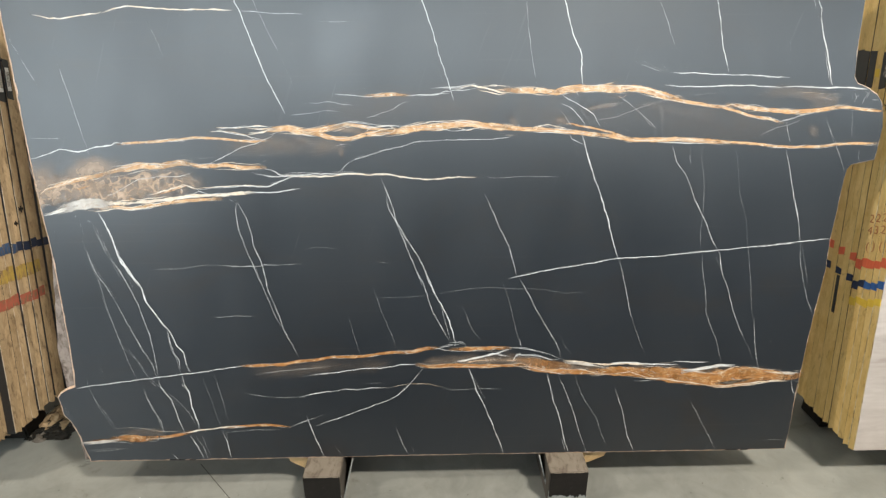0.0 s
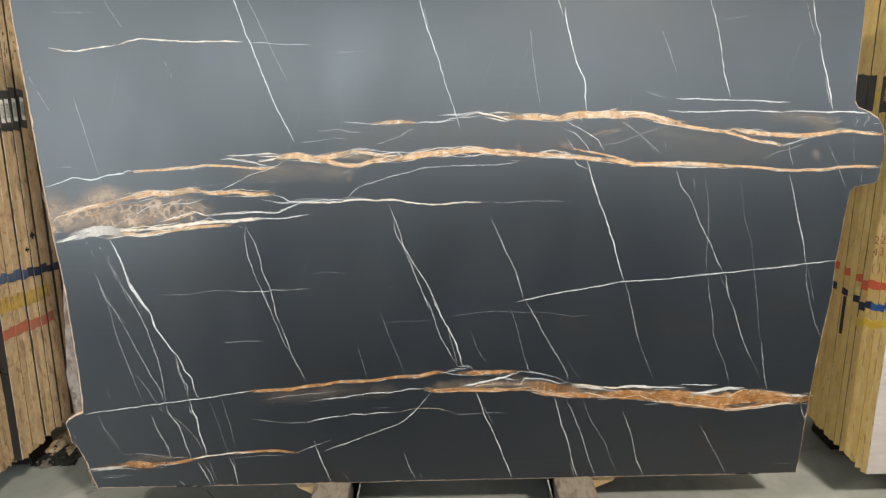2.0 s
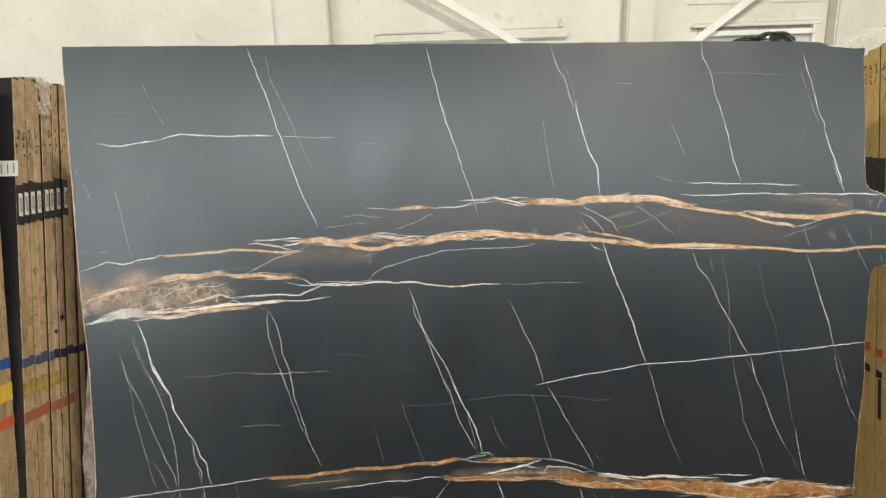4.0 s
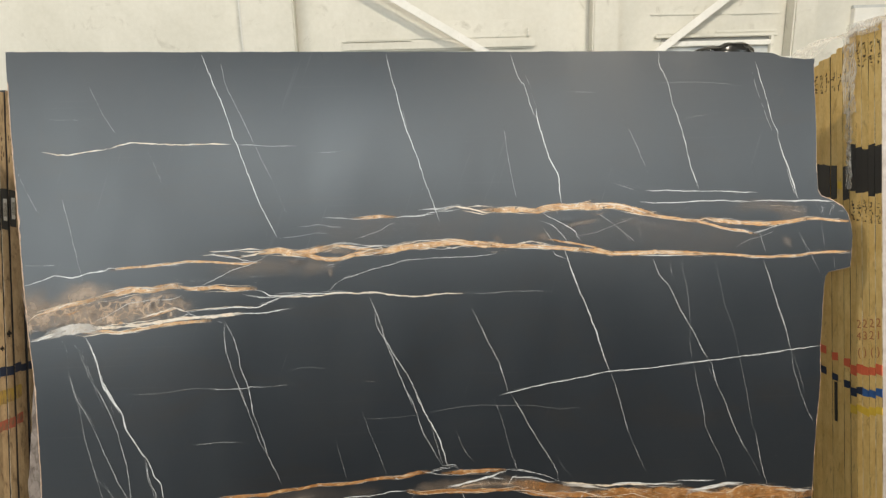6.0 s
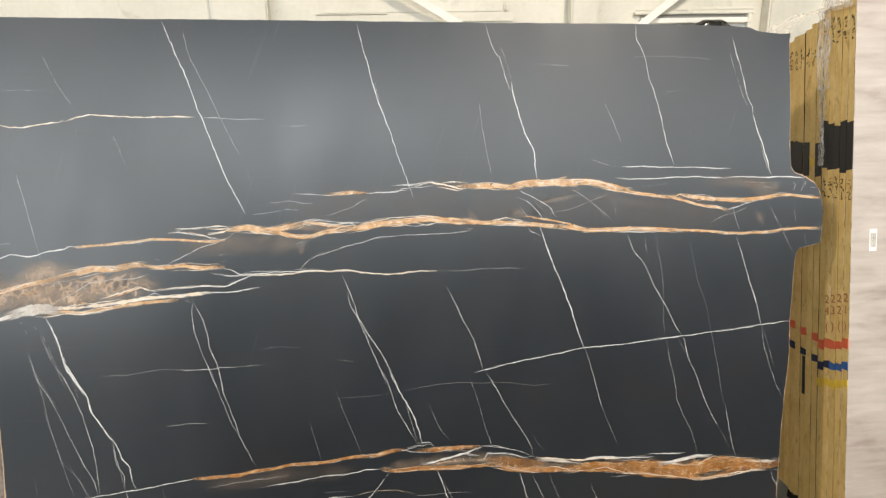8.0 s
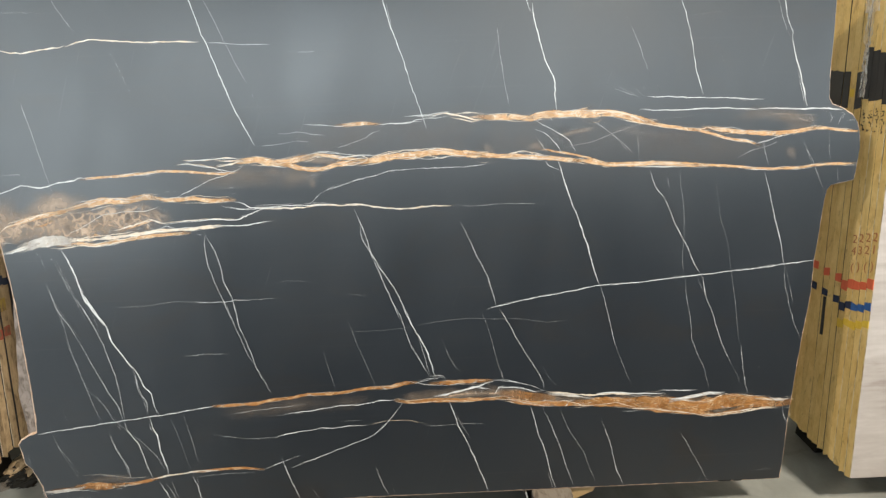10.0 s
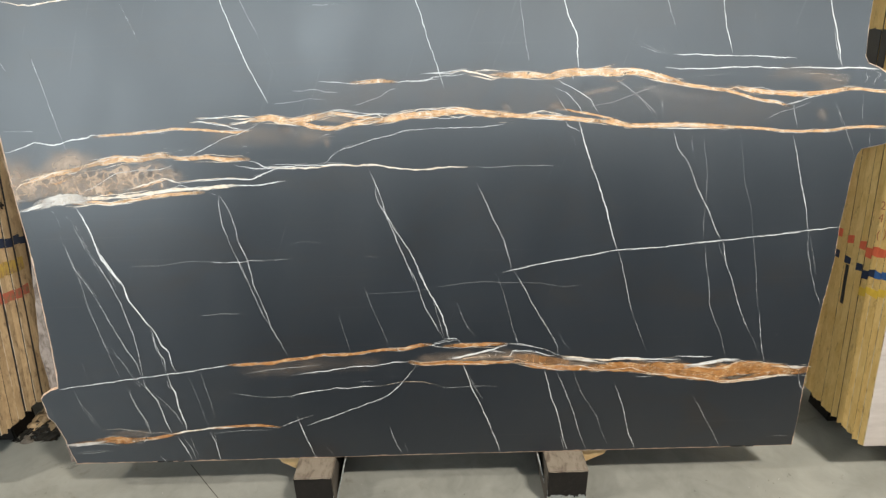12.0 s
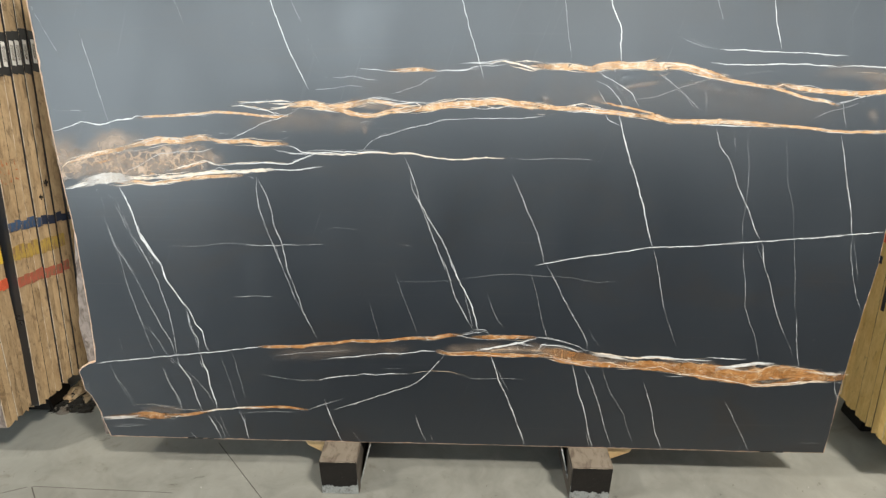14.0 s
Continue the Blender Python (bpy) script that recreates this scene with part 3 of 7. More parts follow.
def plate(outline, thick, rough_edge, chamfer, seed):
    """A slab in its own plane: x along, y into its depth, z up; broken edge with a small chamfer in front."""
    line = []
    for i, (a, b) in enumerate(zip(outline, outline[1:] + outline[:1])):
        a, b = Vector((a[0], 0, a[1])), Vector((b[0], 0, b[1]))
        k = max(1, round((b - a).length / 0.011))
        line += [a.lerp(b, j / k) for j in range(k)]
    n = len(line)
    out = []
    for i, p in enumerate(line):
        along = (line[(i + 1) % n] - line[i - 1]).normalized()
        side = Vector((-along.z, 0, along.x))
        q = Vector((p.x * 9 + seed, p.z * 9, seed))
        shift = rough_edge * (noise.noise(q) + 0.6 * noise.noise(q * 4.1) + 0.5 * noise.noise(q * 13.0))
        out.append((p, side, shift))
    rings = []
    for depth, inward in ((0.0, chamfer), (chamfer * 0.5, 0.0), (thick * 0.55, -0.0006), (thick, 0.001)):
        ring = []
        for i, (p, side, shift) in enumerate(out):
            w = 0.65 + 0.75 * abs(noise.noise(Vector((p.x * 23, p.z * 23, seed + 5)))) if depth == 0 else 1
            if depth == 0 and ((p.x < -1.37 and p.z < 0.34) or (p.x > 1.4 and 1.05 < p.z < 1.45)):
                w *= 0.85
            if depth == 0 and p.x > 1.2:
                w *= 0.7
            if depth == 0 and p.x < -1.3:
                w *= 1.25
            if depth == 0 and p.z > 1.88:
                w *= 0.2
            ring.append(p - side * (inward * w) + side * shift + Vector((0, depth, 0)))
        rings.append(ring)
    verts = [v for r in rings for v in r]
    faces, index = [tuple(range(n))], [0]
    for r in range(3):
        for i in range(n):
            j = (i + 1) % n
            faces.append((r * n + i, (r + 1) * n + i, (r + 1) * n + j, r * n + j))
            index.append(1)
    faces.append(tuple(reversed(range(3 * n, 4 * n))))
    index.append(0)
    return verts, faces, index


def make_plate(name, parent, outline, thick, rough_edge, chamfer, seed, face, rim, y=0.0):
    verts, faces, index = plate(list(outline), thick, rough_edge, chamfer, seed)
    ob = new(name, mesh_of(name, verts, faces, [face, rim], index))
    bm = bmesh.new()
    bm.from_mesh(ob.data)
    bmesh.ops.recalc_face_normals(bm, faces=bm.faces)
    bm.to_mesh(ob.data)
    bm.free()
    ob.parent = parent
    ob.location = (0, y, 0)
    return ob


slab = thing("marble_slab", pose(0, 0, BLOCK_TOP, -LEAN_BACK), "large black marble slab with white and rust veins, leaning on a stack", "stone slab")
make_plate("stone", slab, OUTLINE + OUTLINE_2, 0.020, 0.0013, 0.0070, 3.0, STONE, RIM)

# the slabs behind it in the same stack; deeper ones added unseen to block light
backing = ((-1.40, 0.0), (1.36, 0.0), (1.38, 0.5), (1.41, 1.2), (1.40, 1.86), (-1.38, 1.93), (-1.385, 1.2), (-1.392, 0.9), (-1.412, 0.66), (-1.436, 0.45), (-1.425, 0.32), (-1.41, 0.12))
for n in range(27):
    ob = thing("marble_slab", pose(0, 0, BLOCK_TOP, -LEAN_BACK) @ pose(0, 0.0225 + 0.0225 * n, 0), "pale-backed marble slab standing behind the veined one", "stone slab", "slabs behind")
    line = [(x * (1 - 0.004 * n - 0.012 * max(0, n - 10)), z * (1 - 0.004 * n)) for x, z in backing]
    make_plate("stone", ob, line, 0.020, 0.003, 0.002, 11.0 + n, PALE, RIM)

LAYER = {OCHRE: 0.0005, BROWN: 0.0003, NET: 0.0004, GREY: 0.0010, RUST: 0.0005, CREAM: 0.0008, CHALK: 0.0009, WHITE: 0.0011}
TITLE = {OCHRE: "ochre-brown vein", BROWN: "brown mineral haze", NET: "brown mineral network", GREY: "grey inclusion", RUST: "rust-orange vein", CREAM: "cream vein", CHALK: "chalky white vein", WHITE: "thin white vein"}
made = [0]


def ribbon(mat, width, strength, points, wobble, swell):
    """A flat inlay along a line: its width swells and thins, its ends taper."""
    made[0] += 1
    seed = made[0] * 7.31
    line = [Vector((p.x, p.y)) for p in resample(points, 0.012 if mat in (BROWN, NET) else 0.0035)]
    total = sum((b - a).length for a, b in zip(line, line[1:]))
    verts, faces, uvs, force = [], [], [], []
    run = 0.0
    n = len(line)
    rng = random.Random(made[0])
    # a broken zigzag: knots at uneven steps, straight between
    knots, at = [], 0.0
    while at < total + 0.05:
        knots.append((at, rng.uniform(-1, 1)))
        at += rng.uniform(0.006, 0.028)
    slot = 0
    soft = mat in (BROWN, NET)
    off_end = soft and points[0][0] < -1.385
    tip = min(0.5, (width * 1.1 if soft else 0.05 if width < 0.012 else 0.06 + width) / max(total, 0.01))
    for i, p in enumerate(line):
        if i:
            run += (p - line[i - 1]).length
        along = (line[min(i + 1, n - 1)] - line[max(i - 1, 0)]).normalized()
        side = Vector((-along.y, along.x))
        q = Vector((run * 34, seed, 0.3))
        while slot + 2 < len(knots) and knots[slot + 1][0] < run:
            slot += 1
        (k0, v0), (k1, v1) = knots[slot], knots[slot + 1]
        zig = v0 + (v1 - v0) * min(1.0, (run - k0) / (k1 - k0))
        p = p + side * (wobble * (0.6 * noise.noise(q) + (0.95 if width < 0.012 else 0.3) * zig + 0.35 * noise.noise(q * 7.3)))
        f = run / total
        ends = min(1.0, 1.0 if off_end else f / tip, (1 - f) / tip)
        size = width * (1 + swell * (noise.noise(Vector((run * 22, seed, 9))) + (0.7 if width < 0.02 else 0.15) * noise.noise(Vector((run * 75, seed, 4)))))
        size = max(size, width * 0.35) * (0.45 + 0.55 * ends ** 0.6)
        fresh = 1 + 0.40 * noise.noise(Vector((run * 14, seed, 2))) + 0.25 * noise.noise(Vector((run * 60, seed, 6)))
        for k, s in enumerate((-1, 1)):
            c = p + side * (s * size / 2)
            verts.append((c.x, 0, c.y))
            uvs.append((run + seed, k))
            force.append(strength * (ends if soft else 0.25 + 0.75 * ends) * fresh)
        if i:
            a = 2 * i
            faces.append((a - 2, a, a + 1, a - 1))
    me = mesh_of("vein", verts, faces, mat)
    layer, metric = me.uv_layers.new(name="UVMap"), me.uv_layers.new(name="metres")
    for loop in me.loops:
        u, k = uvs[loop.vertex_index]
        layer.data[loop.index].uv = (u, k)
        metric.data[loop.index].uv = (u, (k - 0.5) * width)
    own = me.attributes.new("strength", "FLOAT", "POINT")
    own.data.foreach_set("value", force)
    ob = new("vein", me)
    ob.parent = slab
    ob.location = (0, -LAYER[mat] - made[0] * 4e-7, 0)
    return tagged(ob, TITLE[mat])


def strand(points, along, offset, drift, mat, width, strength, rng, crinkle=0.0016):
    """A thread that follows part of a wide vein."""
    line = resample(points, 0.02)
    a, b = along
    cut = line[int(a * len(line)):max(int(b * len(line)), int(a * len(line)) + 3)]
    if len(cut) > 2:
        turn = rng.uniform(0, 50)
        ribbon(mat, width, strength, [(p.x, p.y + offset + drift * noise.noise(Vector((turn + j * 0.38, turn, 0)))) for j, p in enumerate(cut)], crinkle, 0.6)


def braid(points, width, rng, mat):
    """Crinkled pale threads along a wide vein: broken seams at both sides, some that cross it, some that stray."""
    length = sum((Vector(b) - Vector(a)).length for a, b in zip(points, points[1:]))
    for side in (-0.46, 0.46):
        at = rng.uniform(0, 0.08)
        while at < 0.95:
            to = min(1.0, at + rng.uniform(0.05, 0.16) / length)
            strand(points, (at, to), side * width, 0.16 * width, CREAM if rng.random() < 0.8 else WHITE, rng.uniform(0.0013, 0.0024), rng.uniform(0.35, 0.95) if mat is RUST or side < 0 else rng.uniform(0.15, 0.55), rng, 0.0016)
            at = to + rng.uniform(0.0, 0.10) / length
    if mat is RUST:
        for k in range(int(length * (2 + width * 110))):
            a = rng.uniform(-0.1, 0.9)
            strand(points, (max(0, a), min(1, a + rng.uniform(0.06, 0.20) / length)), rng.uniform(-0.3, 0.3) * width, 0.9 * width, rng.choice((CREAM, CREAM, WHITE)), rng.uniform(0.0012, 0.0021), rng.uniform(0.5, 1.0), rng, 0.0018)
        for k in range(int(length * 4)):
            a = rng.uniform(0, 0.9)
            strand(points, (a, min(1, a + rng.uniform(0.05, 0.14) / length)), rng.choice((-1, 1)) * width * rng.uniform(0.55, 0.9), 0.6 * width, rng.choice((RUST, CREAM, WHITE)), rng.uniform(0.0012, 0.0020), rng.uniform(0.2, 0.6), rng)


def thread(mat, millimetres, strength, *points):
    """A single thread or haze of a wide vein."""
    width = millimetres / 1000
    if mat in (WHITE, CREAM):
        ribbon(mat, max(0.62 * width, 0.0014), min(1.0, 1.1 * strength ** 1.3), points, 0.0012, 0.7)
    else:
        ribbon(mat, width, strength, points, width * 0.12, 0.4)


def vein(mat, millimetres, strength, *points):
    """A vein along points of the slab's face; wide rust veins carry pale threads inside, strong white ones splinter."""
    width = millimetres / 1000
    rng = random.Random(made[0] + 1)
    if mat not in (BROWN, NET):
        strength = min(1.0, 1.15 * strength ** 1.3)
    if mat in (RUST, OCHRE, BROWN, CHALK, NET):
        ribbon(mat, width * (0.92 if mat is RUST else 1.02 if mat is OCHRE else 1.25), strength, points, width * 0.10, 0.34)
    else:
        ribbon(mat, max(width * ((0.62 if strength > 0.97 and width > 0.0042 else 0.52) if mat is WHITE else 0.70), 0.0015), strength, points, min(0.0019, 0.0008 + width * 0.18), 0.6)
        length = (Vector(points[-1]) - Vector(points[0])).length
        if strength > 0.75 and length > 0.12:
            # fine splinters beside the line
            for k in range(int(length * 10)):
                a = rng.uniform(0, 0.85)
                strand(points, (a, a + rng.uniform(0.08, 0.22)), rng.uniform(-0.0035, 0.0035), 0.005, WHITE, 0.0013, rng.uniform(0.25, 0.6), rng)
    if mat in (RUST, OCHRE) and width > 0.008:
        braid(points, width, rng, mat)
    if mat is OCHRE and width > 0.007:
        # short pale flecks strewn in the filling
        line = resample(points, 0.01)
        for k in range(int(len(line) * min(0.16, width * 7))):
            p = rng.choice(line)
            u, v, ang, half = p.x + rng.uniform(-0.01, 0.01), p.y + rng.uniform(-0.42, 0.42) * width, rng.uniform(-0.5, 0.7), rng.uniform(0.003, 0.013)
            du, dv = half * math.cos(ang), half * math.sin(ang)
            ribbon(CREAM if rng.random() < 0.6 else WHITE, rng.uniform(0.0018, 0.0036), rng.uniform(0.5, 0.95), ((u - du, v - dv), (u, v + rng.uniform(-0.002, 0.002)), (u + du, v + dv)), 0.0016, 0.7)


vein(WHITE, 4.4, 1.00, (-0.754, 1.970), (-0.707, 1.840), (-0.680, 1.775), (-0.653, 1.674), (-0.640, 1.642), (-0.613, 1.563), (-0.572, 1.442), (-0.535, 1.360), (-0.510, 1.309))
vein(WHITE, 2.4, 0.50, (-0.687, 1.955), (-0.671, 1.855), (-0.645, 1.794), (-0.612, 1.723), (-0.579, 1.642), (-0.538, 1.551), (-0.514, 1.500))
vein(WHITE, 2.4, 0.32, (-0.514, 1.500), (-0.492, 1.439), (-0.473, 1.388))
vein(WHITE, 3.8, 0.95, (-0.109, 1.957), (-0.087, 1.858), (-0.065, 1.767), (-0.042, 1.677), (-0.029, 1.640), (-0.005, 1.571), (0.013, 1.504), (0.035, 1.443), (0.055, 1.382), (0.066, 1.345))
vein(WHITE, 2.0, 0.60, (-0.059, 1.775), (-0.045, 1.707), (-0.037, 1.656))
vein(WHITE, 3.2, 0.90, (0.332, 1.945), (0.356, 1.866), (0.372, 1.835), (0.381, 1.829), (0.403, 1.744), (0.420, 1.703))
vein(WHITE, 2.6, 0.40, (0.373, 1.895), (0.399, 1.824), (0.418, 1.754), (0.422, 1.713))
vein(WHITE, 5.7, 1.00, (0.418, 1.754), (0.422, 1.713), (0.441, 1.642), (0.459, 1.571), (0.488, 1.516), (0.495, 1.490), (0.498, 1.439), (0.504, 1.394))
vein(WHITE, 4.1, 0.95, (0.864, 1.934), (0.870, 1.875), (0.894, 1.831), (0.910, 1.750), (0.933, 1.688), (0.953, 1.607), (0.971, 1.526), (0.981, 1.495), (1.002, 1.434))
vein(WHITE, 2.0, 0.40, (0.847, 1.900), (0.870, 1.871))
vein(WHITE, 4.1, 0.95, (1.212, 1.896), (1.227, 1.841), (1.250, 1.770), (1.261, 1.719), (1.274, 1.669), (1.290, 1.638), (1.293, 1.601))
vein(WHITE, 6.9, 1.00, (1.290, 1.618), (1.312, 1.546), (1.332, 1.495), (1.349, 1.433), (1.364, 1.388))
vein(WHITE, 2.2, 0.45, (1.201, 1.862), (1.220, 1.781), (1.245, 1.710), (1.268, 1.648), (1.291, 1.601))
vein(WHITE, 2.7, 0.80, (1.318, 1.515), (1.333, 1.464), (1.348, 1.417), (1.362, 1.388))
vein(WHITE, 2.2, 0.45, (0.303, 1.697), (0.312, 1.596), (0.329, 1.485), (0.346, 1.395))
vein(WHITE, 2.2, 0.46, (0.732, 1.694), (0.765, 1.633), (0.793, 1.561), (0.822, 1.494))
vein(WHITE, 2.2, 0.35, (0.694, 1.484), (0.750, 1.452), (0.810, 1.436))
vein(WHITE, 2.6, 0.50, (-1.257, 1.493), (-1.233, 1.372), (-1.216, 1.281), (-1.203, 1.221), (-1.192, 1.140))
vein(WHITE, 2.2, 0.40, (-1.415, 1.621), (-1.394, 1.547), (-1.358, 1.466), (-1.325, 1.395))
vein(WHITE, 2.2, 0.40, (-1.152, 1.888), (-1.107, 1.777), (-1.079, 1.727), (-1.042, 1.666))
vein(WHITE, 2.2, 0.38, (-0.948, 1.627), (-0.926, 1.573), (-0.899, 1.492))
vein(WHITE, 2.0, 0.35, (-0.336, 1.961), (-0.321, 1.929))
vein(CREAM, 6.3, 1.00, (-1.321, 1.638), (-1.272, 1.627), (-1.212, 1.625), (-1.162, 1.633), (-1.113, 1.638), (-1.082, 1.647))
vein(CREAM, 6.0, 1.00, (-1.097, 1.639), (-1.042, 1.654), (-1.002, 1.661), (-0.913, 1.654), (-0.814, 1.649), (-0.714, 1.650), (-0.654, 1.644))
vein(WHITE, 2.4, 0.60, (-0.664, 1.645), (-0.575, 1.640), (-0.515, 1.636), (-0.415, 1.633))
vein(WHITE, 2.2, 0.38, (-0.396, 1.611), (-0.316, 1.608), (-0.235, 1.612))
vein(WHITE, 2.2, 0.38, (-1.297, 1.749), (-1.208, 1.746), (-1.108, 1.745))
vein(WHITE, 4.7, 0.95, (0.804, 1.438), (0.871, 1.438), (0.953, 1.431), (1.075, 1.428), (1.177, 1.420), (1.222, 1.419))
vein(WHITE, 4.9, 0.95, (0.781, 1.398), (0.890, 1.391), (0.992, 1.394), (1.094, 1.393), (1.196, 1.385))
vein(WHITE, 6.9, 1.00, (1.186, 1.388), (1.247, 1.390), (1.339, 1.383), (1.401, 1.385), (1.497, 1.380))
vein(WHITE, 2.2, 0.40, (0.496, 1.806), (0.556, 1.798), (0.657, 1.793))
vein(WHITE, 2.2, 0.30, (0.820, 1.817), (0.901, 1.822), (1.003, 1.819), (1.104, 1.811), (1.165, 1.801))
vein(WHITE, 2.2, 0.32, (0.949, 1.692), (1.071, 1.709))
vein(WHITE, 2.2, 0.40, (-1.406, 1.245), (-1.327, 1.241), (-1.248, 1.238))
vein(WHITE, 3.2, 0.80, (-0.353, 1.379), (-0.283, 1.374), (-0.223, 1.369), (-0.163, 1.373))
vein(RUST, 14.1, 1.00, (-0.243, 1.371), (-0.193, 1.374), (-0.142, 1.376), (-0.086, 1.372))
vein(WHITE, 4.4, 0.90, (-0.102, 1.371), (-0.042, 1.373), (0.009, 1.375), (0.029, 1.383), (0.080, 1.391))
vein(WHITE, 3.6, 0.80, (-0.021, 1.395), (0.039, 1.395), (0.100, 1.397), (0.131, 1.406))
vein(CREAM, 8.1, 1.00, (0.070, 1.390), (0.120, 1.402), (0.171, 1.393), (0.221, 1.379), (0.261, 1.378))
vein(CREAM, 4.8, 0.90, (0.157, 1.397), (0.201, 1.402), (0.252, 1.398))
vein(RUST, 22.2, 1.00, (0.221, 1.389), (0.281, 1.385), (0.362, 1.383), (0.413, 1.377), (0.454, 1.388), (0.504, 1.390), (0.585, 1.388), (0.646, 1.388))
vein(RUST, 28.3, 1.00, (0.403, 1.379), (0.454, 1.388), (0.504, 1.390), (0.585, 1.388), (0.646, 1.388), (0.697, 1.387), (0.748, 1.375), (0.808, 1.357), (0.859, 1.343))
vein(RUST, 13.2, 1.00, (0.788, 1.361), (0.849, 1.345), (0.909, 1.335), (0.970, 1.325), (1.027, 1.326))
vein(RUST, 9.2, 1.00, (0.960, 1.328), (1.031, 1.313), (1.092, 1.293), (1.153, 1.283), (1.210, 1.267))
vein(RUST, 17.3, 1.00, (1.001, 1.333), (1.072, 1.322), (1.154, 1.312), (1.235, 1.305), (1.317, 1.309), (1.379, 1.317), (1.430, 1.319))
vein(RUST, 10.2, 1.00, (1.379, 1.317), (1.430, 1.319), (1.481, 1.310), (1.559, 1.305))
vein(WHITE, 2.4, 0.70, (0.504, 1.394), (0.565, 1.401), (0.610, 1.411))
vein(CREAM, 6.1, 0.90, (0.586, 1.396), (0.647, 1.396), (0.697, 1.393), (0.758, 1.375), (0.818, 1.354))
vein(WHITE, 4.5, 0.80, (1.194, 1.270), (1.266, 1.292), (1.321, 1.304))
vein(WHITE, 2.5, 0.50, (1.110, 1.213), (1.173, 1.248), (1.234, 1.264), (1.296, 1.287))
vein(WHITE, 6.0, 1.00, (-1.406, 1.171), (-1.329, 1.191), (-1.293, 1.204), (-1.230, 1.195), (-1.169, 1.210), (-1.119, 1.216), (-1.105, 1.224), (-1.059, 1.220))
vein(RUST, 9.0, 1.00, (-1.099, 1.219), (-1.009, 1.225), (-0.909, 1.231), (-0.829, 1.239), (-0.769, 1.237), (-0.709, 1.231), (-0.630, 1.224), (-0.569, 1.229))
vein(CREAM, 5.2, 1.00, (-0.788, 1.258), (-0.728, 1.260), (-0.679, 1.252), (-0.649, 1.243), (-0.610, 1.224))
vein(WHITE, 4.0, 0.90, (-0.758, 1.267), (-0.688, 1.271), (-0.638, 1.275), (-0.588, 1.273), (-0.552, 1.264))
vein(CREAM, 6.0, 1.00, (-0.659, 1.243), (-0.598, 1.254), (-0.548, 1.266))
vein(RUST, 26.0, 1.00, (-0.598, 1.258), (-0.548, 1.264), (-0.508, 1.267), (-0.448, 1.253), (-0.398, 1.259), (-0.347, 1.270), (-0.303, 1.280))
vein(RUST, 18.1, 1.00, (-0.468, 1.255), (-0.408, 1.246), (-0.348, 1.232), (-0.298, 1.230), (-0.248, 1.242), (-0.207, 1.247), (-0.147, 1.247))
vein(RUST, 14.1, 0.90, (-0.357, 1.270), (-0.307, 1.279), (-0.247, 1.269), (-0.197, 1.261), (-0.146, 1.257))
vein(RUST, 26.2, 1.00, (-0.207, 1.249), (-0.147, 1.251), (-0.096, 1.258), (-0.045, 1.266), (0.015, 1.268), (0.076, 1.275), (0.116, 1.277), (0.177, 1.269), (0.237, 1.263), (0.298, 1.257))
vein(RUST, 17.2, 1.00, (0.197, 1.267), (0.298, 1.257), (0.379, 1.253), (0.480, 1.244), (0.561, 1.235), (0.611, 1.229))
vein(RUST, 18.3, 1.00, (0.561, 1.235), (0.632, 1.227), (0.682, 1.217), (0.743, 1.215), (0.845, 1.216), (0.947, 1.209), (1.049, 1.203))
vein(RUST, 10.2, 1.00, (0.967, 1.208), (1.110, 1.199), (1.192, 1.189), (1.294, 1.185), (1.355, 1.187), (1.438, 1.195), (1.553, 1.195))
vein(CREAM, 4.0, 0.80, (0.314, 1.257), (0.349, 1.264), (0.389, 1.269), (0.430, 1.259), (0.480, 1.246))
vein(RUST, 7.3, 1.00, (0.460, 1.271), (0.541, 1.258), (0.602, 1.244), (0.652, 1.228), (0.703, 1.216))
vein(WHITE, 4.0, 0.80, (-0.326, 1.287), (-0.246, 1.281), (-0.196, 1.273), (-0.116, 1.273))
vein(WHITE, 3.2, 0.70, (-0.303, 1.270), (-0.227, 1.268), (-0.126, 1.271), (-0.065, 1.279))
vein(CREAM, 4.0, 0.80, (-0.126, 1.261), (-0.065, 1.275), (-0.004, 1.285), (0.076, 1.285), (0.157, 1.274))
vein(CREAM, 4.0, 0.80, (-0.248, 1.240), (-0.187, 1.259), (-0.126, 1.265))
vein(WHITE, 4.0, 0.70, (-0.056, 1.261), (0.015, 1.260), (0.075, 1.252), (0.156, 1.262), (0.217, 1.262))
vein(WHITE, 2.8, 0.40, (-0.353, 1.208), (-0.319, 1.214), (-0.289, 1.205))
vein(WHITE, 4.5, 0.90, (0.763, 1.206), (0.886, 1.202), (0.961, 1.200))
vein(WHITE, 2.8, 0.60, (-0.455, 1.350), (-0.405, 1.350), (-0.364, 1.355), (-0.324, 1.346), (-0.260, 1.342))
vein(WHITE, 2.8, 0.55, (-0.506, 1.311), (-0.426, 1.317), (-0.375, 1.325), (-0.301, 1.321))
vein(WHITE, 2.4, 0.50, (-0.256, 1.293), (-0.205, 1.308), (-0.144, 1.328), (-0.113, 1.347), (-0.052, 1.359))
vein(NET, 84.0, 0.95, (-1.396, 1.046), (-1.33, 1.058), (-1.20, 1.066), (-1.075, 1.074), (-0.955, 1.088), (-0.834, 1.108))
vein(NET, 60.0, 0.75, (-1.300, 1.030), (-1.215, 1.052), (-1.095, 1.053), (-0.996, 1.062), (-0.80, 1.09))
vein(BROWN, 68.0, 0.22, (-0.771, 1.197), (-0.630, 1.212), (-0.450, 1.211), (-0.289, 1.201))
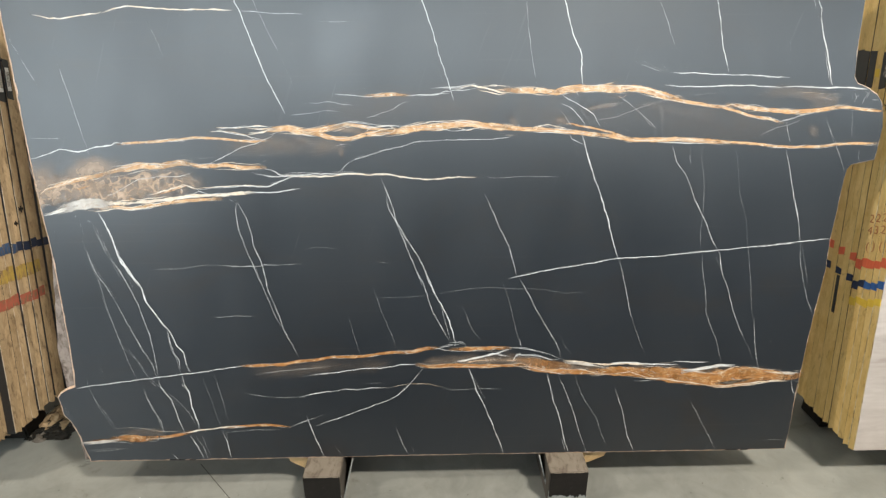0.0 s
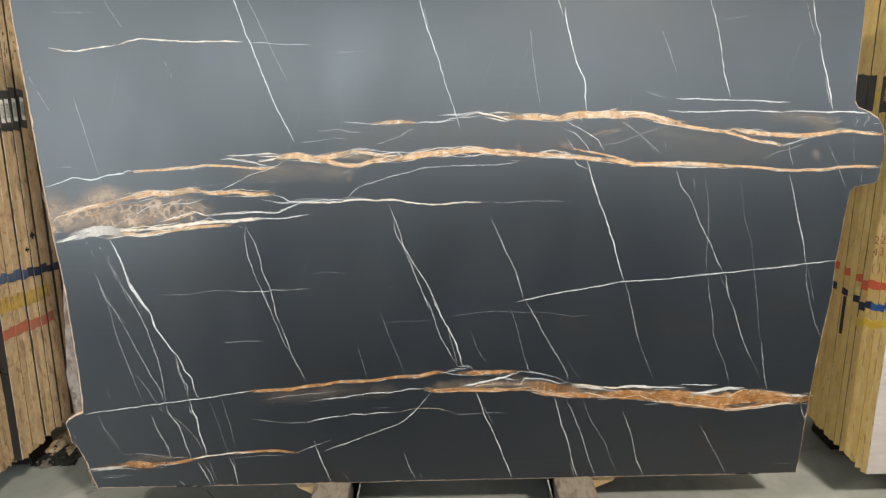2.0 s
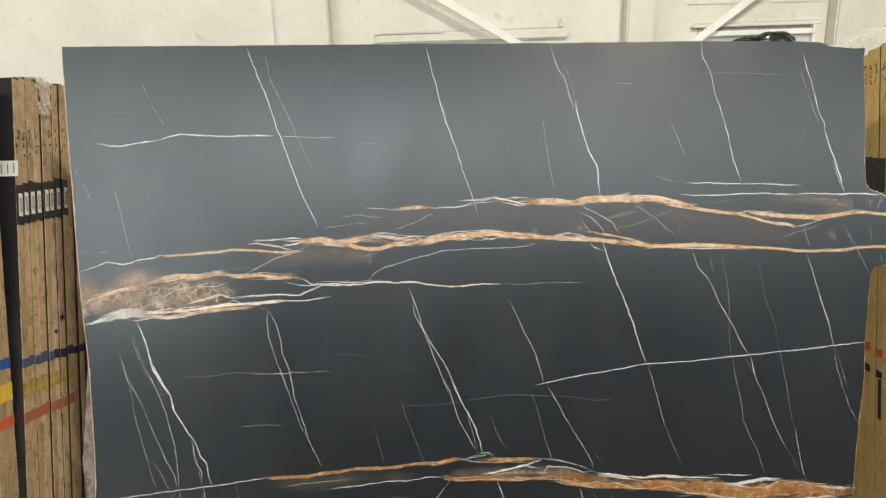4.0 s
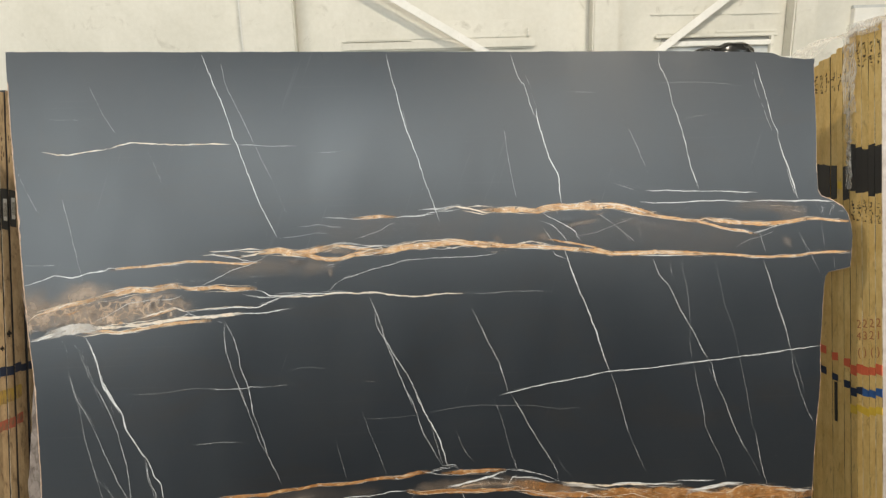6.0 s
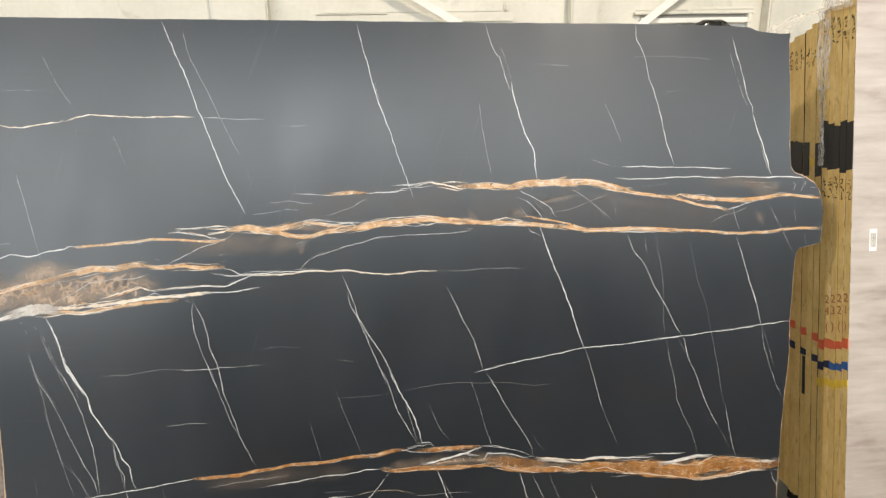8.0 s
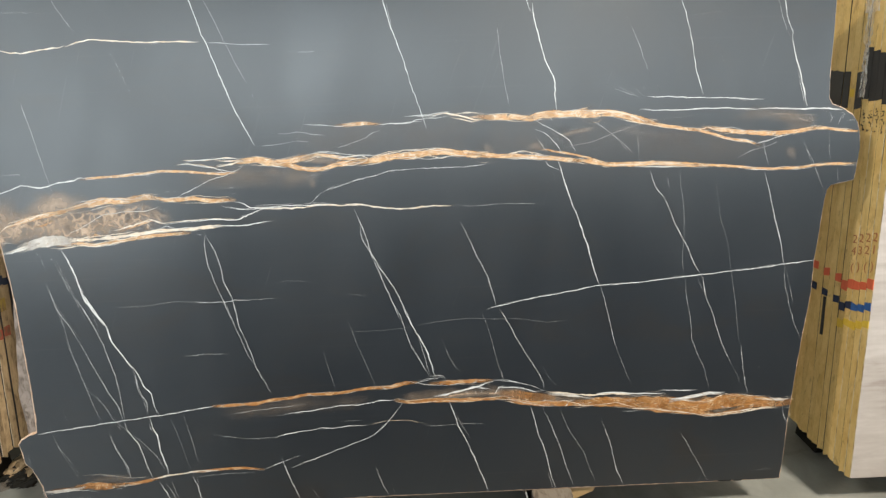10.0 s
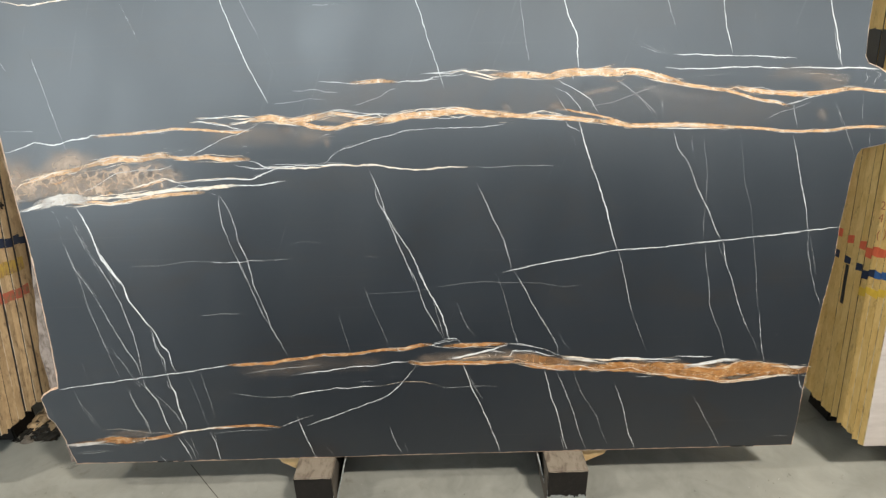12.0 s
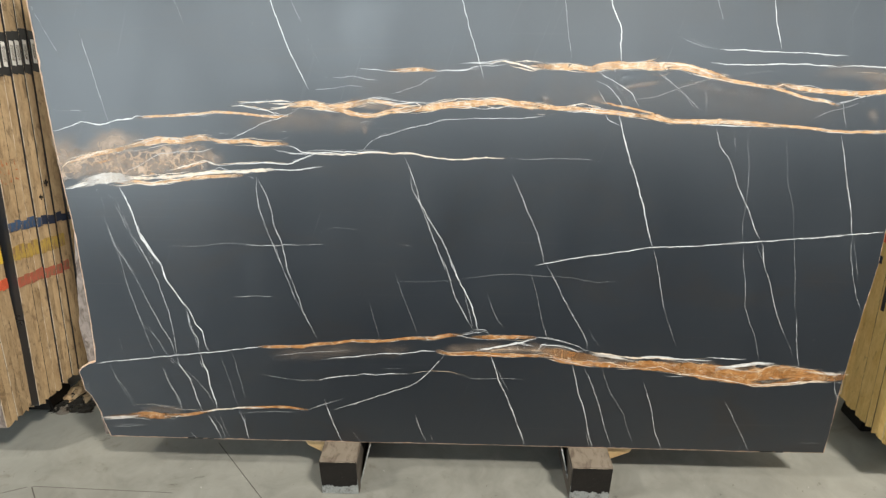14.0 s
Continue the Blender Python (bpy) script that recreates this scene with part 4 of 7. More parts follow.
vein(BROWN, 120.4, 0.10, (-0.405, 1.330), (-0.204, 1.330), (-0.003, 1.329), (0.199, 1.323), (0.401, 1.317), (0.563, 1.306))
vein(BROWN, 121.6, 0.10, (0.482, 1.310), (0.685, 1.304), (0.887, 1.275), (1.091, 1.259), (1.254, 1.250))
vein(RUST, 17.9, 1.00, (-1.391, 1.048), (-1.364, 1.067), (-1.314, 1.082), (-1.253, 1.100), (-1.203, 1.108), (-1.133, 1.122))
vein(RUST, 25.9, 1.00, (-1.153, 1.121), (-1.083, 1.136), (-1.032, 1.145), (-0.953, 1.144), (-0.892, 1.154), (-0.843, 1.149))
vein(RUST, 16.0, 1.00, (-0.872, 1.154), (-0.823, 1.142), (-0.773, 1.142), (-0.733, 1.145), (-0.673, 1.135), (-0.623, 1.136), (-0.589, 1.134))
vein(CREAM, 4.8, 0.90, (-1.391, 1.044), (-1.364, 1.067), (-1.314, 1.082), (-1.253, 1.102), (-1.193, 1.110))
vein(CREAM, 4.0, 0.70, (-1.133, 1.128), (-1.072, 1.142), (-1.012, 1.154), (-0.932, 1.148), (-0.892, 1.160))
vein(RUST, 8.0, 0.60, (-1.295, 1.061), (-1.235, 1.071), (-1.184, 1.094))
vein(WHITE, 6.0, 1.00, (-1.398, 0.974), (-1.358, 0.979), (-1.327, 0.992), (-1.301, 0.999))
vein(CHALK, 33.8, 1.00, (-1.338, 0.988), (-1.277, 1.008), (-1.237, 1.015), (-1.193, 1.017), (-1.138, 1.008))
vein(CREAM, 16.9, 1.00, (-1.181, 1.017), (-1.097, 1.016), (-1.017, 1.020), (-0.937, 1.029), (-0.857, 1.039), (-0.777, 1.040), (-0.696, 1.045), (-0.636, 1.049))
vein(WHITE, 6.0, 1.00, (-0.676, 1.047), (-0.616, 1.049), (-0.556, 1.049), (-0.505, 1.057), (-0.471, 1.060))
vein(RUST, 13.9, 0.90, (-1.208, 0.998), (-1.138, 1.004), (-1.078, 0.996), (-1.018, 1.004), (-0.937, 1.017), (-0.847, 1.024), (-0.753, 1.029))
vein(CREAM, 4.8, 0.90, (-1.238, 0.991), (-1.178, 0.989), (-1.138, 0.996), (-1.078, 0.992), (-1.018, 1.000), (-0.938, 1.015))
vein(WHITE, 3.2, 0.70, (-1.176, 1.035), (-1.126, 1.053), (-1.065, 1.086), (-1.034, 1.099), (-0.954, 1.108), (-0.894, 1.106), (-0.843, 1.125))
vein(CREAM, 5.2, 0.90, (-1.026, 1.040), (-0.936, 1.061), (-0.885, 1.076), (-0.846, 1.064), (-0.775, 1.070), (-0.695, 1.073), (-0.595, 1.070))
vein(WHITE, 5.2, 0.90, (-0.776, 1.064), (-0.695, 1.071), (-0.595, 1.068), (-0.565, 1.079), (-0.514, 1.098), (-0.479, 1.107))
vein(WHITE, 5.2, 0.90, (-0.603, 1.133), (-0.563, 1.120), (-0.543, 1.109), (-0.473, 1.107), (-0.413, 1.111), (-0.353, 1.109), (-0.268, 1.114))
vein(WHITE, 4.0, 0.90, (-0.638, 1.114), (-0.574, 1.104), (-0.514, 1.104), (-0.453, 1.102))
vein(CREAM, 8.0, 1.00, (-0.534, 1.106), (-0.453, 1.102), (-0.373, 1.103), (-0.292, 1.111), (-0.232, 1.105), (-0.172, 1.105), (-0.091, 1.092), (-0.031, 1.088), (0.050, 1.093), (0.147, 1.094))
vein(WHITE, 2.6, 0.50, (0.141, 1.095), (0.212, 1.090), (0.313, 1.093), (0.394, 1.092), (0.465, 1.086))
vein(WHITE, 3.4, 0.80, (-0.352, 1.113), (-0.332, 1.122), (-0.307, 1.146), (-0.280, 1.161), (-0.250, 1.168), (-0.189, 1.188), (-0.128, 1.200), (-0.067, 1.217), (0.014, 1.222), (0.175, 1.223), (0.277, 1.232))
vein(WHITE, 3.4, 0.80, (-0.803, 1.143), (-0.731, 1.175), (-0.670, 1.204), (-0.620, 1.218), (-0.579, 1.235), (-0.549, 1.248))
vein(WHITE, 2.2, 0.40, (-0.651, 1.173), (-0.591, 1.177), (-0.551, 1.178))
vein(WHITE, 2.8, 0.60, (-1.396, 1.012), (-1.372, 1.013), (-1.345, 1.012))
vein(WHITE, 2.4, 0.60, (-0.899, 1.070), (-0.886, 1.048), (-0.847, 1.038))
vein(WHITE, 3.4, 0.90, (0.427, 1.373), (0.453, 1.356), (0.493, 1.336), (0.543, 1.306), (0.570, 1.259))
vein(WHITE, 3.8, 0.90, (0.424, 1.342), (0.462, 1.329), (0.498, 1.294), (0.521, 1.261), (0.541, 1.244))
vein(WHITE, 3.0, 0.80, (0.431, 1.324), (0.451, 1.289), (0.476, 1.258))
vein(WHITE, 3.0, 0.80, (0.478, 1.385), (0.489, 1.363))
vein(WHITE, 2.6, 0.48, (0.606, 1.381), (0.655, 1.347), (0.701, 1.312), (0.745, 1.274), (0.761, 1.255), (0.770, 1.224))
vein(WHITE, 2.6, 0.45, (0.511, 1.267), (0.552, 1.282), (0.623, 1.294), (0.695, 1.320), (0.767, 1.344), (0.798, 1.351))
vein(WHITE, 2.2, 0.30, (0.523, 1.317), (0.584, 1.335), (0.655, 1.347))
vein(WHITE, 2.4, 0.40, (0.767, 1.330), (0.782, 1.289), (0.788, 1.228))
vein(WHITE, 4.1, 0.90, (0.460, 1.242), (0.479, 1.217), (0.515, 1.200))
vein(WHITE, 2.4, 0.30, (0.479, 1.217), (0.502, 1.156))
vein(WHITE, 2.9, 0.50, (1.376, 1.376), (1.391, 1.327))
vein(WHITE, 2.9, 0.60, (1.438, 1.378), (1.451, 1.353), (1.441, 1.325))
vein(WHITE, 2.7, 0.60, (1.497, 1.372), (1.482, 1.348), (1.471, 1.312))
vein(WHITE, 2.7, 0.50, (1.458, 1.377), (1.493, 1.364), (1.478, 1.328))
vein(WHITE, 2.9, 0.70, (1.502, 1.343), (1.539, 1.342))
vein(WHITE, 3.7, 0.75, (1.214, 1.289), (1.233, 1.224), (1.245, 1.189))
vein(WHITE, 4.1, 0.90, (1.228, 1.181), (1.251, 1.111), (1.270, 1.039), (1.299, 0.947), (1.323, 0.854), (1.329, 0.835))
vein(WHITE, 2.9, 0.45, (1.357, 1.275), (1.397, 1.208), (1.426, 1.146), (1.452, 1.089))
vein(WHITE, 2.5, 0.50, (1.444, 1.309), (1.455, 1.227), (1.462, 1.194))
vein(WHITE, 2.7, 0.60, (1.487, 1.185), (1.494, 1.124))
vein(WHITE, 2.2, 0.30, (0.862, 1.252), (0.872, 1.225))
vein(WHITE, 2.3, 0.30, (1.306, 1.262), (1.340, 1.214))
vein(WHITE, 3.5, 0.85, (0.824, 1.200), (0.847, 1.139), (0.883, 1.093), (0.925, 1.000), (0.961, 0.938), (0.996, 0.865), (1.027, 0.813))
vein(WHITE, 3.3, 0.75, (1.019, 0.824), (1.034, 0.799), (1.046, 0.739), (1.077, 0.669), (1.104, 0.585), (1.136, 0.512), (1.162, 0.467))
vein(WHITE, 2.6, 0.35, (1.162, 0.467), (1.184, 0.425), (1.203, 0.379))
vein(WHITE, 2.5, 0.40, (1.006, 0.824), (1.028, 0.771), (1.049, 0.734))
vein(WHITE, 2.7, 0.50, (0.890, 1.198), (0.892, 1.153), (0.907, 1.098))
vein(WHITE, 2.7, 0.36, (0.936, 1.199), (0.933, 1.152), (0.948, 1.080), (0.956, 0.999), (0.955, 0.897), (0.961, 0.811))
vein(WHITE, 3.1, 0.50, (0.966, 0.810), (0.977, 0.740), (0.994, 0.653), (1.005, 0.575), (1.039, 0.496), (1.060, 0.450), (1.079, 0.376))
vein(WHITE, 2.5, 0.25, (1.052, 1.179), (1.067, 1.107), (1.085, 1.015), (1.114, 0.932), (1.132, 0.834))
vein(WHITE, 2.7, 0.40, (1.128, 0.854), (1.147, 0.759), (1.165, 0.650), (1.180, 0.557))
vein(WHITE, 3.2, 0.80, (1.187, 0.557), (1.203, 0.448), (1.226, 0.350))
vein(WHITE, 4.3, 1.00, (0.256, 0.719), (0.292, 0.728), (0.364, 0.744), (0.466, 0.761), (0.568, 0.776), (0.661, 0.793), (0.773, 0.797), (0.875, 0.804), (0.957, 0.813), (1.029, 0.817), (1.132, 0.828), (1.224, 0.833), (1.327, 0.846), (1.437, 0.856))
vein(WHITE, 6.1, 1.00, (0.500, 1.249), (0.508, 1.237), (0.523, 1.186), (0.547, 1.114), (0.582, 1.027), (0.617, 0.929), (0.632, 0.877), (0.661, 0.789))
vein(WHITE, 3.7, 0.62, (0.660, 0.795), (0.686, 0.711), (0.712, 0.602), (0.730, 0.546))
vein(WHITE, 3.0, 0.36, (0.723, 0.564), (0.743, 0.512), (0.764, 0.460), (0.787, 0.409))
vein(WHITE, 3.2, 0.80, (0.166, 1.039), (0.198, 0.973), (0.227, 0.905), (0.259, 0.843), (0.274, 0.788), (0.292, 0.724))
vein(WHITE, 3.3, 0.80, (0.293, 0.732), (0.323, 0.684), (0.356, 0.618), (0.394, 0.551), (0.435, 0.483), (0.458, 0.437), (0.463, 0.401))
vein(WHITE, 2.5, 0.38, (0.229, 0.725), (0.250, 0.675), (0.273, 0.598), (0.295, 0.508), (0.312, 0.451))
vein(WHITE, 2.7, 0.50, (0.094, 0.618), (0.115, 0.556), (0.136, 0.511), (0.162, 0.483))
vein(WHITE, 4.0, 0.95, (-0.196, 1.097), (-0.177, 1.046), (-0.155, 0.985), (-0.143, 0.934), (-0.099, 0.855), (-0.070, 0.810), (-0.042, 0.748), (-0.012, 0.671))
vein(WHITE, 5.6, 1.00, (-0.046, 0.759), (-0.030, 0.711), (-0.000, 0.646), (0.031, 0.591), (0.051, 0.523), (0.064, 0.467))
vein(WHITE, 3.4, 0.85, (-0.179, 1.046), (-0.171, 0.985), (-0.143, 0.930), (-0.109, 0.841), (-0.072, 0.739), (-0.054, 0.691))
vein(WHITE, 3.1, 0.80, (-0.081, 0.768), (-0.051, 0.701), (-0.022, 0.602), (0.013, 0.535), (0.047, 0.472))
vein(WHITE, 2.7, 0.70, (0.006, 0.635), (0.026, 0.557), (0.047, 0.476))
vein(WHITE, 3.4, 0.85, (-0.707, 1.034), (-0.711, 0.973), (-0.707, 0.912), (-0.684, 0.831), (-0.666, 0.780), (-0.644, 0.708))
vein(WHITE, 2.9, 0.70, (-0.660, 0.784), (-0.648, 0.731), (-0.623, 0.655), (-0.607, 0.601), (-0.579, 0.545))
vein(WHITE, 3.4, 0.85, (-0.707, 1.023), (-0.679, 0.962), (-0.662, 0.891), (-0.659, 0.850), (-0.635, 0.789), (-0.622, 0.707))
vein(WHITE, 3.3, 0.80, (-0.630, 0.773), (-0.622, 0.699), (-0.595, 0.611), (-0.574, 0.534), (-0.543, 0.466), (-0.525, 0.427))
vein(WHITE, 2.4, 0.50, (-0.741, 1.029), (-0.707, 1.013))
vein(WHITE, 2.4, 0.35, (-1.057, 0.775), (-0.947, 0.775), (-0.886, 0.783), (-0.826, 0.789), (-0.756, 0.783))
vein(WHITE, 3.4, 0.80, (-0.786, 0.786), (-0.706, 0.781), (-0.646, 0.781), (-0.625, 0.786), (-0.565, 0.784))
vein(WHITE, 2.4, 0.50, (-0.585, 0.785), (-0.525, 0.787), (-0.474, 0.789))
vein(WHITE, 2.4, 0.30, (-0.493, 0.834), (-0.442, 0.849), (-0.342, 0.841))
vein(WHITE, 2.4, 0.30, (-0.232, 0.793), (-0.162, 0.784))
vein(WHITE, 3.1, 0.62, (-0.836, 0.587), (-0.753, 0.592), (-0.670, 0.591))
vein(WHITE, 2.3, 0.20, (-0.260, 0.656), (-0.156, 0.655), (-0.062, 0.660), (0.031, 0.671))
vein(WHITE, 2.3, 0.28, (0.011, 0.672), (0.177, 0.689), (0.271, 0.683), (0.386, 0.679), (0.471, 0.663), (0.554, 0.668))
vein(WHITE, 2.3, 0.35, (-0.238, 0.693), (-0.210, 0.605), (-0.181, 0.527), (-0.152, 0.443))
vein(WHITE, 2.3, 0.35, (-0.332, 0.585), (-0.318, 0.518), (-0.295, 0.432))
vein(WHITE, 2.3, 0.25, (0.455, 0.501), (0.479, 0.455), (0.512, 0.414))
vein(WHITE, 8.4, 1.00, (-1.194, 0.989), (-1.171, 0.928), (-1.153, 0.867), (-1.145, 0.816), (-1.112, 0.755), (-1.085, 0.709))
vein(WHITE, 8.8, 1.00, (-1.150, 0.854), (-1.142, 0.823), (-1.110, 0.759), (-1.080, 0.705), (-1.067, 0.651), (-1.041, 0.607), (-1.016, 0.563), (-0.998, 0.541))
vein(WHITE, 5.8, 1.00, (-1.011, 0.565), (-0.993, 0.529), (-0.979, 0.484), (-0.956, 0.450), (-0.950, 0.405), (-0.933, 0.365))
vein(WHITE, 3.7, 0.80, (-1.008, 0.556), (-0.999, 0.496), (-0.991, 0.451), (-0.974, 0.417), (-0.976, 0.366))
vein(WHITE, 2.6, 0.40, (-1.221, 0.920), (-1.193, 0.868), (-1.166, 0.787), (-1.139, 0.725))
vein(WHITE, 3.4, 0.80, (-1.175, 0.817), (-1.144, 0.760), (-1.121, 0.706), (-1.099, 0.641), (-1.090, 0.597), (-1.073, 0.520), (-1.065, 0.452), (-1.062, 0.354))
vein(WHITE, 2.4, 0.40, (-1.134, 0.791), (-1.114, 0.727), (-1.100, 0.663))
vein(WHITE, 2.4, 0.30, (-1.266, 0.881), (-1.246, 0.790), (-1.225, 0.718))
vein(WHITE, 3.0, 0.72, (-1.258, 0.855), (-1.242, 0.782), (-1.203, 0.707), (-1.172, 0.631), (-1.141, 0.554), (-1.110, 0.475), (-1.077, 0.407), (-1.067, 0.349))
vein(WHITE, 2.6, 0.52, (-1.234, 0.771), (-1.222, 0.686), (-1.208, 0.599), (-1.182, 0.488), (-1.158, 0.397), (-1.144, 0.346))
vein(WHITE, 2.5, 0.30, (-1.167, 0.488), (-1.128, 0.419), (-1.100, 0.355))
vein(WHITE, 4.9, 1.00, (-1.380, 0.313), (-1.278, 0.328), (-1.127, 0.346), (-0.976, 0.364), (-0.912, 0.370), (-0.804, 0.386), (-0.729, 0.396))
vein(OCHRE, 11.7, 1.00, (-0.750, 0.394), (-0.590, 0.398), (-0.526, 0.409), (-0.462, 0.414), (-0.397, 0.425), (-0.291, 0.425), (-0.184, 0.439), (-0.099, 0.438))
vein(OCHRE, 13.8, 1.00, (-0.163, 0.439), (-0.099, 0.440), (-0.045, 0.453), (0.004, 0.454))
vein(WHITE, 4.3, 0.90, (-0.013, 0.450), (0.030, 0.461), (0.064, 0.471))
vein(WHITE, 3.8, 0.90, (0.040, 0.476), (0.089, 0.476), (0.106, 0.457))
vein(WHITE, 3.8, 0.90, (-0.034, 0.460), (0.019, 0.447), (0.068, 0.442))
vein(OCHRE, 16.0, 1.00, (0.040, 0.447), (0.115, 0.448), (0.200, 0.451), (0.275, 0.450))
vein(WHITE, 3.2, 0.70, (0.254, 0.455), (0.329, 0.444), (0.404, 0.427))
vein(WHITE, 2.8, 0.60, (0.302, 0.495), (0.316, 0.444))
vein(BROWN, 47.2, 0.38, (-0.089, 0.387), (0.029, 0.399), (0.158, 0.401), (0.265, 0.404), (0.352, 0.393), (0.482, 0.368), (0.656, 0.360))
vein(OCHRE, 15.0, 1.00, (-0.089, 0.390), (-0.036, 0.379), (0.050, 0.383), (0.158, 0.378), (0.266, 0.379), (0.330, 0.380))
vein(OCHRE, 43.1, 0.75, (0.298, 0.401), (0.373, 0.386), (0.449, 0.373), (0.504, 0.368))
vein(OCHRE, 19.4, 1.00, (0.298, 0.383), (0.385, 0.358), (0.450, 0.352), (0.526, 0.349), (0.613, 0.342), (0.700, 0.346))
vein(OCHRE, 39.1, 1.00, (0.569, 0.348), (0.656, 0.349), (0.700, 0.348), (0.787, 0.339), (0.875, 0.331), (0.942, 0.323))
vein(OCHRE, 65.4, 1.00, (0.744, 0.345), (0.831, 0.336), (0.920, 0.325), (1.030, 0.316), (1.117, 0.322), (1.204, 0.327), (1.292, 0.326))
vein(OCHRE, 44.0, 1.00, (1.139, 0.324), (1.226, 0.324), (1.315, 0.318), (1.399, 0.317))
vein(CREAM, 10.8, 0.90, (0.470, 0.396), (0.568, 0.385), (0.644, 0.377), (0.720, 0.380), (0.807, 0.374))
vein(WHITE, 7.4, 1.00, (0.654, 0.381), (0.719, 0.385), (0.807, 0.376), (0.916, 0.372))
vein(WHITE, 5.2, 0.95, (0.893, 0.384), (0.948, 0.381), (1.035, 0.379))
vein(WHITE, 9.8, 0.90, (0.929, 0.346), (1.005, 0.352), (1.069, 0.365), (1.139, 0.366))
vein(CREAM, 8.7, 0.90, (0.917, 0.356), (0.984, 0.343), (1.054, 0.335))
vein(CREAM, 8.8, 0.80, (1.247, 0.338), (1.314, 0.330), (1.370, 0.322))
vein(CREAM, 5.3, 0.90, (1.044, 0.278), (1.121, 0.282), (1.230, 0.294), (1.350, 0.301))
vein(CREAM, 4.4, 0.90, (0.767, 0.321), (0.877, 0.310), (0.988, 0.293), (1.060, 0.278))
vein(WHITE, 8.6, 0.95, (0.057, 0.396), (0.136, 0.409), (0.190, 0.421), (0.243, 0.437), (0.269, 0.445))
vein(WHITE, 4.3, 0.80, (0.201, 0.426), (0.276, 0.415))
vein(WHITE, 4.7, 0.90, (0.276, 0.390), (0.297, 0.422), (0.329, 0.421), (0.372, 0.416), (0.427, 0.401), (0.468, 0.401))
vein(WHITE, 4.7, 0.90, (-0.519, 0.349), (-0.401, 0.360), (-0.293, 0.375), (-0.229, 0.376), (-0.143, 0.388), (-0.083, 0.389))
vein(WHITE, 2.8, 0.60, (-0.700, 0.357), (-0.592, 0.373), (-0.485, 0.380), (-0.410, 0.388))
vein(WHITE, 2.6, 0.50, (-0.749, 0.283), (-0.622, 0.262), (-0.514, 0.262))
vein(WHITE, 4.3, 0.90, (-0.536, 0.263), (-0.448, 0.280), (-0.383, 0.286), (-0.357, 0.294), (-0.318, 0.289), (-0.275, 0.295), (-0.188, 0.296))
vein(CREAM, 3.0, 0.60, (-0.188, 0.296), (-0.123, 0.309), (-0.037, 0.307), (0.028, 0.290))
vein(WHITE, 2.4, 0.40, (-0.295, 0.317), (-0.209, 0.315))
vein(WHITE, 3.9, 0.90, (-0.478, 0.140), (-0.389, 0.172), (-0.278, 0.213), (-0.168, 0.256), (-0.112, 0.309), (-0.068, 0.362), (-0.057, 0.378))
vein(WHITE, 2.6, 0.45, (0.006, 0.290), (0.050, 0.282), (0.158, 0.285), (0.245, 0.283))
vein(BROWN, 63.8, 0.15, (-0.721, 0.366), (-0.549, 0.375), (-0.378, 0.388), (-0.164, 0.391))
vein(CHALK, 10.8, 0.90, (-1.396, 0.085), (-1.335, 0.086), (-1.269, 0.092), (-1.235, 0.099))
vein(OCHRE, 28.2, 1.00, (-1.279, 0.097), (-1.213, 0.103), (-1.148, 0.097), (-1.093, 0.103))
vein(OCHRE, 14.1, 1.00, (-1.126, 0.102), (-1.049, 0.105), (-0.993, 0.116), (-0.949, 0.127))
vein(CREAM, 8.7, 1.00, (-0.993, 0.118), (-0.937, 0.129), (-0.827, 0.142), (-0.740, 0.142))
vein(OCHRE, 9.8, 1.00, (-0.849, 0.140), (-0.740, 0.145), (-0.674, 0.148), (-0.620, 0.142), (-0.577, 0.137))
vein(WHITE, 3.5, 0.80, (-0.588, 0.134), (-0.521, 0.160), (-0.443, 0.189))
vein(WHITE, 2.8, 0.50, (-0.851, 0.118), (-0.720, 0.127), (-0.610, 0.128))
vein(WHITE, 2.6, 0.35, (-1.361, 0.053), (-1.273, 0.058), (-1.208, 0.059))
vein(WHITE, 2.6, 0.35, (-1.175, 0.144), (-1.068, 0.129), (-0.960, 0.120))
vein(WHITE, 4.3, 0.95, (0.111, 0.379), (0.126, 0.339), (0.143, 0.281), (0.181, 0.197), (0.214, 0.111), (0.254, 0.002))
vein(WHITE, 2.6, 0.45, (0.126, 0.344), (0.158, 0.280), (0.189, 0.220))
vein(WHITE, 4.3, 0.95, (0.413, 0.346), (0.439, 0.240), (0.468, 0.155), (0.487, 0.069), (0.510, -0.001))
vein(WHITE, 2.9, 0.70, (0.477, 0.082), (0.498, -0.001))
vein(WHITE, 3.0, 0.80, (0.452, 0.345), (0.485, 0.274), (0.522, 0.178), (0.548, 0.092), (0.581, 0.000))
vein(WHITE, 2.8, 0.45, (0.520, 0.339), (0.552, 0.249), (0.612, 0.152), (0.638, 0.078), (0.663, 0.023))
vein(WHITE, 3.9, 0.85, (0.675, 0.283), (0.710, 0.187), (0.739, 0.076), (0.771, -0.001))
vein(WHITE, 3.2, 0.62, (0.977, 0.218), (1.025, 0.132), (1.066, 0.057), (1.099, -0.003))
vein(WHITE, 4.3, 0.90, (-0.512, 0.186), (-0.497, 0.125), (-0.472, 0.052), (-0.453, 0.002))
vein(WHITE, 3.3, 0.75, (-0.171, 0.131), (-0.141, 0.045), (-0.120, 0.002))
vein(WHITE, 2.7, 0.50, (-0.114, 0.052), (-0.097, 0.007))
vein(WHITE, 2.4, 0.30, (-0.411, 0.050), (-0.376, -0.000))
vein(WHITE, 2.7, 0.35, (1.259, 0.041), (1.315, 0.047), (1.372, 0.044))
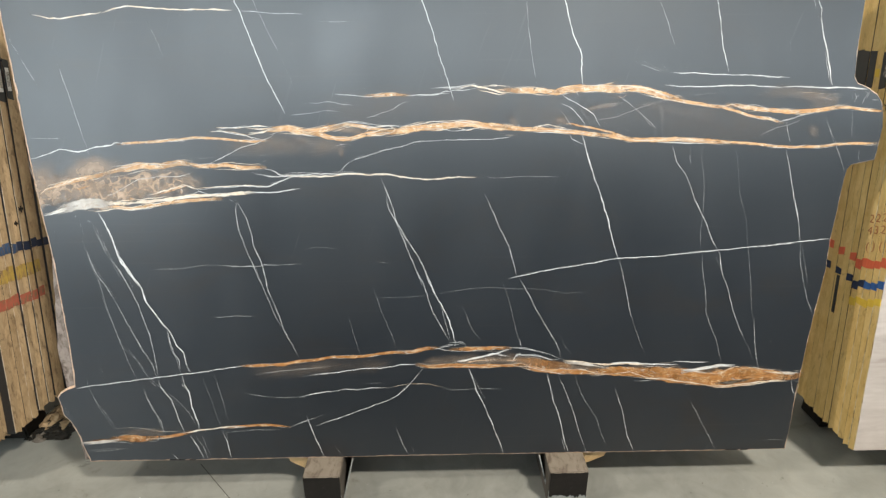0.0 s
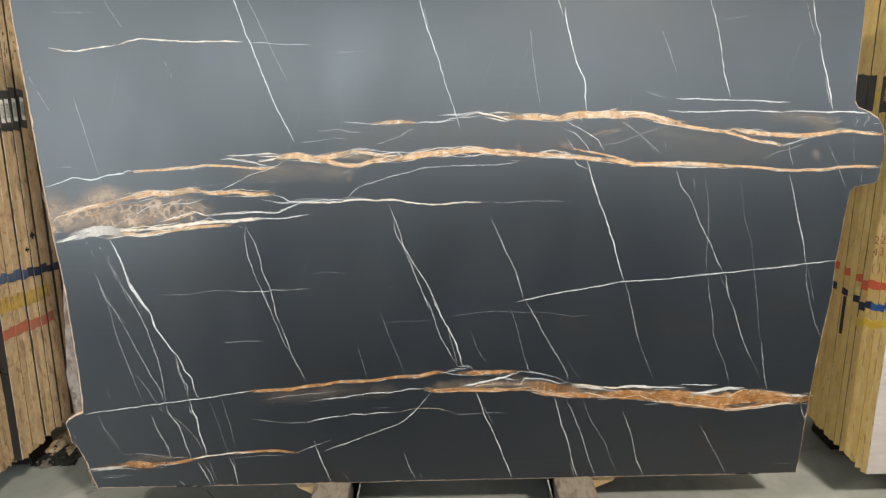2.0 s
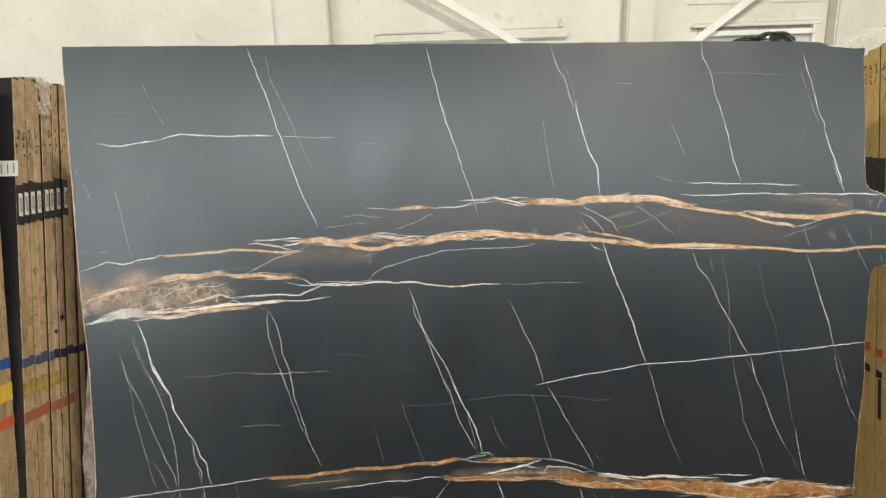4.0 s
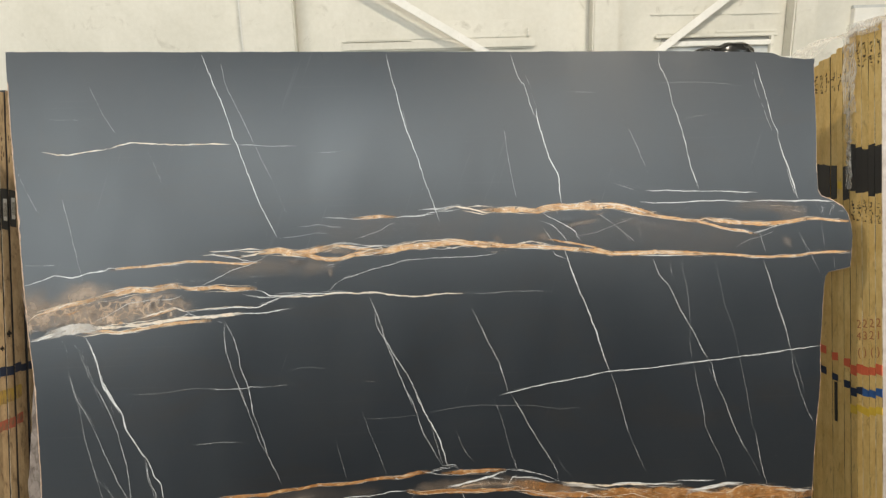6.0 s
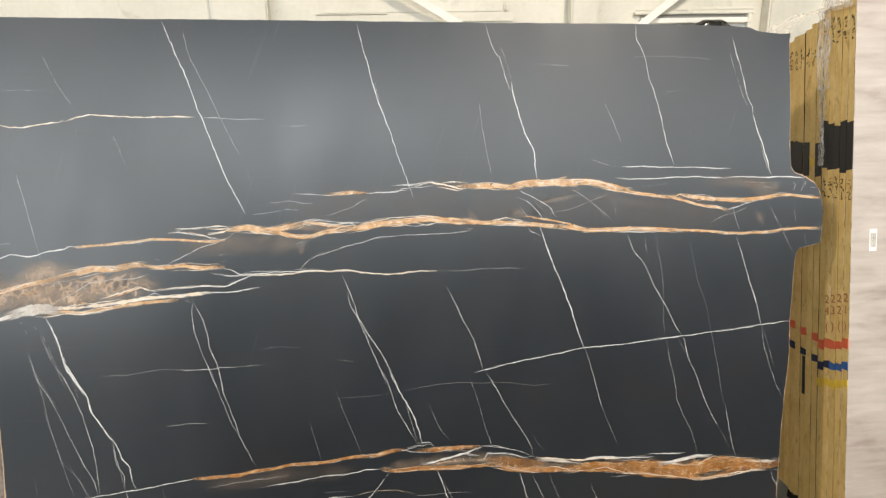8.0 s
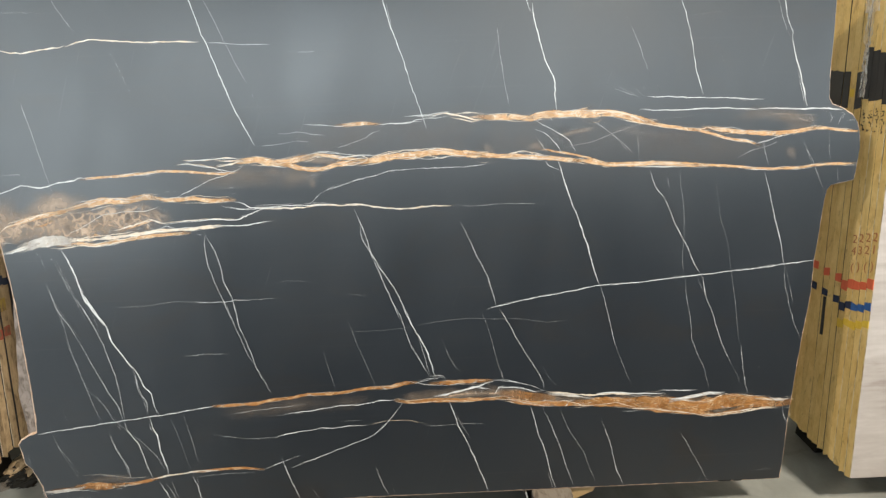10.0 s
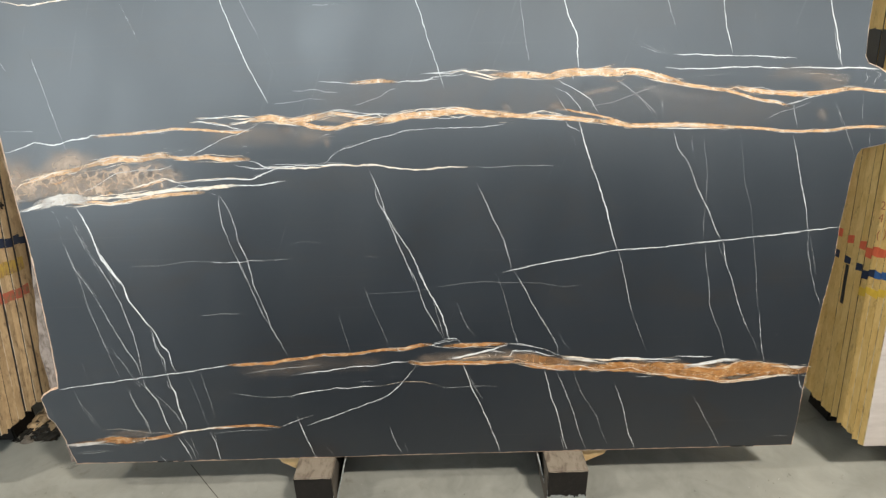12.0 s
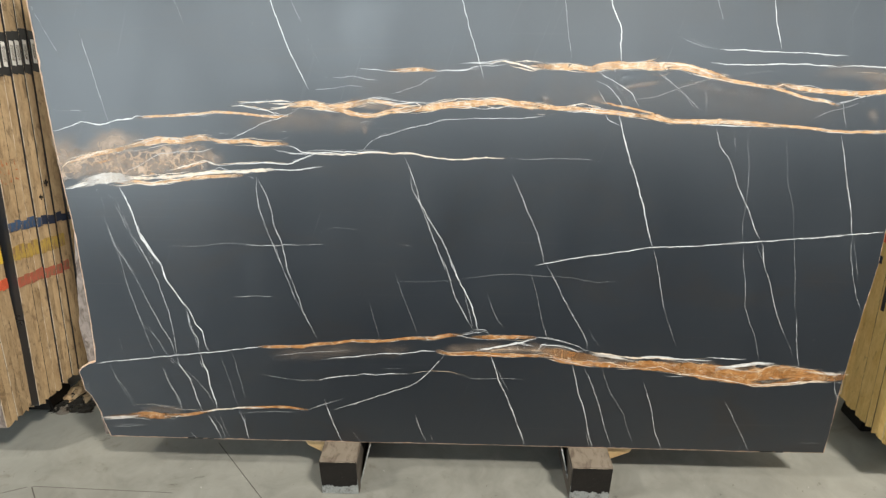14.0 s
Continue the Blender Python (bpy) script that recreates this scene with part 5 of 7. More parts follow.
vein(WHITE, 3.5, 0.75, (1.362, 0.294), (1.371, 0.258), (1.389, 0.227))
vein(WHITE, 3.3, 0.70, (1.366, 0.296), (1.396, 0.291))
vein(WHITE, 7.6, 1.00, (-0.972, 0.364), (-0.966, 0.324), (-0.952, 0.289), (-0.948, 0.230), (-0.933, 0.170), (-0.929, 0.124))
vein(WHITE, 3.4, 0.80, (-0.978, 0.343), (-0.971, 0.313), (-0.954, 0.294))
vein(WHITE, 4.2, 0.90, (-1.063, 0.349), (-1.056, 0.314), (-1.021, 0.255), (-1.002, 0.172), (-0.987, 0.118))
vein(WHITE, 3.0, 0.60, (-1.053, 0.307), (-1.009, 0.267), (-0.962, 0.207), (-0.936, 0.141))
vein(WHITE, 3.4, 0.75, (-1.122, 0.304), (-1.108, 0.245), (-1.074, 0.173), (-1.068, 0.129), (-1.055, 0.112))
vein(WHITE, 2.8, 0.40, (-1.323, 0.312), (-1.309, 0.261), (-1.275, 0.201), (-1.250, 0.148))
vein(WHITE, 4.8, 0.95, (-0.968, 0.110), (-0.945, 0.061), (-0.921, -0.001))
vein(WHITE, 3.3, 0.75, (-0.950, 0.110), (-0.923, 0.061), (-0.907, -0.001))
vein(WHITE, 2.8, 0.60, (-0.927, 0.122), (-0.903, 0.036), (-0.890, -0.002))
vein(WHITE, 3.7, 0.80, (-1.051, 0.034), (-1.018, -0.002))
vein(WHITE, 4.4, 0.90, (-0.844, 0.127), (-0.829, 0.083), (-0.817, -0.001))
vein(WHITE, 3.1, 0.70, (-0.829, 0.120), (-0.823, 0.071))
vein(WHITE, 2.5, 0.45, (-0.852, 0.375), (-0.842, 0.322), (-0.828, 0.251), (-0.814, 0.168))
vein(WHITE, 2.8, 0.50, (-1.101, 0.345), (-1.068, 0.310))
vein(WHITE, 2.5, 0.35, (-0.902, 0.365), (-0.875, 0.276), (-0.856, 0.181), (-0.840, 0.127))
vein(CHALK, 10.8, 0.85, (0.479, 0.387), (0.545, 0.381), (0.611, 0.366), (0.650, 0.363))
vein(CHALK, 11.0, 0.80, (0.929, 0.337), (0.983, 0.348), (1.026, 0.356), (1.080, 0.365), (1.135, 0.361))
vein(BROWN, 95.0, 0.85, (-1.399, 1.100), (-1.36, 1.110), (-1.259, 1.130), (-1.183, 1.132), (-1.06, 1.140))
vein(BROWN, 70.0, 0.45, (-1.397, 1.046), (-1.308, 1.058), (-1.210, 1.062), (-1.092, 1.066), (-0.95, 1.077))
vein(GREY, 22.1, 1.00, (1.068, 0.292), (1.110, 0.291), (1.153, 0.297), (1.199, 0.299))

# threads, seams and hazes that make up the wide veins
thread(RUST, 6, 0.7, (-0.996, 1.041), (-0.929, 1.059), (-0.876, 1.075), (-0.838, 1.065))
thread(WHITE, 2.4, 0.8, (-0.929, 1.059), (-0.876, 1.075), (-0.832, 1.061), (-0.773, 1.068), (-0.708, 1.076))
thread(WHITE, 2, 0.6, (-0.899, 1.069), (-0.885, 1.048))
thread(CHALK, 13, 1, (-1.387, 0.977), (-1.345, 0.986), (-1.303, 0.999), (-1.262, 1.009))
thread(WHITE, 2, 0.35, (-1.366, 0.940), (-1.349, 0.891))
thread(WHITE, 2.2, 0.7, (-1.279, 0.977), (-1.271, 0.967))
thread(WHITE, 2.2, 0.7, (-1.236, 0.957), (-1.228, 0.948))
thread(WHITE, 2, 0.45, (-1.269, 0.969), (-1.254, 0.903))
thread(WHITE, 2, 0.5, (-1.214, 0.944), (-1.197, 0.889))
thread(CREAM, 5, 0.9, (-1.080, 1.129), (-1.061, 1.131), (-1.028, 1.133))
thread(CHALK, 7, 0.9, (-1.000, 1.148), (-0.978, 1.150), (-0.956, 1.143))
thread(CREAM, 5, 0.9, (-0.910, 1.154), (-0.890, 1.159), (-0.865, 1.160))
thread(CREAM, 3, 0.8, (-1.165, 1.121), (-1.111, 1.134), (-1.058, 1.151), (-1.025, 1.154), (-1.000, 1.150))
thread(CREAM, 2.4, 0.7, (-1.174, 1.106), (-1.115, 1.109), (-1.056, 1.120), (-1.022, 1.129), (-0.971, 1.134))
thread(WHITE, 2, 0.4, (-0.864, 1.167), (-0.800, 1.169), (-0.737, 1.170))
thread(CREAM, 4, 0.9, (-1.156, 1.017), (-1.103, 1.025), (-1.050, 1.027), (-0.998, 1.033), (-0.932, 1.040))
thread(CREAM, 4, 0.9, (-1.159, 0.997), (-1.112, 1.003), (-1.081, 0.999), (-1.040, 1.009), (-0.974, 1.015), (-0.907, 1.029), (-0.842, 1.033))
thread(CREAM, 3, 0.8, (-1.142, 1.020), (-1.126, 1.000), (-1.105, 1.007), (-1.077, 1.022))
thread(WHITE, 3, 0.9, (-0.867, 1.040), (-0.833, 1.054), (-0.802, 1.043), (-0.769, 1.047), (-0.712, 1.044))
thread(WHITE, 2.4, 0.8, (-0.840, 1.052), (-0.809, 1.036), (-0.777, 1.039), (-0.752, 1.029))
thread(RUST, 9, 0.8, (-1.092, 1.006), (-1.076, 1.032), (-1.038, 1.024))
thread(CREAM, 5.5, 0.95, (-0.763, 1.271), (-0.726, 1.272), (-0.682, 1.268), (-0.663, 1.271), (-0.613, 1.277), (-0.569, 1.272))
thread(CREAM, 5, 0.9, (-0.663, 1.270), (-0.620, 1.266), (-0.564, 1.266), (-0.545, 1.268))
thread(WHITE, 3.4, 0.95, (-0.765, 1.259), (-0.727, 1.257), (-0.690, 1.249), (-0.653, 1.243), (-0.616, 1.234), (-0.586, 1.228), (-0.570, 1.225))
thread(CREAM, 5, 0.9, (-0.653, 1.251), (-0.621, 1.254), (-0.577, 1.260), (-0.545, 1.265))
thread(RUST, 4, 0.7, (-0.727, 1.260), (-0.702, 1.260), (-0.672, 1.249), (-0.640, 1.252))
thread(WHITE, 2.2, 0.8, (-0.389, 1.264), (-0.357, 1.272), (-0.332, 1.281), (-0.301, 1.288), (-0.270, 1.288), (-0.233, 1.283), (-0.202, 1.276))
thread(CREAM, 2.4, 0.9, (-0.332, 1.278), (-0.308, 1.270), (-0.280, 1.266))
thread(WHITE, 2.4, 0.9, (-0.301, 1.278), (-0.252, 1.272), (-0.202, 1.269), (-0.165, 1.271), (-0.128, 1.272))
thread(CREAM, 3, 0.95, (-0.253, 1.247), (-0.221, 1.265), (-0.190, 1.271), (-0.165, 1.273), (-0.141, 1.261), (-0.153, 1.249), (-0.191, 1.240), (-0.228, 1.244), (-0.250, 1.250))
thread(WHITE, 2, 0.8, (-0.228, 1.241), (-0.203, 1.246), (-0.166, 1.249), (-0.141, 1.252))
thread(CREAM, 2.6, 0.9, (-0.141, 1.258), (-0.103, 1.272), (-0.066, 1.282), (-0.016, 1.286))
thread(CREAM, 2.6, 0.9, (-0.079, 1.260), (-0.048, 1.264), (-0.017, 1.259))
thread(CREAM, 2.6, 0.9, (-0.397, 1.243), (-0.366, 1.235), (-0.329, 1.231), (-0.291, 1.232), (-0.266, 1.238), (-0.247, 1.244))
thread(CREAM, 2.2, 0.7, (-0.557, 1.275), (-0.513, 1.279), (-0.469, 1.272), (-0.426, 1.264), (-0.395, 1.268), (-0.364, 1.273))
thread(CREAM, 2.6, 0.9, (-0.552, 1.254), (-0.502, 1.249), (-0.465, 1.246), (-0.428, 1.240), (-0.397, 1.243))
thread(CREAM, 2.6, 0.8, (-0.464, 1.268), (-0.440, 1.252), (-0.415, 1.256), (-0.389, 1.262))
thread(WHITE, 2, 0.6, (-0.355, 1.203), (-0.330, 1.210), (-0.302, 1.210))
thread(WHITE, 2, 0.5, (-0.349, 1.200), (-0.318, 1.204), (-0.302, 1.210))
thread(BROWN, 26, 0.55, (-0.376, 1.266), (-0.333, 1.260), (-0.271, 1.256), (-0.246, 1.254))
thread(CREAM, 3, 0.8, (-0.777, 1.149), (-0.739, 1.152), (-0.707, 1.154), (-0.682, 1.149), (-0.644, 1.146), (-0.618, 1.148), (-0.597, 1.138))
thread(CREAM, 3, 0.85, (-0.779, 1.130), (-0.741, 1.131), (-0.696, 1.129), (-0.652, 1.128), (-0.613, 1.132), (-0.594, 1.136))
thread(CREAM, 2.2, 0.7, (-0.700, 1.154), (-0.692, 1.139), (-0.677, 1.129))
thread(WHITE, 2.4, 0.8, (-0.652, 1.123), (-0.628, 1.113), (-0.577, 1.106), (-0.539, 1.103))
thread(WHITE, 2.4, 0.9, (-0.529, 1.114), (-0.487, 1.116), (-0.449, 1.113), (-0.411, 1.117), (-0.392, 1.117))
thread(WHITE, 2.2, 0.9, (-0.527, 1.104), (-0.482, 1.107), (-0.450, 1.098), (-0.425, 1.104), (-0.386, 1.104), (-0.342, 1.112))
thread(WHITE, 2.4, 0.8, (-0.373, 1.115), (-0.335, 1.116), (-0.291, 1.116), (-0.272, 1.113))
thread(WHITE, 2.2, 0.8, (-0.342, 1.104), (-0.310, 1.108), (-0.272, 1.106))
thread(WHITE, 2.2, 0.8, (-0.593, 1.068), (-0.573, 1.083), (-0.541, 1.084), (-0.495, 1.102))
thread(WHITE, 2, 0.4, (-0.618, 1.153), (-0.573, 1.160))
thread(WHITE, 2, 0.25, (-0.774, 1.174), (-0.698, 1.179), (-0.609, 1.181))
thread(WHITE, 2, 0.3, (-0.553, 1.352), (-0.542, 1.298))
thread(BROWN, 30, 0.4, (-0.491, 1.235), (-0.454, 1.225), (-0.411, 1.219))
thread(BROWN, 26, 0.4, (-0.336, 1.205), (-0.328, 1.181), (-0.326, 1.162))
thread(WHITE, 2.6, 0.8, (-0.018, 1.394), (0.022, 1.396), (0.070, 1.399), (0.100, 1.403), (0.131, 1.407), (0.155, 1.401))
thread(WHITE, 3.4, 0.9, (-0.052, 1.369), (-0.015, 1.374), (0.021, 1.377), (0.052, 1.379))
thread(WHITE, 2.6, 0.9, (0.046, 1.391), (0.088, 1.387), (0.125, 1.391), (0.143, 1.396), (0.155, 1.401))
thread(CREAM, 4, 0.95, (0.131, 1.398), (0.155, 1.386), (0.192, 1.377), (0.222, 1.372), (0.252, 1.379))
thread(CREAM, 3, 0.9, (0.155, 1.404), (0.191, 1.399), (0.228, 1.401), (0.264, 1.395))
thread(WHITE, 2.6, 0.8, (0.058, 1.396), (0.082, 1.390), (0.106, 1.401), (0.131, 1.404))
thread(BROWN, 14, 0.9, (0.167, 1.390), (0.204, 1.387), (0.252, 1.387))
thread(CREAM, 3, 0.9, (0.252, 1.397), (0.288, 1.394), (0.336, 1.396), (0.373, 1.389), (0.409, 1.387))
thread(CREAM, 3, 0.9, (0.255, 1.376), (0.313, 1.376), (0.362, 1.370), (0.398, 1.366))
thread(RUST, 5, 0.9, (0.374, 1.372), (0.403, 1.380), (0.433, 1.394), (0.475, 1.399), (0.529, 1.393), (0.577, 1.401), (0.624, 1.413))
thread(CREAM, 3, 0.8, (0.469, 1.397), (0.524, 1.384), (0.566, 1.390), (0.614, 1.395), (0.674, 1.391))
thread(WHITE, 2.4, 0.9, (-0.053, 1.280), (-0.016, 1.285), (0.051, 1.280), (0.095, 1.288), (0.132, 1.281), (0.169, 1.275))
thread(CREAM, 3, 0.9, (-0.041, 1.271), (-0.016, 1.277), (0.014, 1.271), (0.020, 1.259), (-0.011, 1.253), (-0.038, 1.259), (-0.041, 1.268))
thread(CREAM, 2.6, 0.9, (0.020, 1.262), (0.070, 1.264), (0.113, 1.255), (0.150, 1.263), (0.175, 1.261))
thread(WHITE, 2.2, 0.8, (0.079, 1.255), (0.113, 1.256), (0.144, 1.263))
thread(CREAM, 2.4, 0.8, (0.175, 1.275), (0.224, 1.268), (0.280, 1.259), (0.317, 1.252))
thread(CREAM, 2.6, 0.95, (0.317, 1.258), (0.353, 1.267), (0.390, 1.270), (0.427, 1.263), (0.471, 1.253), (0.520, 1.241), (0.564, 1.231))
thread(WHITE, 2.2, 0.8, (0.342, 1.249), (0.391, 1.251), (0.440, 1.246), (0.490, 1.241), (0.539, 1.240))
thread(RUST, 5, 0.9, (0.439, 1.274), (0.470, 1.273), (0.501, 1.265), (0.538, 1.257), (0.587, 1.249), (0.625, 1.236), (0.688, 1.221))
thread(BROWN, 22, 0.35, (0.510, 1.315), (0.558, 1.329), (0.606, 1.334), (0.647, 1.345))
thread(BROWN, 40, 0.45, (0.254, 1.306), (0.267, 1.282), (0.292, 1.270))
thread(BROWN, 40, 0.4, (0.396, 1.275), (0.438, 1.286), (0.475, 1.286))
thread(WHITE, 2, 0.3, (-0.002, 1.494), (0.022, 1.425), (0.046, 1.344))
thread(WHITE, 2, 0.35, (0.064, 1.356), (0.073, 1.326))
thread(WHITE, 2, 0.5, (0.666, 1.485), (0.704, 1.464), (0.754, 1.447), (0.796, 1.438))
thread(WHITE, 2, 0.35, (0.763, 1.472), (0.793, 1.443))
thread(WHITE, 2, 0.3, (0.789, 1.483), (0.804, 1.449))
thread(WHITE, 2, 0.3, (0.834, 1.482), (0.858, 1.445))
thread(CREAM, 3, 0.8, (0.638, 1.394), (0.674, 1.393), (0.712, 1.378), (0.761, 1.366), (0.798, 1.360))
thread(CREAM, 3, 0.8, (0.639, 1.379), (0.688, 1.376), (0.737, 1.362), (0.787, 1.352), (0.842, 1.342), (0.904, 1.331), (0.966, 1.320))
thread(CREAM, 3, 0.8, (0.972, 1.323), (1.008, 1.328), (1.019, 1.332), (1.044, 1.326), (1.080, 1.327), (1.106, 1.318), (1.161, 1.311), (1.216, 1.314), (1.253, 1.304))
thread(CREAM, 3, 0.8, (1.016, 1.313), (1.073, 1.295), (1.123, 1.282), (1.173, 1.276), (1.205, 1.262))
thread(CREAM, 2.4, 0.6, (1.040, 1.313), (1.089, 1.309), (1.132, 1.306))
thread(CREAM, 4, 0.9, (1.246, 1.313), (1.260, 1.298), (1.291, 1.297), (1.314, 1.304), (1.333, 1.300))
thread(WHITE, 3, 0.8, (1.186, 1.271), (1.221, 1.280), (1.259, 1.288))
thread(WHITE, 2, 0.3, (0.856, 1.359), (0.912, 1.367), (0.978, 1.375), (1.007, 1.382))
thread(BROWN, 60, 0.35, (1.282, 1.316), (1.334, 1.330), (1.403, 1.346))
thread(BROWN, 40, 0.25, (1.297, 1.262), (1.327, 1.226), (1.336, 1.208))
thread(CREAM, 4, 0.8, (0.651, 1.222), (0.707, 1.214), (0.775, 1.215), (0.855, 1.217), (0.911, 1.214), (0.961, 1.208))
thread(CREAM, 2.4, 0.7, (-0.192, 0.444), (-0.137, 0.442), (-0.089, 0.444), (-0.055, 0.449), (-0.034, 0.458), (-0.006, 0.456))
thread(CREAM, 2.2, 0.8, (0.000, 0.453), (0.014, 0.446), (0.062, 0.443), (0.103, 0.448))
thread(WHITE, 2.6, 0.95, (0.004, 0.461), (0.042, 0.468), (0.062, 0.465), (0.083, 0.472), (0.096, 0.466), (0.103, 0.455))
thread(CREAM, 2.2, 0.6, (0.103, 0.459), (0.165, 0.457), (0.220, 0.452), (0.261, 0.454), (0.281, 0.447))
thread(CREAM, 2, 0.6, (0.110, 0.437), (0.165, 0.440), (0.220, 0.437), (0.268, 0.436))
thread(WHITE, 2.6, 0.85, (0.274, 0.452), (0.315, 0.451), (0.357, 0.442), (0.398, 0.429), (0.433, 0.416), (0.464, 0.401))
thread(WHITE, 2, 0.7, (0.233, 0.443), (0.261, 0.443), (0.281, 0.449))
thread(CREAM, 2.4, 0.8, (-0.083, 0.386), (-0.062, 0.393), (-0.042, 0.385), (0.007, 0.387), (0.048, 0.392), (0.062, 0.401))
thread(WHITE, 5, 0.95, (0.062, 0.401), (0.110, 0.407), (0.165, 0.418), (0.206, 0.429), (0.261, 0.419))
thread(CREAM, 2.4, 0.8, (-0.056, 0.374), (0.013, 0.374), (0.083, 0.379), (0.152, 0.375), (0.221, 0.380), (0.290, 0.387), (0.324, 0.387))
thread(BROWN, 20, 0.7, (0.083, 0.392), (0.138, 0.399), (0.207, 0.403), (0.262, 0.399), (0.317, 0.402))
thread(WHITE, 2, 0.6, (0.172, 0.418), (0.186, 0.392))
thread(WHITE, 2, 0.6, (0.206, 0.417), (0.214, 0.395))
thread(WHITE, 2, 0.6, (0.234, 0.417), (0.231, 0.402))
thread(WHITE, 2.4, 0.8, (0.282, 0.398), (0.302, 0.421), (0.309, 0.428), (0.303, 0.402))
thread(WHITE, 2.2, 0.7, (0.316, 0.420), (0.357, 0.422), (0.399, 0.413), (0.427, 0.401))
thread(WHITE, 2.4, 0.9, (0.324, 0.394), (0.338, 0.372), (0.380, 0.361), (0.429, 0.349), (0.470, 0.341), (0.505, 0.337))
thread(WHITE, 2.4, 0.9, (0.442, 0.356), (0.469, 0.364), (0.497, 0.360))
thread(WHITE, 2, 0.8, (0.449, 0.349), (0.498, 0.349))
thread(CREAM, 4, 0.9, (0.505, 0.341), (0.525, 0.360), (0.552, 0.356), (0.595, 0.343), (0.636, 0.337))
thread(GREY, 11, 0.9, (0.503, 0.379), (0.552, 0.371), (0.600, 0.365), (0.642, 0.359))
thread(CREAM, 3, 0.9, (0.553, 0.341), (0.595, 0.338), (0.650, 0.336), (0.691, 0.340), (0.732, 0.344), (0.760, 0.334), (0.810, 0.319), (0.859, 0.313), (0.914, 0.305), (0.970, 0.295), (1.041, 0.283), (1.083, 0.272), (1.131, 0.275), (1.192, 0.281), (1.246, 0.288), (1.300, 0.297), (1.341, 0.297))
thread(WHITE, 2.4, 0.9, (0.745, 0.358), (0.786, 0.352), (0.759, 0.347))
thread(WHITE, 2.4, 0.8, (0.807, 0.347), (0.829, 0.339), (0.843, 0.332))
thread(CREAM, 2.4, 0.8, (0.861, 0.362), (0.882, 0.359), (0.909, 0.364))
thread(CREAM, 2.6, 0.8, (0.945, 0.346), (0.993, 0.338), (1.049, 0.333), (1.096, 0.336))
thread(CREAM, 3, 0.8, (0.688, 0.381), (0.757, 0.379), (0.812, 0.375), (0.859, 0.379), (0.900, 0.381))
thread(CREAM, 3, 0.8, (1.162, 0.352), (1.210, 0.356), (1.238, 0.348), (1.279, 0.344), (1.314, 0.344))
thread(CHALK, 8, 0.95, (1.318, 0.334), (1.357, 0.329), (1.387, 0.329))
thread(CREAM, 2, 0.8, (1.235, 0.296), (1.243, 0.311), (1.263, 0.317))
thread(CREAM, 2, 0.8, (1.298, 0.310), (1.318, 0.316))
thread(CREAM, 2, 0.6, (0.955, 0.312), (0.976, 0.308), (0.996, 0.312))
thread(CREAM, 2, 0.6, (0.774, 0.340), (0.795, 0.336), (0.830, 0.326))
thread(GREY, 14, 0.8, (0.993, 0.344), (1.034, 0.342), (1.081, 0.349))
thread(BROWN, 26, 0.30, (0.716, 0.370), (0.799, 0.366), (0.881, 0.364), (0.937, 0.357))
thread(OCHRE, 12, 0.8, (-1.386, 0.085), (-1.340, 0.091), (-1.281, 0.094), (-1.232, 0.093))
thread(WHITE, 2.4, 0.8, (-1.392, 0.076), (-1.341, 0.080), (-1.282, 0.087), (-1.225, 0.084), (-1.185, 0.075))
thread(OCHRE, 16, 0.8, (-1.231, 0.098), (-1.199, 0.093), (-1.159, 0.090))
thread(CREAM, 2.4, 0.7, (-1.157, 0.102), (-1.108, 0.099), (-1.058, 0.102), (-1.017, 0.106))
thread(WHITE, 2, 0.3, (-1.190, 0.152), (-1.135, 0.143), (-1.070, 0.136))
thread(BROWN, 40, 0.25, (-1.237, 0.116), (-1.154, 0.125), (-1.055, 0.125))
thread(WHITE, 2, 0.5, (-1.363, 0.048), (-1.288, 0.050), (-1.213, 0.059))
thread(WHITE, 2, 0.4, (-1.126, 0.422), (-1.109, 0.380), (-1.092, 0.358))
thread(WHITE, 2, 0.35, (-1.328, 0.355), (-1.330, 0.321))
thread(WHITE, 2, 0.45, (-1.198, 0.548), (-1.174, 0.473), (-1.161, 0.456))
thread(WHITE, 2, 0.4, (-1.424, 0.243), (-1.416, 0.198))

thread(WHITE, 2.4, 0.6, (1.326, 0.846), (1.332, 0.777), (1.351, 0.709), (1.378, 0.629), (1.411, 0.559))
thread(WHITE, 2, 0.35, (1.331, 0.838), (1.357, 0.744), (1.379, 0.670))
thread(WHITE, 2, 0.2, (1.058, 1.583), (1.063, 1.528))
thread(WHITE, 2, 0.2, (1.188, 1.583), (1.217, 1.426))

thread(OCHRE, 30, 0.95, (0.885, 0.324), (0.941, 0.314), (1.011, 0.300), (1.082, 0.287), (1.150, 0.290), (1.218, 0.297), (1.285, 0.304))
thread(BROWN, 55, 0.30, (1.107, 1.360), (1.191, 1.374), (1.286, 1.366), (1.398, 1.350))
thread(BROWN, 40, 0.14, (0.711, 1.341), (0.839, 1.310), (0.982, 1.294))
thread(CREAM, 2, 0.45, (1.193, 1.359), (1.254, 1.371), (1.333, 1.364), (1.412, 1.366))
thread(CREAM, 2, 0.40, (1.274, 1.344), (1.319, 1.355), (1.365, 1.346), (1.413, 1.357))
thread(WHITE, 2, 0.40, (1.427, 1.378), (1.440, 1.348), (1.462, 1.321))
thread(WHITE, 2, 0.40, (1.472, 1.377), (1.457, 1.357), (1.449, 1.330))
thread(WHITE, 2, 0.45, (0.600, 1.382), (0.657, 1.342), (0.715, 1.296), (0.752, 1.255), (0.767, 1.231))
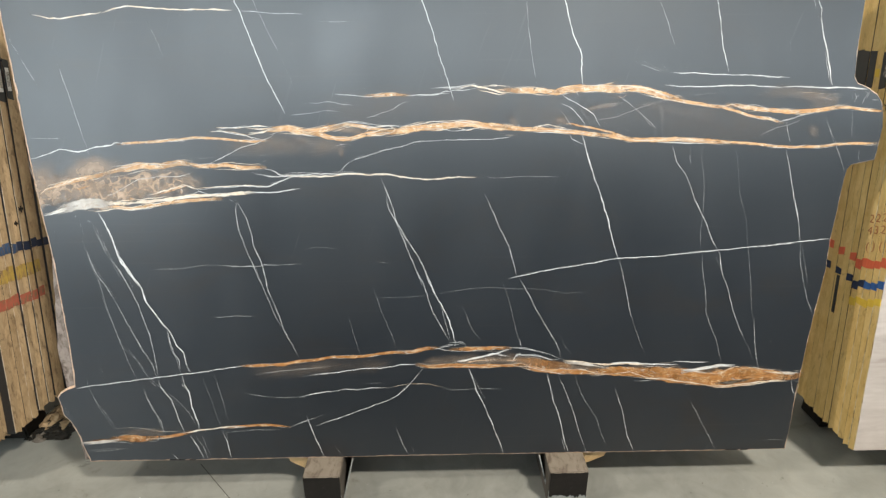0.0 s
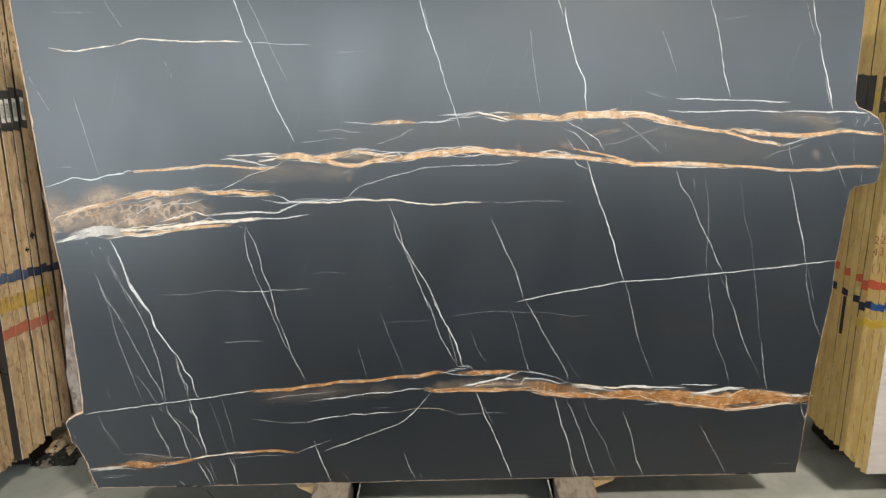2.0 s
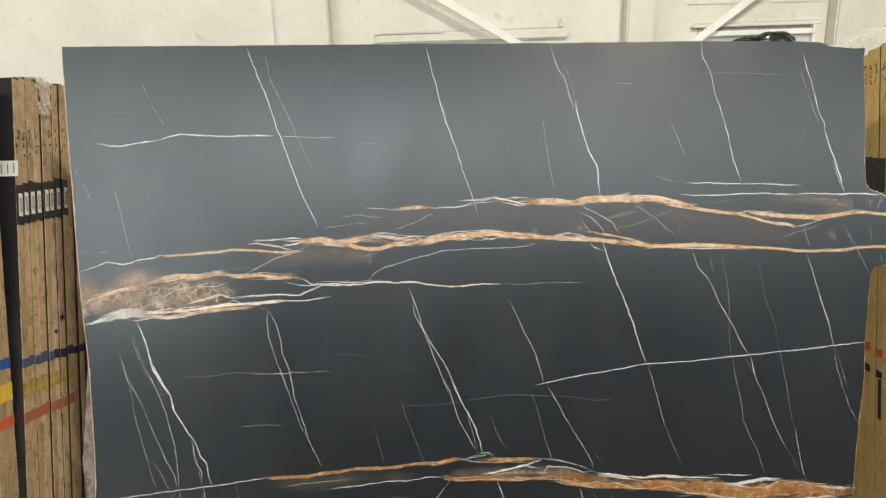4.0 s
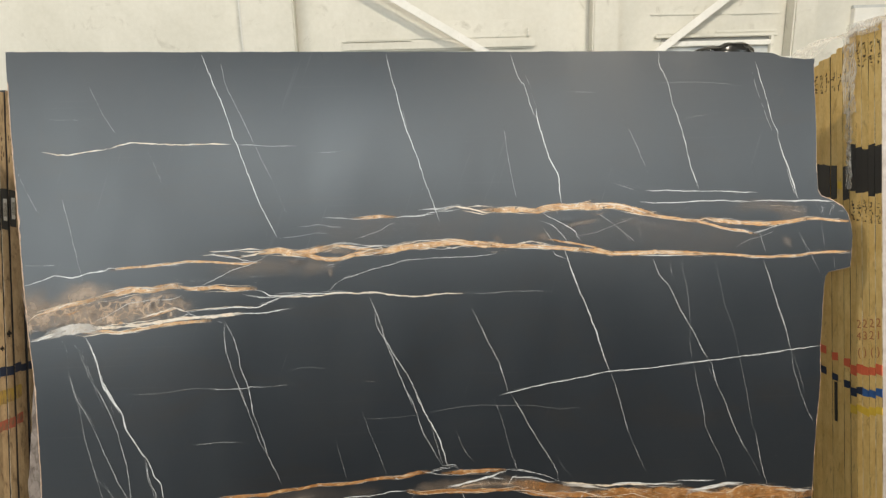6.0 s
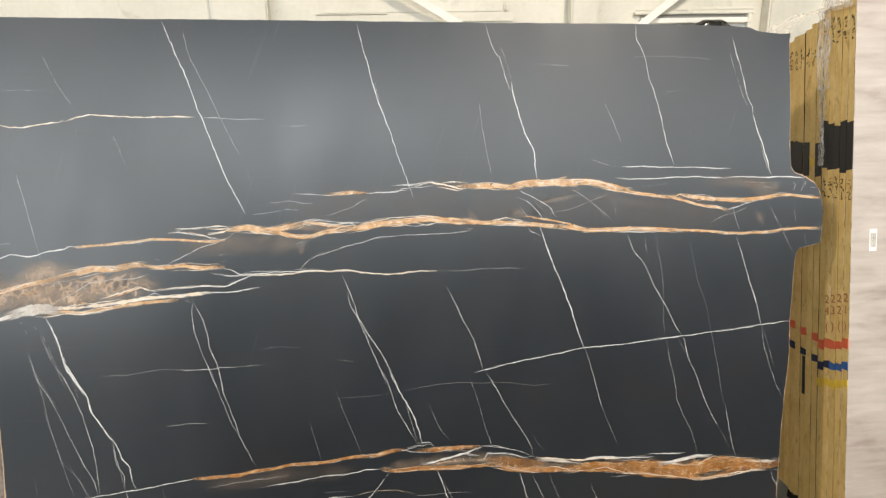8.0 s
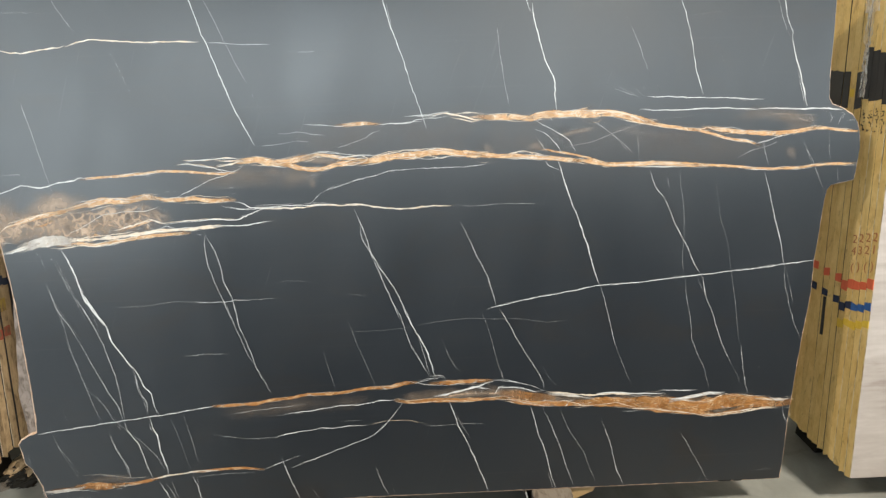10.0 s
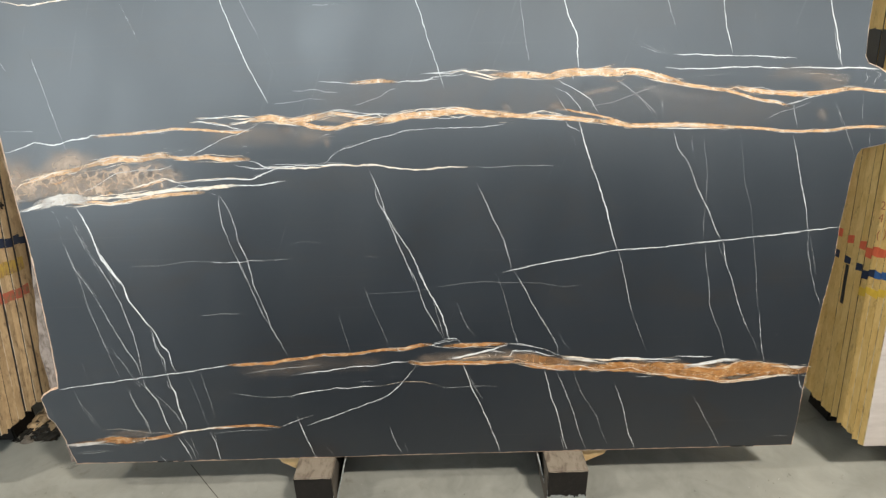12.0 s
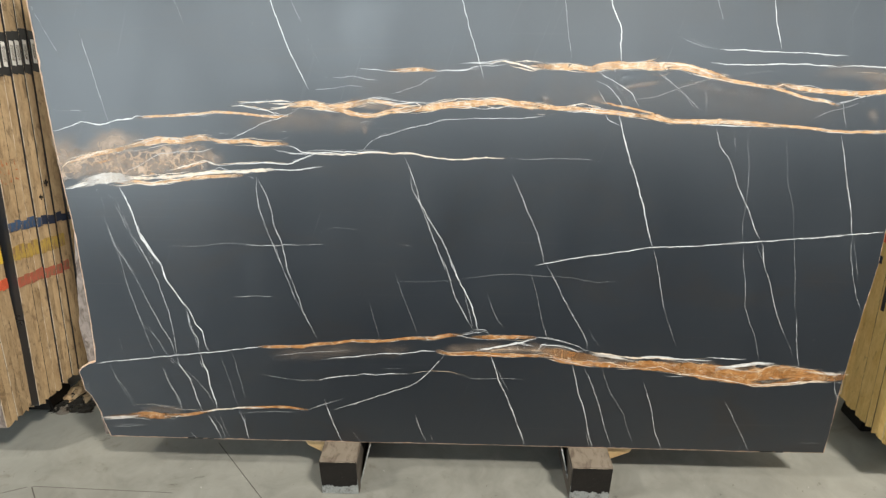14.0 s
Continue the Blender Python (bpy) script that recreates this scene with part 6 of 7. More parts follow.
thread(WHITE, 2, 0.35, (0.776, 1.348), (0.784, 1.288), (0.786, 1.233))
thread(WHITE, 2, 0.30, (0.856, 1.295), (0.870, 1.226))
thread(CREAM, 2, 0.40, (0.681, 1.327), (0.758, 1.341), (0.834, 1.362))
thread(WHITE, 2, 0.35, (1.354, 1.283), (1.393, 1.206), (1.432, 1.143))
thread(WHITE, 2, 0.35, (0.458, 1.369), (0.498, 1.318), (0.545, 1.263))
thread(OCHRE, 14, 0.9, (1.143, 0.341), (1.198, 0.345), (1.267, 0.337), (1.323, 0.329), (1.378, 0.323))
thread(WHITE, 2.2, 0.45, (-1.261, 0.870), (-1.246, 0.811), (-1.234, 0.756), (-1.215, 0.709))
thread(WHITE, 2.0, 0.40, (-1.245, 0.807), (-1.219, 0.748), (-1.194, 0.700), (-1.169, 0.646))
thread(WHITE, 2.0, 0.35, (-1.228, 0.690), (-1.215, 0.614), (-1.196, 0.548), (-1.180, 0.491))
thread(WHITE, 2.0, 0.40, (-1.177, 0.480), (-1.131, 0.423), (-1.105, 0.365), (-1.053, 0.305), (-1.023, 0.265), (-0.978, 0.216))
thread(WHITE, 2.0, 0.45, (-1.224, 0.951), (-1.208, 0.898), (-1.189, 0.840), (-1.170, 0.806))
thread(WHITE, 2.0, 0.40, (-1.203, 0.930), (-1.189, 0.869), (-1.169, 0.814), (-1.147, 0.772))
thread(WHITE, 2.2, 0.50, (-1.170, 0.810), (-1.145, 0.759), (-1.120, 0.704), (-1.102, 0.656))
thread(WHITE, 1.8, 0.35, (-1.138, 0.806), (-1.120, 0.759), (-1.106, 0.721))
thread(WHITE, 2.0, 0.40, (-1.187, 0.930), (-1.165, 0.893), (-1.152, 0.847))
thread(WHITE, 1.8, 0.30, (-1.322, 0.317), (-1.312, 0.261), (-1.286, 0.203), (-1.257, 0.139))
thread(WHITE, 2.0, 0.50, (-1.120, 0.314), (-1.107, 0.252), (-1.084, 0.194), (-1.070, 0.136), (-1.060, 0.111))
thread(WHITE, 1.8, 0.28, (-1.430, 0.244), (-1.422, 0.191), (-1.413, 0.138))
thread(WHITE, 1.8, 0.25, (-1.276, 0.437), (-1.264, 0.349))
thread(WHITE, 2.4, 0.60, (-1.010, 0.553), (-1.001, 0.477), (-0.986, 0.427), (-0.977, 0.367))
thread(CREAM, 2.2, 0.60, (-1.269, 0.142), (-1.182, 0.148), (-1.118, 0.137), (-1.054, 0.126), (-0.988, 0.129))
thread(WHITE, 5, 0.9, (0.926, 0.346), (0.983, 0.350), (1.025, 0.361), (1.080, 0.365), (1.134, 0.368))
thread(WHITE, 2.4, 0.8, (0.896, 0.387), (0.958, 0.381), (1.023, 0.382))
thread(CREAM, 3, 0.9, (1.040, 0.325), (1.077, 0.330), (1.110, 0.348), (1.144, 0.359), (1.192, 0.346))
thread(WHITE, 4, 0.9, (1.304, 0.344), (1.328, 0.332), (1.360, 0.324))
thread(CREAM, 3, 0.9, (1.061, 0.270), (1.111, 0.277), (1.166, 0.280), (1.221, 0.287), (1.280, 0.295), (1.353, 0.294))
thread(GREY, 9, 0.9, (1.076, 0.296), (1.107, 0.296), (1.138, 0.300))
thread(GREY, 9, 0.9, (1.147, 0.297), (1.175, 0.302), (1.203, 0.308))
thread(WHITE, 2.4, 0.7, (1.359, 0.315), (1.368, 0.267), (1.384, 0.228))
thread(CREAM, 2.4, 0.7, (1.372, 0.296), (1.393, 0.290), (1.390, 0.247), (1.385, 0.223))
thread(CREAM, 2.0, 0.8, (1.240, 0.291), (1.255, 0.317))
thread(CREAM, 2.2, 0.7, (0.930, 0.332), (0.969, 0.308), (1.009, 0.309))


# chips of the lower edge, laid on as thin dark strips
for x, z, w, h in ((1.16, 0.004, 0.05, 0.004), (1.21, 0.003, 0.03, 0.003), (-1.03, 0.004, 0.06, 0.004), (-0.97, 0.003, 0.025, 0.003)):
    ob = part("chip", block(x - w / 2, x + w / 2, -0.0016, 0.002, z - h / 2, z + h / 2, 0.0008), SOOT, slab, "thin dark strip on the chipped lower edge")

# ---- timber bearers under the slab ----


def bearer(x0, x1, wedge):
    ob = thing("timber_bearer", pose((x0 + x1) / 2, -0.095, 0), "weathered timber bearer with black painted end, carrying the slab", "bearer", "bearers under the slab")
    w = (x1 - x0) / 2
    bm = block(-w, w, 0.0, 0.75, 0.001, BLOCK_TOP - 0.0065, 0.004)
    for v in bm.verts:
        v.co += Vector((noise.noise(v.co * 31) * 0.0025, 0, 0))
    part("beam", bm, TIMBER, ob)
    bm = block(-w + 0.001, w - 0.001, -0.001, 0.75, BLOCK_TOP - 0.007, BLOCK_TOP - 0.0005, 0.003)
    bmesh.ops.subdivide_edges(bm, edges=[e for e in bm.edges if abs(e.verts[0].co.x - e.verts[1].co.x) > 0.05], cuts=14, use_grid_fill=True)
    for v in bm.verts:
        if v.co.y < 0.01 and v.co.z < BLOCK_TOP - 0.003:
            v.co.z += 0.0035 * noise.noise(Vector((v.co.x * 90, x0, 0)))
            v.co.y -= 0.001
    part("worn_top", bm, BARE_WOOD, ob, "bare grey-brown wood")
    # ragged lower rim of the black paint
    rng = random.Random(int(x0 * 100))
    verts, faces = [], []
    steps = 28
    for i in range(steps + 1):
        x = -w + 0.003 + (2 * w - 0.006) * i / steps
        low = 0.044 + rng.uniform(-0.006, 0.006) + 0.010 * noise.noise(Vector((x * 40, x0, 0)))
        for y in (-0.0022, 0.004):
            verts += [(x, y, low), (x, y, BLOCK_TOP - 0.005)]
    for i in range(steps):
        a = 4 * i
        faces += [(a, a + 4, a + 5, a + 1), (a + 1, a + 5, a + 7, a + 3), (a, a + 2, a + 6, a + 4)]
    faces += [(0, 1, 3, 2), (4 * steps, 4 * steps + 2, 4 * steps + 3, 4 * steps + 1)]
    paint = new("paint_patch", mesh_of("paint_patch", verts, faces, SOOT))
    paint.parent = ob
    tagged(paint, "black paint with a ragged lower rim")
    part("paint_base", block(-w + 0.002, w - 0.002, -0.0012, 0.004, 0.002, 0.07, 0.0004), BLUE_GREY, ob, "flaking grey-blue paint at the foot")
    # a small pine wedge nailed to its flank
    bm = bmesh.new()
    s = -1 if wedge < 0 else 1
    ring = [bm.verts.new((s * (w + dx), y, z)) for y in (0.115, 0.36) for dx, z in ((-0.004, BLOCK_TOP - 0.002), (abs(wedge), BLOCK_TOP - 0.002), (abs(wedge) - 0.012, BLOCK_TOP - 0.035), (-0.004, BLOCK_TOP - 0.085))]
    for f in ((0, 1, 2, 3), (7, 6, 5, 4), (0, 4, 5, 1), (1, 5, 6, 2), (2, 6, 7, 3), (3, 7, 4, 0)):
        bm.faces.new([ring[k] for k in f])
    bmesh.ops.recalc_face_normals(bm, faces=bm.faces)
    part("wedge", bm, NEW_WOOD, ob, "raw pine wedge")
    return ob


bearer(-0.523, -0.380, -0.085)
bearer(0.417, 0.567, 0.105)
for x, foot, kink in ((-0.346, -0.386, 1), (0.391, 0.429, -1)):
    ob = thing("board", pose(0, 0, 0), "thin pale-edged board leaning against a bearer", "board", "boards beside bearers")
    for name, mat, y0, y1 in (("panel", TIMBER, 0.004, 0.55), ("edge_strip", BLUE_GREY, 0.0, 0.004)):
        bm = bmesh.new()
        ring = []
        for y in (y0, y1):
            for px, py, pz in ((x, -0.007, 0.160), (x + 0.005, -0.007, 0.160), (foot + 0.005, -0.066, 0.001), (foot, -0.066, 0.001)):
                ring.append(bm.verts.new((px, py + y, pz)))
        for f in ((0, 1, 2, 3), (7, 6, 5, 4), (0, 4, 5, 1), (1, 5, 6, 2), (2, 6, 7, 3), (3, 7, 4, 0)):
            bm.faces.new([ring[k] for k in f])
        bmesh.ops.recalc_face_normals(bm, faces=bm.faces)
        part(name, bm, mat, ob)
# ---- stacks of slabs on both sides ----
def stacked(x_end, side, y, thick, height, lean, edge, face, marks, label, group, seed, length=2.6, arris=False):
    """One slab of a stack, seen on its narrow end. side +1: it runs off to +x. marks: material, z0, z1, from, to, name, label."""
    ob = thing("stone_slab", pose(x_end, y, BLOCK_TOP + 0.002, -lean), label, "stone slab", group)
    steps = 60
    depth = thick / math.cos(radians(lean)) - 0.0002
    verts, faces, index = [], [], []
    rows = []
    for i in range(steps + 1):
        z = height * i / steps
        q = Vector((seed * 3.7, z * 6, 0))
        out = 0.0010 * noise.noise(q) + 0.0008 * noise.noise(q * 5) + (0.016 * abs(noise.noise(Vector((seed, 3, 1)))) if i == 0 else 0)
        row = []
        for k, dy in enumerate((0.0, 0.0034, depth * 0.5, depth - 0.0015, depth)):
            bulge = (0.0006 if k in (0, 4) else 0.0002) + 0.0006 * noise.noise(Vector((seed, z * 30, k)))
            zz = z
            if i == 0:
                zz += 0.022 * noise.noise(Vector((seed * 2.1, k * 0.9, 7)))
            if i == steps:
                zz += 0.006 * noise.noise(Vector((seed * 1.3, k * 0.9, 3)))
            row.append(len(verts))
            verts.append((side * (bulge + out), dy, zz))
        rows.append(row)
    for a, b in zip(rows, rows[1:]):
        for k in range(4):
            f = (a[k], a[k + 1], b[k + 1], b[k])
            faces.append(f if side < 0 else f[::-1])
            index.append(2 if k == 0 else 1)
    far = len(verts)
    verts += [(side * length, 0, 0), (side * length, depth, 0), (side * length, 0, height), (side * length, depth, height)]
    fronts = [r[0] for r in rows]
    backs = [r[4] for r in rows]
    faces += [tuple(fronts + [far + 2, far]), tuple(backs[::-1] + [far + 1, far + 3]), tuple(rows[0] + [far + 1, far]), tuple(rows[-1][::-1] + [far + 2, far + 3]), (far, far + 1, far + 3, far + 2)]
    index += [0, 0, 1, 1, 1]
    body = new("body", mesh_of("body", verts, faces, [face, edge, (HIGHLIGHT_R if edge is EDGE_R else HIGHLIGHT_L) if arris else edge], index))
    bm = bmesh.new()
    bm.from_mesh(body.data)
    bmesh.ops.recalc_face_normals(bm, faces=bm.faces)
    bm.to_mesh(body.data)
    bm.free()
    body.parent = ob
    for mat, z0, z1, a, b, name, text in marks:
        out = -side * 0.0020
        x0, x1 = sorted((out, side * 0.012))
        bm = block(x0, x1, depth * a + 0.001, depth * b - 0.0003, z0, z1)
        if name == "tar_spot":
            bmesh.ops.bevel(bm, geom=[e for e in bm.edges if abs(e.verts[0].co.x - e.verts[1].co.x) > 0.001], offset=0.0085, segments=4, affect="EDGES")
        rng = random.Random(seed + z0)
        for v in bm.verts:
            v.co.z += rng.uniform(-0.004, 0.004)
        part(name, bm, mat, ob, text)
    return ob


def scrawl(rng, mat, z0, z1, count, name, text):
    """Short unreadable strokes, one above the other."""
    step = (z1 - z0) / count
    out = []
    for i in range(count):
        for k in range(rng.choice((1, 2, 2))):
            a, z = rng.uniform(0.15, 0.6), z0 + step * (i + rng.uniform(0, 0.5))
            long = rng.random() < 0.5
            out.append((mat, z, z + step * (0.16 if long else rng.uniform(0.4, 0.75)), a, a + (rng.uniform(0.2, 0.35) if long else rng.uniform(0.05, 0.09)), name, text))
    return out


YELLOW_SLABS = []


def right_stack():
    rng = random.Random(5)
    for i in range(5):
        t = 0.0287
        drop = 0.013 * i
        red = 0.745 - 0.012 * i + rng.uniform(-0.006, 0.006)
        marks = [
            (RED, red, red + 0.032, 0.0, 1.0, "red_mark", "smeared red marker stripe"),
            (BLUE if i < 3 else NAVY, red - 0.082, red - 0.054, 0.0, 1.0, "blue_mark", "blue marker stripe"),
            (YELLOW, red - 0.150, red - 0.122, 0.0, 1.0, "yellow_mark", "yellow marker stripe"),
            (FILM, 1.395 + rng.uniform(-0.01, 0.01), 1.562 + rng.uniform(-0.015, 0.015), 0.0, 1.0, "tape", "glossy black tape"),
        ]
        marks += scrawl(rng, INK, 1.29, 1.37, 6, "ink_stroke", "black handwriting strokes")
        marks += scrawl(rng, INK, 1.86, 1.95, 6, "ink_stroke", "black handwriting strokes")
        slab_end = stacked(1.640 + 0.001 * rng.uniform(-1, 1), 1, -0.015 + 0.0297 * i, t, 2.005 - 0.004 * i + rng.uniform(-0.008, 0.004), 9.6, EDGE_R, BANDED if i == 0 else PLAIN_DARK, marks,
                "banded grey marble slab with a yellow-tan sawn end" if i == 0 else "marble slab with a yellow-tan sawn end", "slabs of the yellow stack", 20 + i, arris=i in (0, 1, 3))
        YELLOW_SLABS.append(slab_end)
    for i in range(6):
        red = 0.715 + rng.uniform(-0.006, 0.006)
        marks = []
        if i in (0, 2, 4, 5):
            marks += [(RED, red, red + 0.03, 0.0, 1.0, "red_mark", "smeared red marker stripe"), (NAVY, red - 0.085, red - 0.055, 0.0, 1.0, "blue_mark", "dark blue marker stripe")]
        if i == 2:
            marks.append((FILM, 0.46, 0.62, 0.1, 0.6, "tape", "upright strip of black tape"))
        if i != 1:
            marks.append((FILM, 1.36, 1.49, 0.0, 1.0, "tape", "glossy black tape"))
        else:
            marks.append((YELLOW, 1.40, 1.43, 0.2, 0.8, "yellow_mark", "yellow marker dab"))
        marks += scrawl(rng, INK, 1.78, 1.86, 5, "ink_stroke", "black handwriting strokes")
        stacked(1.643 + 0.001 * rng.uniform(-1, 1), 1, 0.1395 + 0.0306 * i, 0.0302, 1.955 - 0.012 * i + rng.uniform(-0.008, 0.008), 9.6 + (0.15 if i > 2 else 0), EDGE_R, PLAIN_DARK, marks,
                "marble slab with a yellow-tan sawn end, shaded", "slabs of the yellow stack", 40 + i)
    # extra slabs added deep in the stack to keep light out of the gap
    for i in range(12):
        stacked(1.650 + 0.004 * rng.uniform(-1, 1), 1, 0.325 + 0.0306 * i, 0.0302, 1.86 - 0.006 * i + rng.uniform(-0.01, 0.01), 9.75, EDGE_R, PLAIN_DARK, [],
                "marble slab with a tan sawn end, deep in the stack", "slabs of the yellow stack", 140 + i)


LEFT_STEP = (0.0, -0.001, 0.001, 0.0, 0.006, 0.005, 0.006, 0.012)
LEFT_GAP = (0.0002, 0.0003, 0.0002, 0.0030, 0.0002, 0.0045, 0.0020, 0.0010)
LEFT_THICK = (0.034, 0.028, 0.033, 0.037, 0.027, 0.031, 0.036, 0.032)


def left_stack():
    rng = random.Random(9)
    y = 0.165
    for i in range(8):
        x = -1.775 + LEFT_STEP[i]
        t = LEFT_THICK[i]
        blue = 0.745 - 0.006 * i + rng.uniform(-0.004, 0.004)
        marks = [
            (MUTED_BLUE if i < 5 else NAVY, blue, blue + 0.038, 0.0, 1.0, "blue_mark", "blue marker stripe"),
            (MUTED_YELLOW, blue - 0.115, blue - 0.058, 0.0, 0.9, "yellow_mark", "muted yellow marker stripe"),
            (MUTED_RED, blue - 0.225, blue - 0.180, 0.0, 1.0, "red_mark", "red marker stripe"),
            (FILM, 1.325 + rng.uniform(-0.004, 0.004), 1.488 + rng.uniform(-0.006, 0.006), 0.0, 1.0, "tape", "black tape band"),
        ]
        if i in (0, 1, 2):
            marks += scrawl(rng, RED_INK, 0.93, 1.02, 3, "red_stroke", "faded red handwriting strokes")
        if i in (5, 6):
            spot = 0.868 - 0.05 * (6 - i)
            marks += [(SOOT, spot, spot + 0.026, 0.20, 0.85, "tar_spot", "black tar spot")]
        stacked(x, -1, y, t, 1.915 + rng.uniform(-0.012, 0.008), 11.5, EDGE_L, PLAIN_DARK, marks + scrawl(rng, INK, 1.60, 1.72, 4, "ink_stroke", "black handwriting strokes"),
                "dark marble slab with a brown sawn end and a paper label", "slabs of the brown stack", 60 + i, arris=i in (0, 3, 4, 6))
        y += t / math.cos(radians(11.5)) + LEFT_GAP[i]
    # the later of these are added so the lit floor behind stays covered
    for i in range(14):
        t = 0.030 + rng.uniform(-0.004, 0.004)
        stacked(-1.765 + 0.010 * min(i, 5), -1, y, t, 1.885 - 0.006 * i + rng.uniform(-0.03, 0.01), 11.5, EDGE_L, PLAIN_DARK, [(NAVY, 0.69, 0.725, 0.0, 1.0, "blue_mark", "dark blue marker stripe")] if i < 3 else [],
                "dark marble slab with a brown sawn end, deep in the stack", "slabs of the brown stack", 100 + i)
        y += t / math.cos(radians(11.5)) + 0.0004
    for i in range(5):
        blue = 0.775 - 0.004 * i
        marks = [
            (BLUE, blue, blue + 0.04, 0.0, 1.0, "blue_mark", "blue marker stripe"),
            (YELLOW, blue - 0.13, blue - 0.06, 0.0, 1.0, "yellow_mark", "yellow marker stripe"),
            (RED, blue - 0.235, blue - 0.195, 0.0, 1.0, "red_mark", "red marker stripe"),
        ] + scrawl(rng, RED_INK, 0.95, 1.06, 3, "red_stroke", "red handwriting strokes")
        stacked(-1.812 + 0.0006 * i, -1, 0.032 + 0.0290 * i, 0.0285, 1.93 + rng.uniform(-0.01, 0.01), 9.2, EDGE_L, PALE if i == 0 else PLAIN_DARK, marks,
                "marble slab with a brown sawn end and colour stripes", "slabs of the front brown stack", 80 + i, arris=i in (0, 2))


right_stack()
left_stack()


def numeral(parent, m, text, size):
    """A hand-painted red figure on a slab end."""
    data = bpy.data.curves.new("figure", "FONT")
    data.body, data.size, data.align_x, data.extrude = text, size, "CENTER", 0.0003
    data.materials.append(RED_INK)
    written = new("figure", data)
    mesh = bpy.data.meshes.new_from_object(written.evaluated_get(bpy.context.evaluated_depsgraph_get()))
    bpy.data.objects.remove(written)
    ob = new("painted_figure", mesh)
    ob.parent = parent
    ob.matrix_local = m
    return tagged(ob, "thin red hand-painted figure")


for i, low in enumerate("1234"):
    for text, z in (("2", 0.920 - 0.012 * i), (low, 0.875 - 0.012 * i), ("(" if i % 2 else ")", 0.815 - 0.012 * i)):
        numeral(YELLOW_SLABS[i], pose(-0.0026, 0.0145, z, 90, 0, -90), text, 0.044)


def paper_label(name, m, w, h, text, bars, category="label"):
    """A paper label with printed bars, lying in its own x-z plane."""
    ob = thing(name, m, text, category)
    part("paper", block(-w / 2, w / 2, -0.0008, 0.0, -h / 2, h / 2), PAPER, ob)
    rng = random.Random(len(text))
    for i in range(bars):
        x = -w * 0.3 + w * 0.6 * i / max(1, bars - 1)
        part("printed_bar", block(x - w * rng.uniform(0.01, 0.03), x + w * rng.uniform(0.01, 0.03), -0.0016, -0.0004, -h * 0.32, h * 0.32), INK, ob)
    return ob


# labels on the tape of the brown stack, on its face, and on the banded slab
for i in range(8):
    up = pose(-1.775 + LEFT_STEP[i], 0.165 + sum(LEFT_THICK[:i]) / math.cos(radians(11.5)) + sum(LEFT_GAP[:i]), BLOCK_TOP + 0.002, -11.5)
    paper_label("barcode_label", up @ pose(0.0032, LEFT_THICK[i] * 0.5, 1.405, 0, 0, 90), 0.019, 0.092, "white barcode label on the black tape of a slab end", 4)
paper_label("sheet_label", pose(-1.775, 0.165, BLOCK_TOP + 0.002, -11.5) @ pose(-0.030, -0.0005, 1.55), 0.085, 0.062, "white printed label on the dark slab face", 3)
paper_label("sheet_label", pose(1.640, -0.015, BLOCK_TOP + 0.002, -9.6) @ pose(0.083, -0.0005, 1.145), 0.028, 0.080, "white label with a printed code on the banded slab", 5)


def plastic(points, width, label, out=-1, group="film on the yellow stack"):
    """A creased strip of clear film hanging from the slab tops."""
    rows = []
    line = [Vector(p) for p in points]
    verts, faces = [], []
    cols = 9
    steps = 40
    for i in range(steps + 1):
        f = i / steps * (len(line) - 1)
        k = min(int(f), len(line) - 2)
        p = line[k].lerp(line[k + 1], f - k)
        row = []
        for j in range(cols):
            s = j / (cols - 1) - 0.5
            q = Vector((s * 6, f * 3.1, p.y * 4))
            row.append(len(verts))
            verts.append((p.x + out * 0.012 * abs(noise.noise(q * 1.7)), p.y + s * width * (1 + 0.4 * noise.noise(Vector((f * 2, 1, 1)))) + 0.010 * noise.noise(q), p.z + 0.008 * noise.noise(q + Vector((5, 0, 0)))))
        rows.append(row)
    for a, b in zip(rows, rows[1:]):
        for j in range(cols - 1):
            faces.append((a[j], a[j + 1], b[j + 1], b[j]))
    ob = new("plastic_film", mesh_of("plastic_film", verts, faces, CLEAR, smooth=True))
    return tagged(ob, label, "plastic film", group)


plastic(((1.76, 0.455, 2.150), (1.66, 0.452, 2.148), (1.630, 0.447, 2.12), (1.628, 0.425, 2.00), (1.628, 0.405, 1.88), (1.628, 0.395, 1.83)), 0.062, "torn clear film hanging over the slab ends")
plastic(((1.628, 0.400, 1.84), (1.629, 0.380, 1.70), (1.629, 0.355, 1.55)), 0.026, "narrow tail of torn clear film on the slab ends")
plastic(((2.05, 0.56, 2.11), (1.80, 0.56, 2.150), (1.66, 0.57, 2.135), (1.600, 0.60, 2.105), (1.560, 0.62, 2.045), (1.555, 0.63, 2.00)), 0.17, "crumpled clear film bunched on the slab tops")
plastic(((1.90, 0.40, 2.150), (1.70, 0.395, 2.168), (1.634, 0.39, 2.160), (1.630, 0.385, 2.11)), 0.15, "clear film folded over the slab tops")

plastic(((-1.85, 0.71, 2.052), (-1.775, 0.70, 2.055), (-1.758, 0.685, 2.01), (-1.757, 0.672, 1.95), (-1.757, 0.66, 1.90)), 0.07, "torn clear film hanging over the brown slab ends", 1, "film on the brown stack")

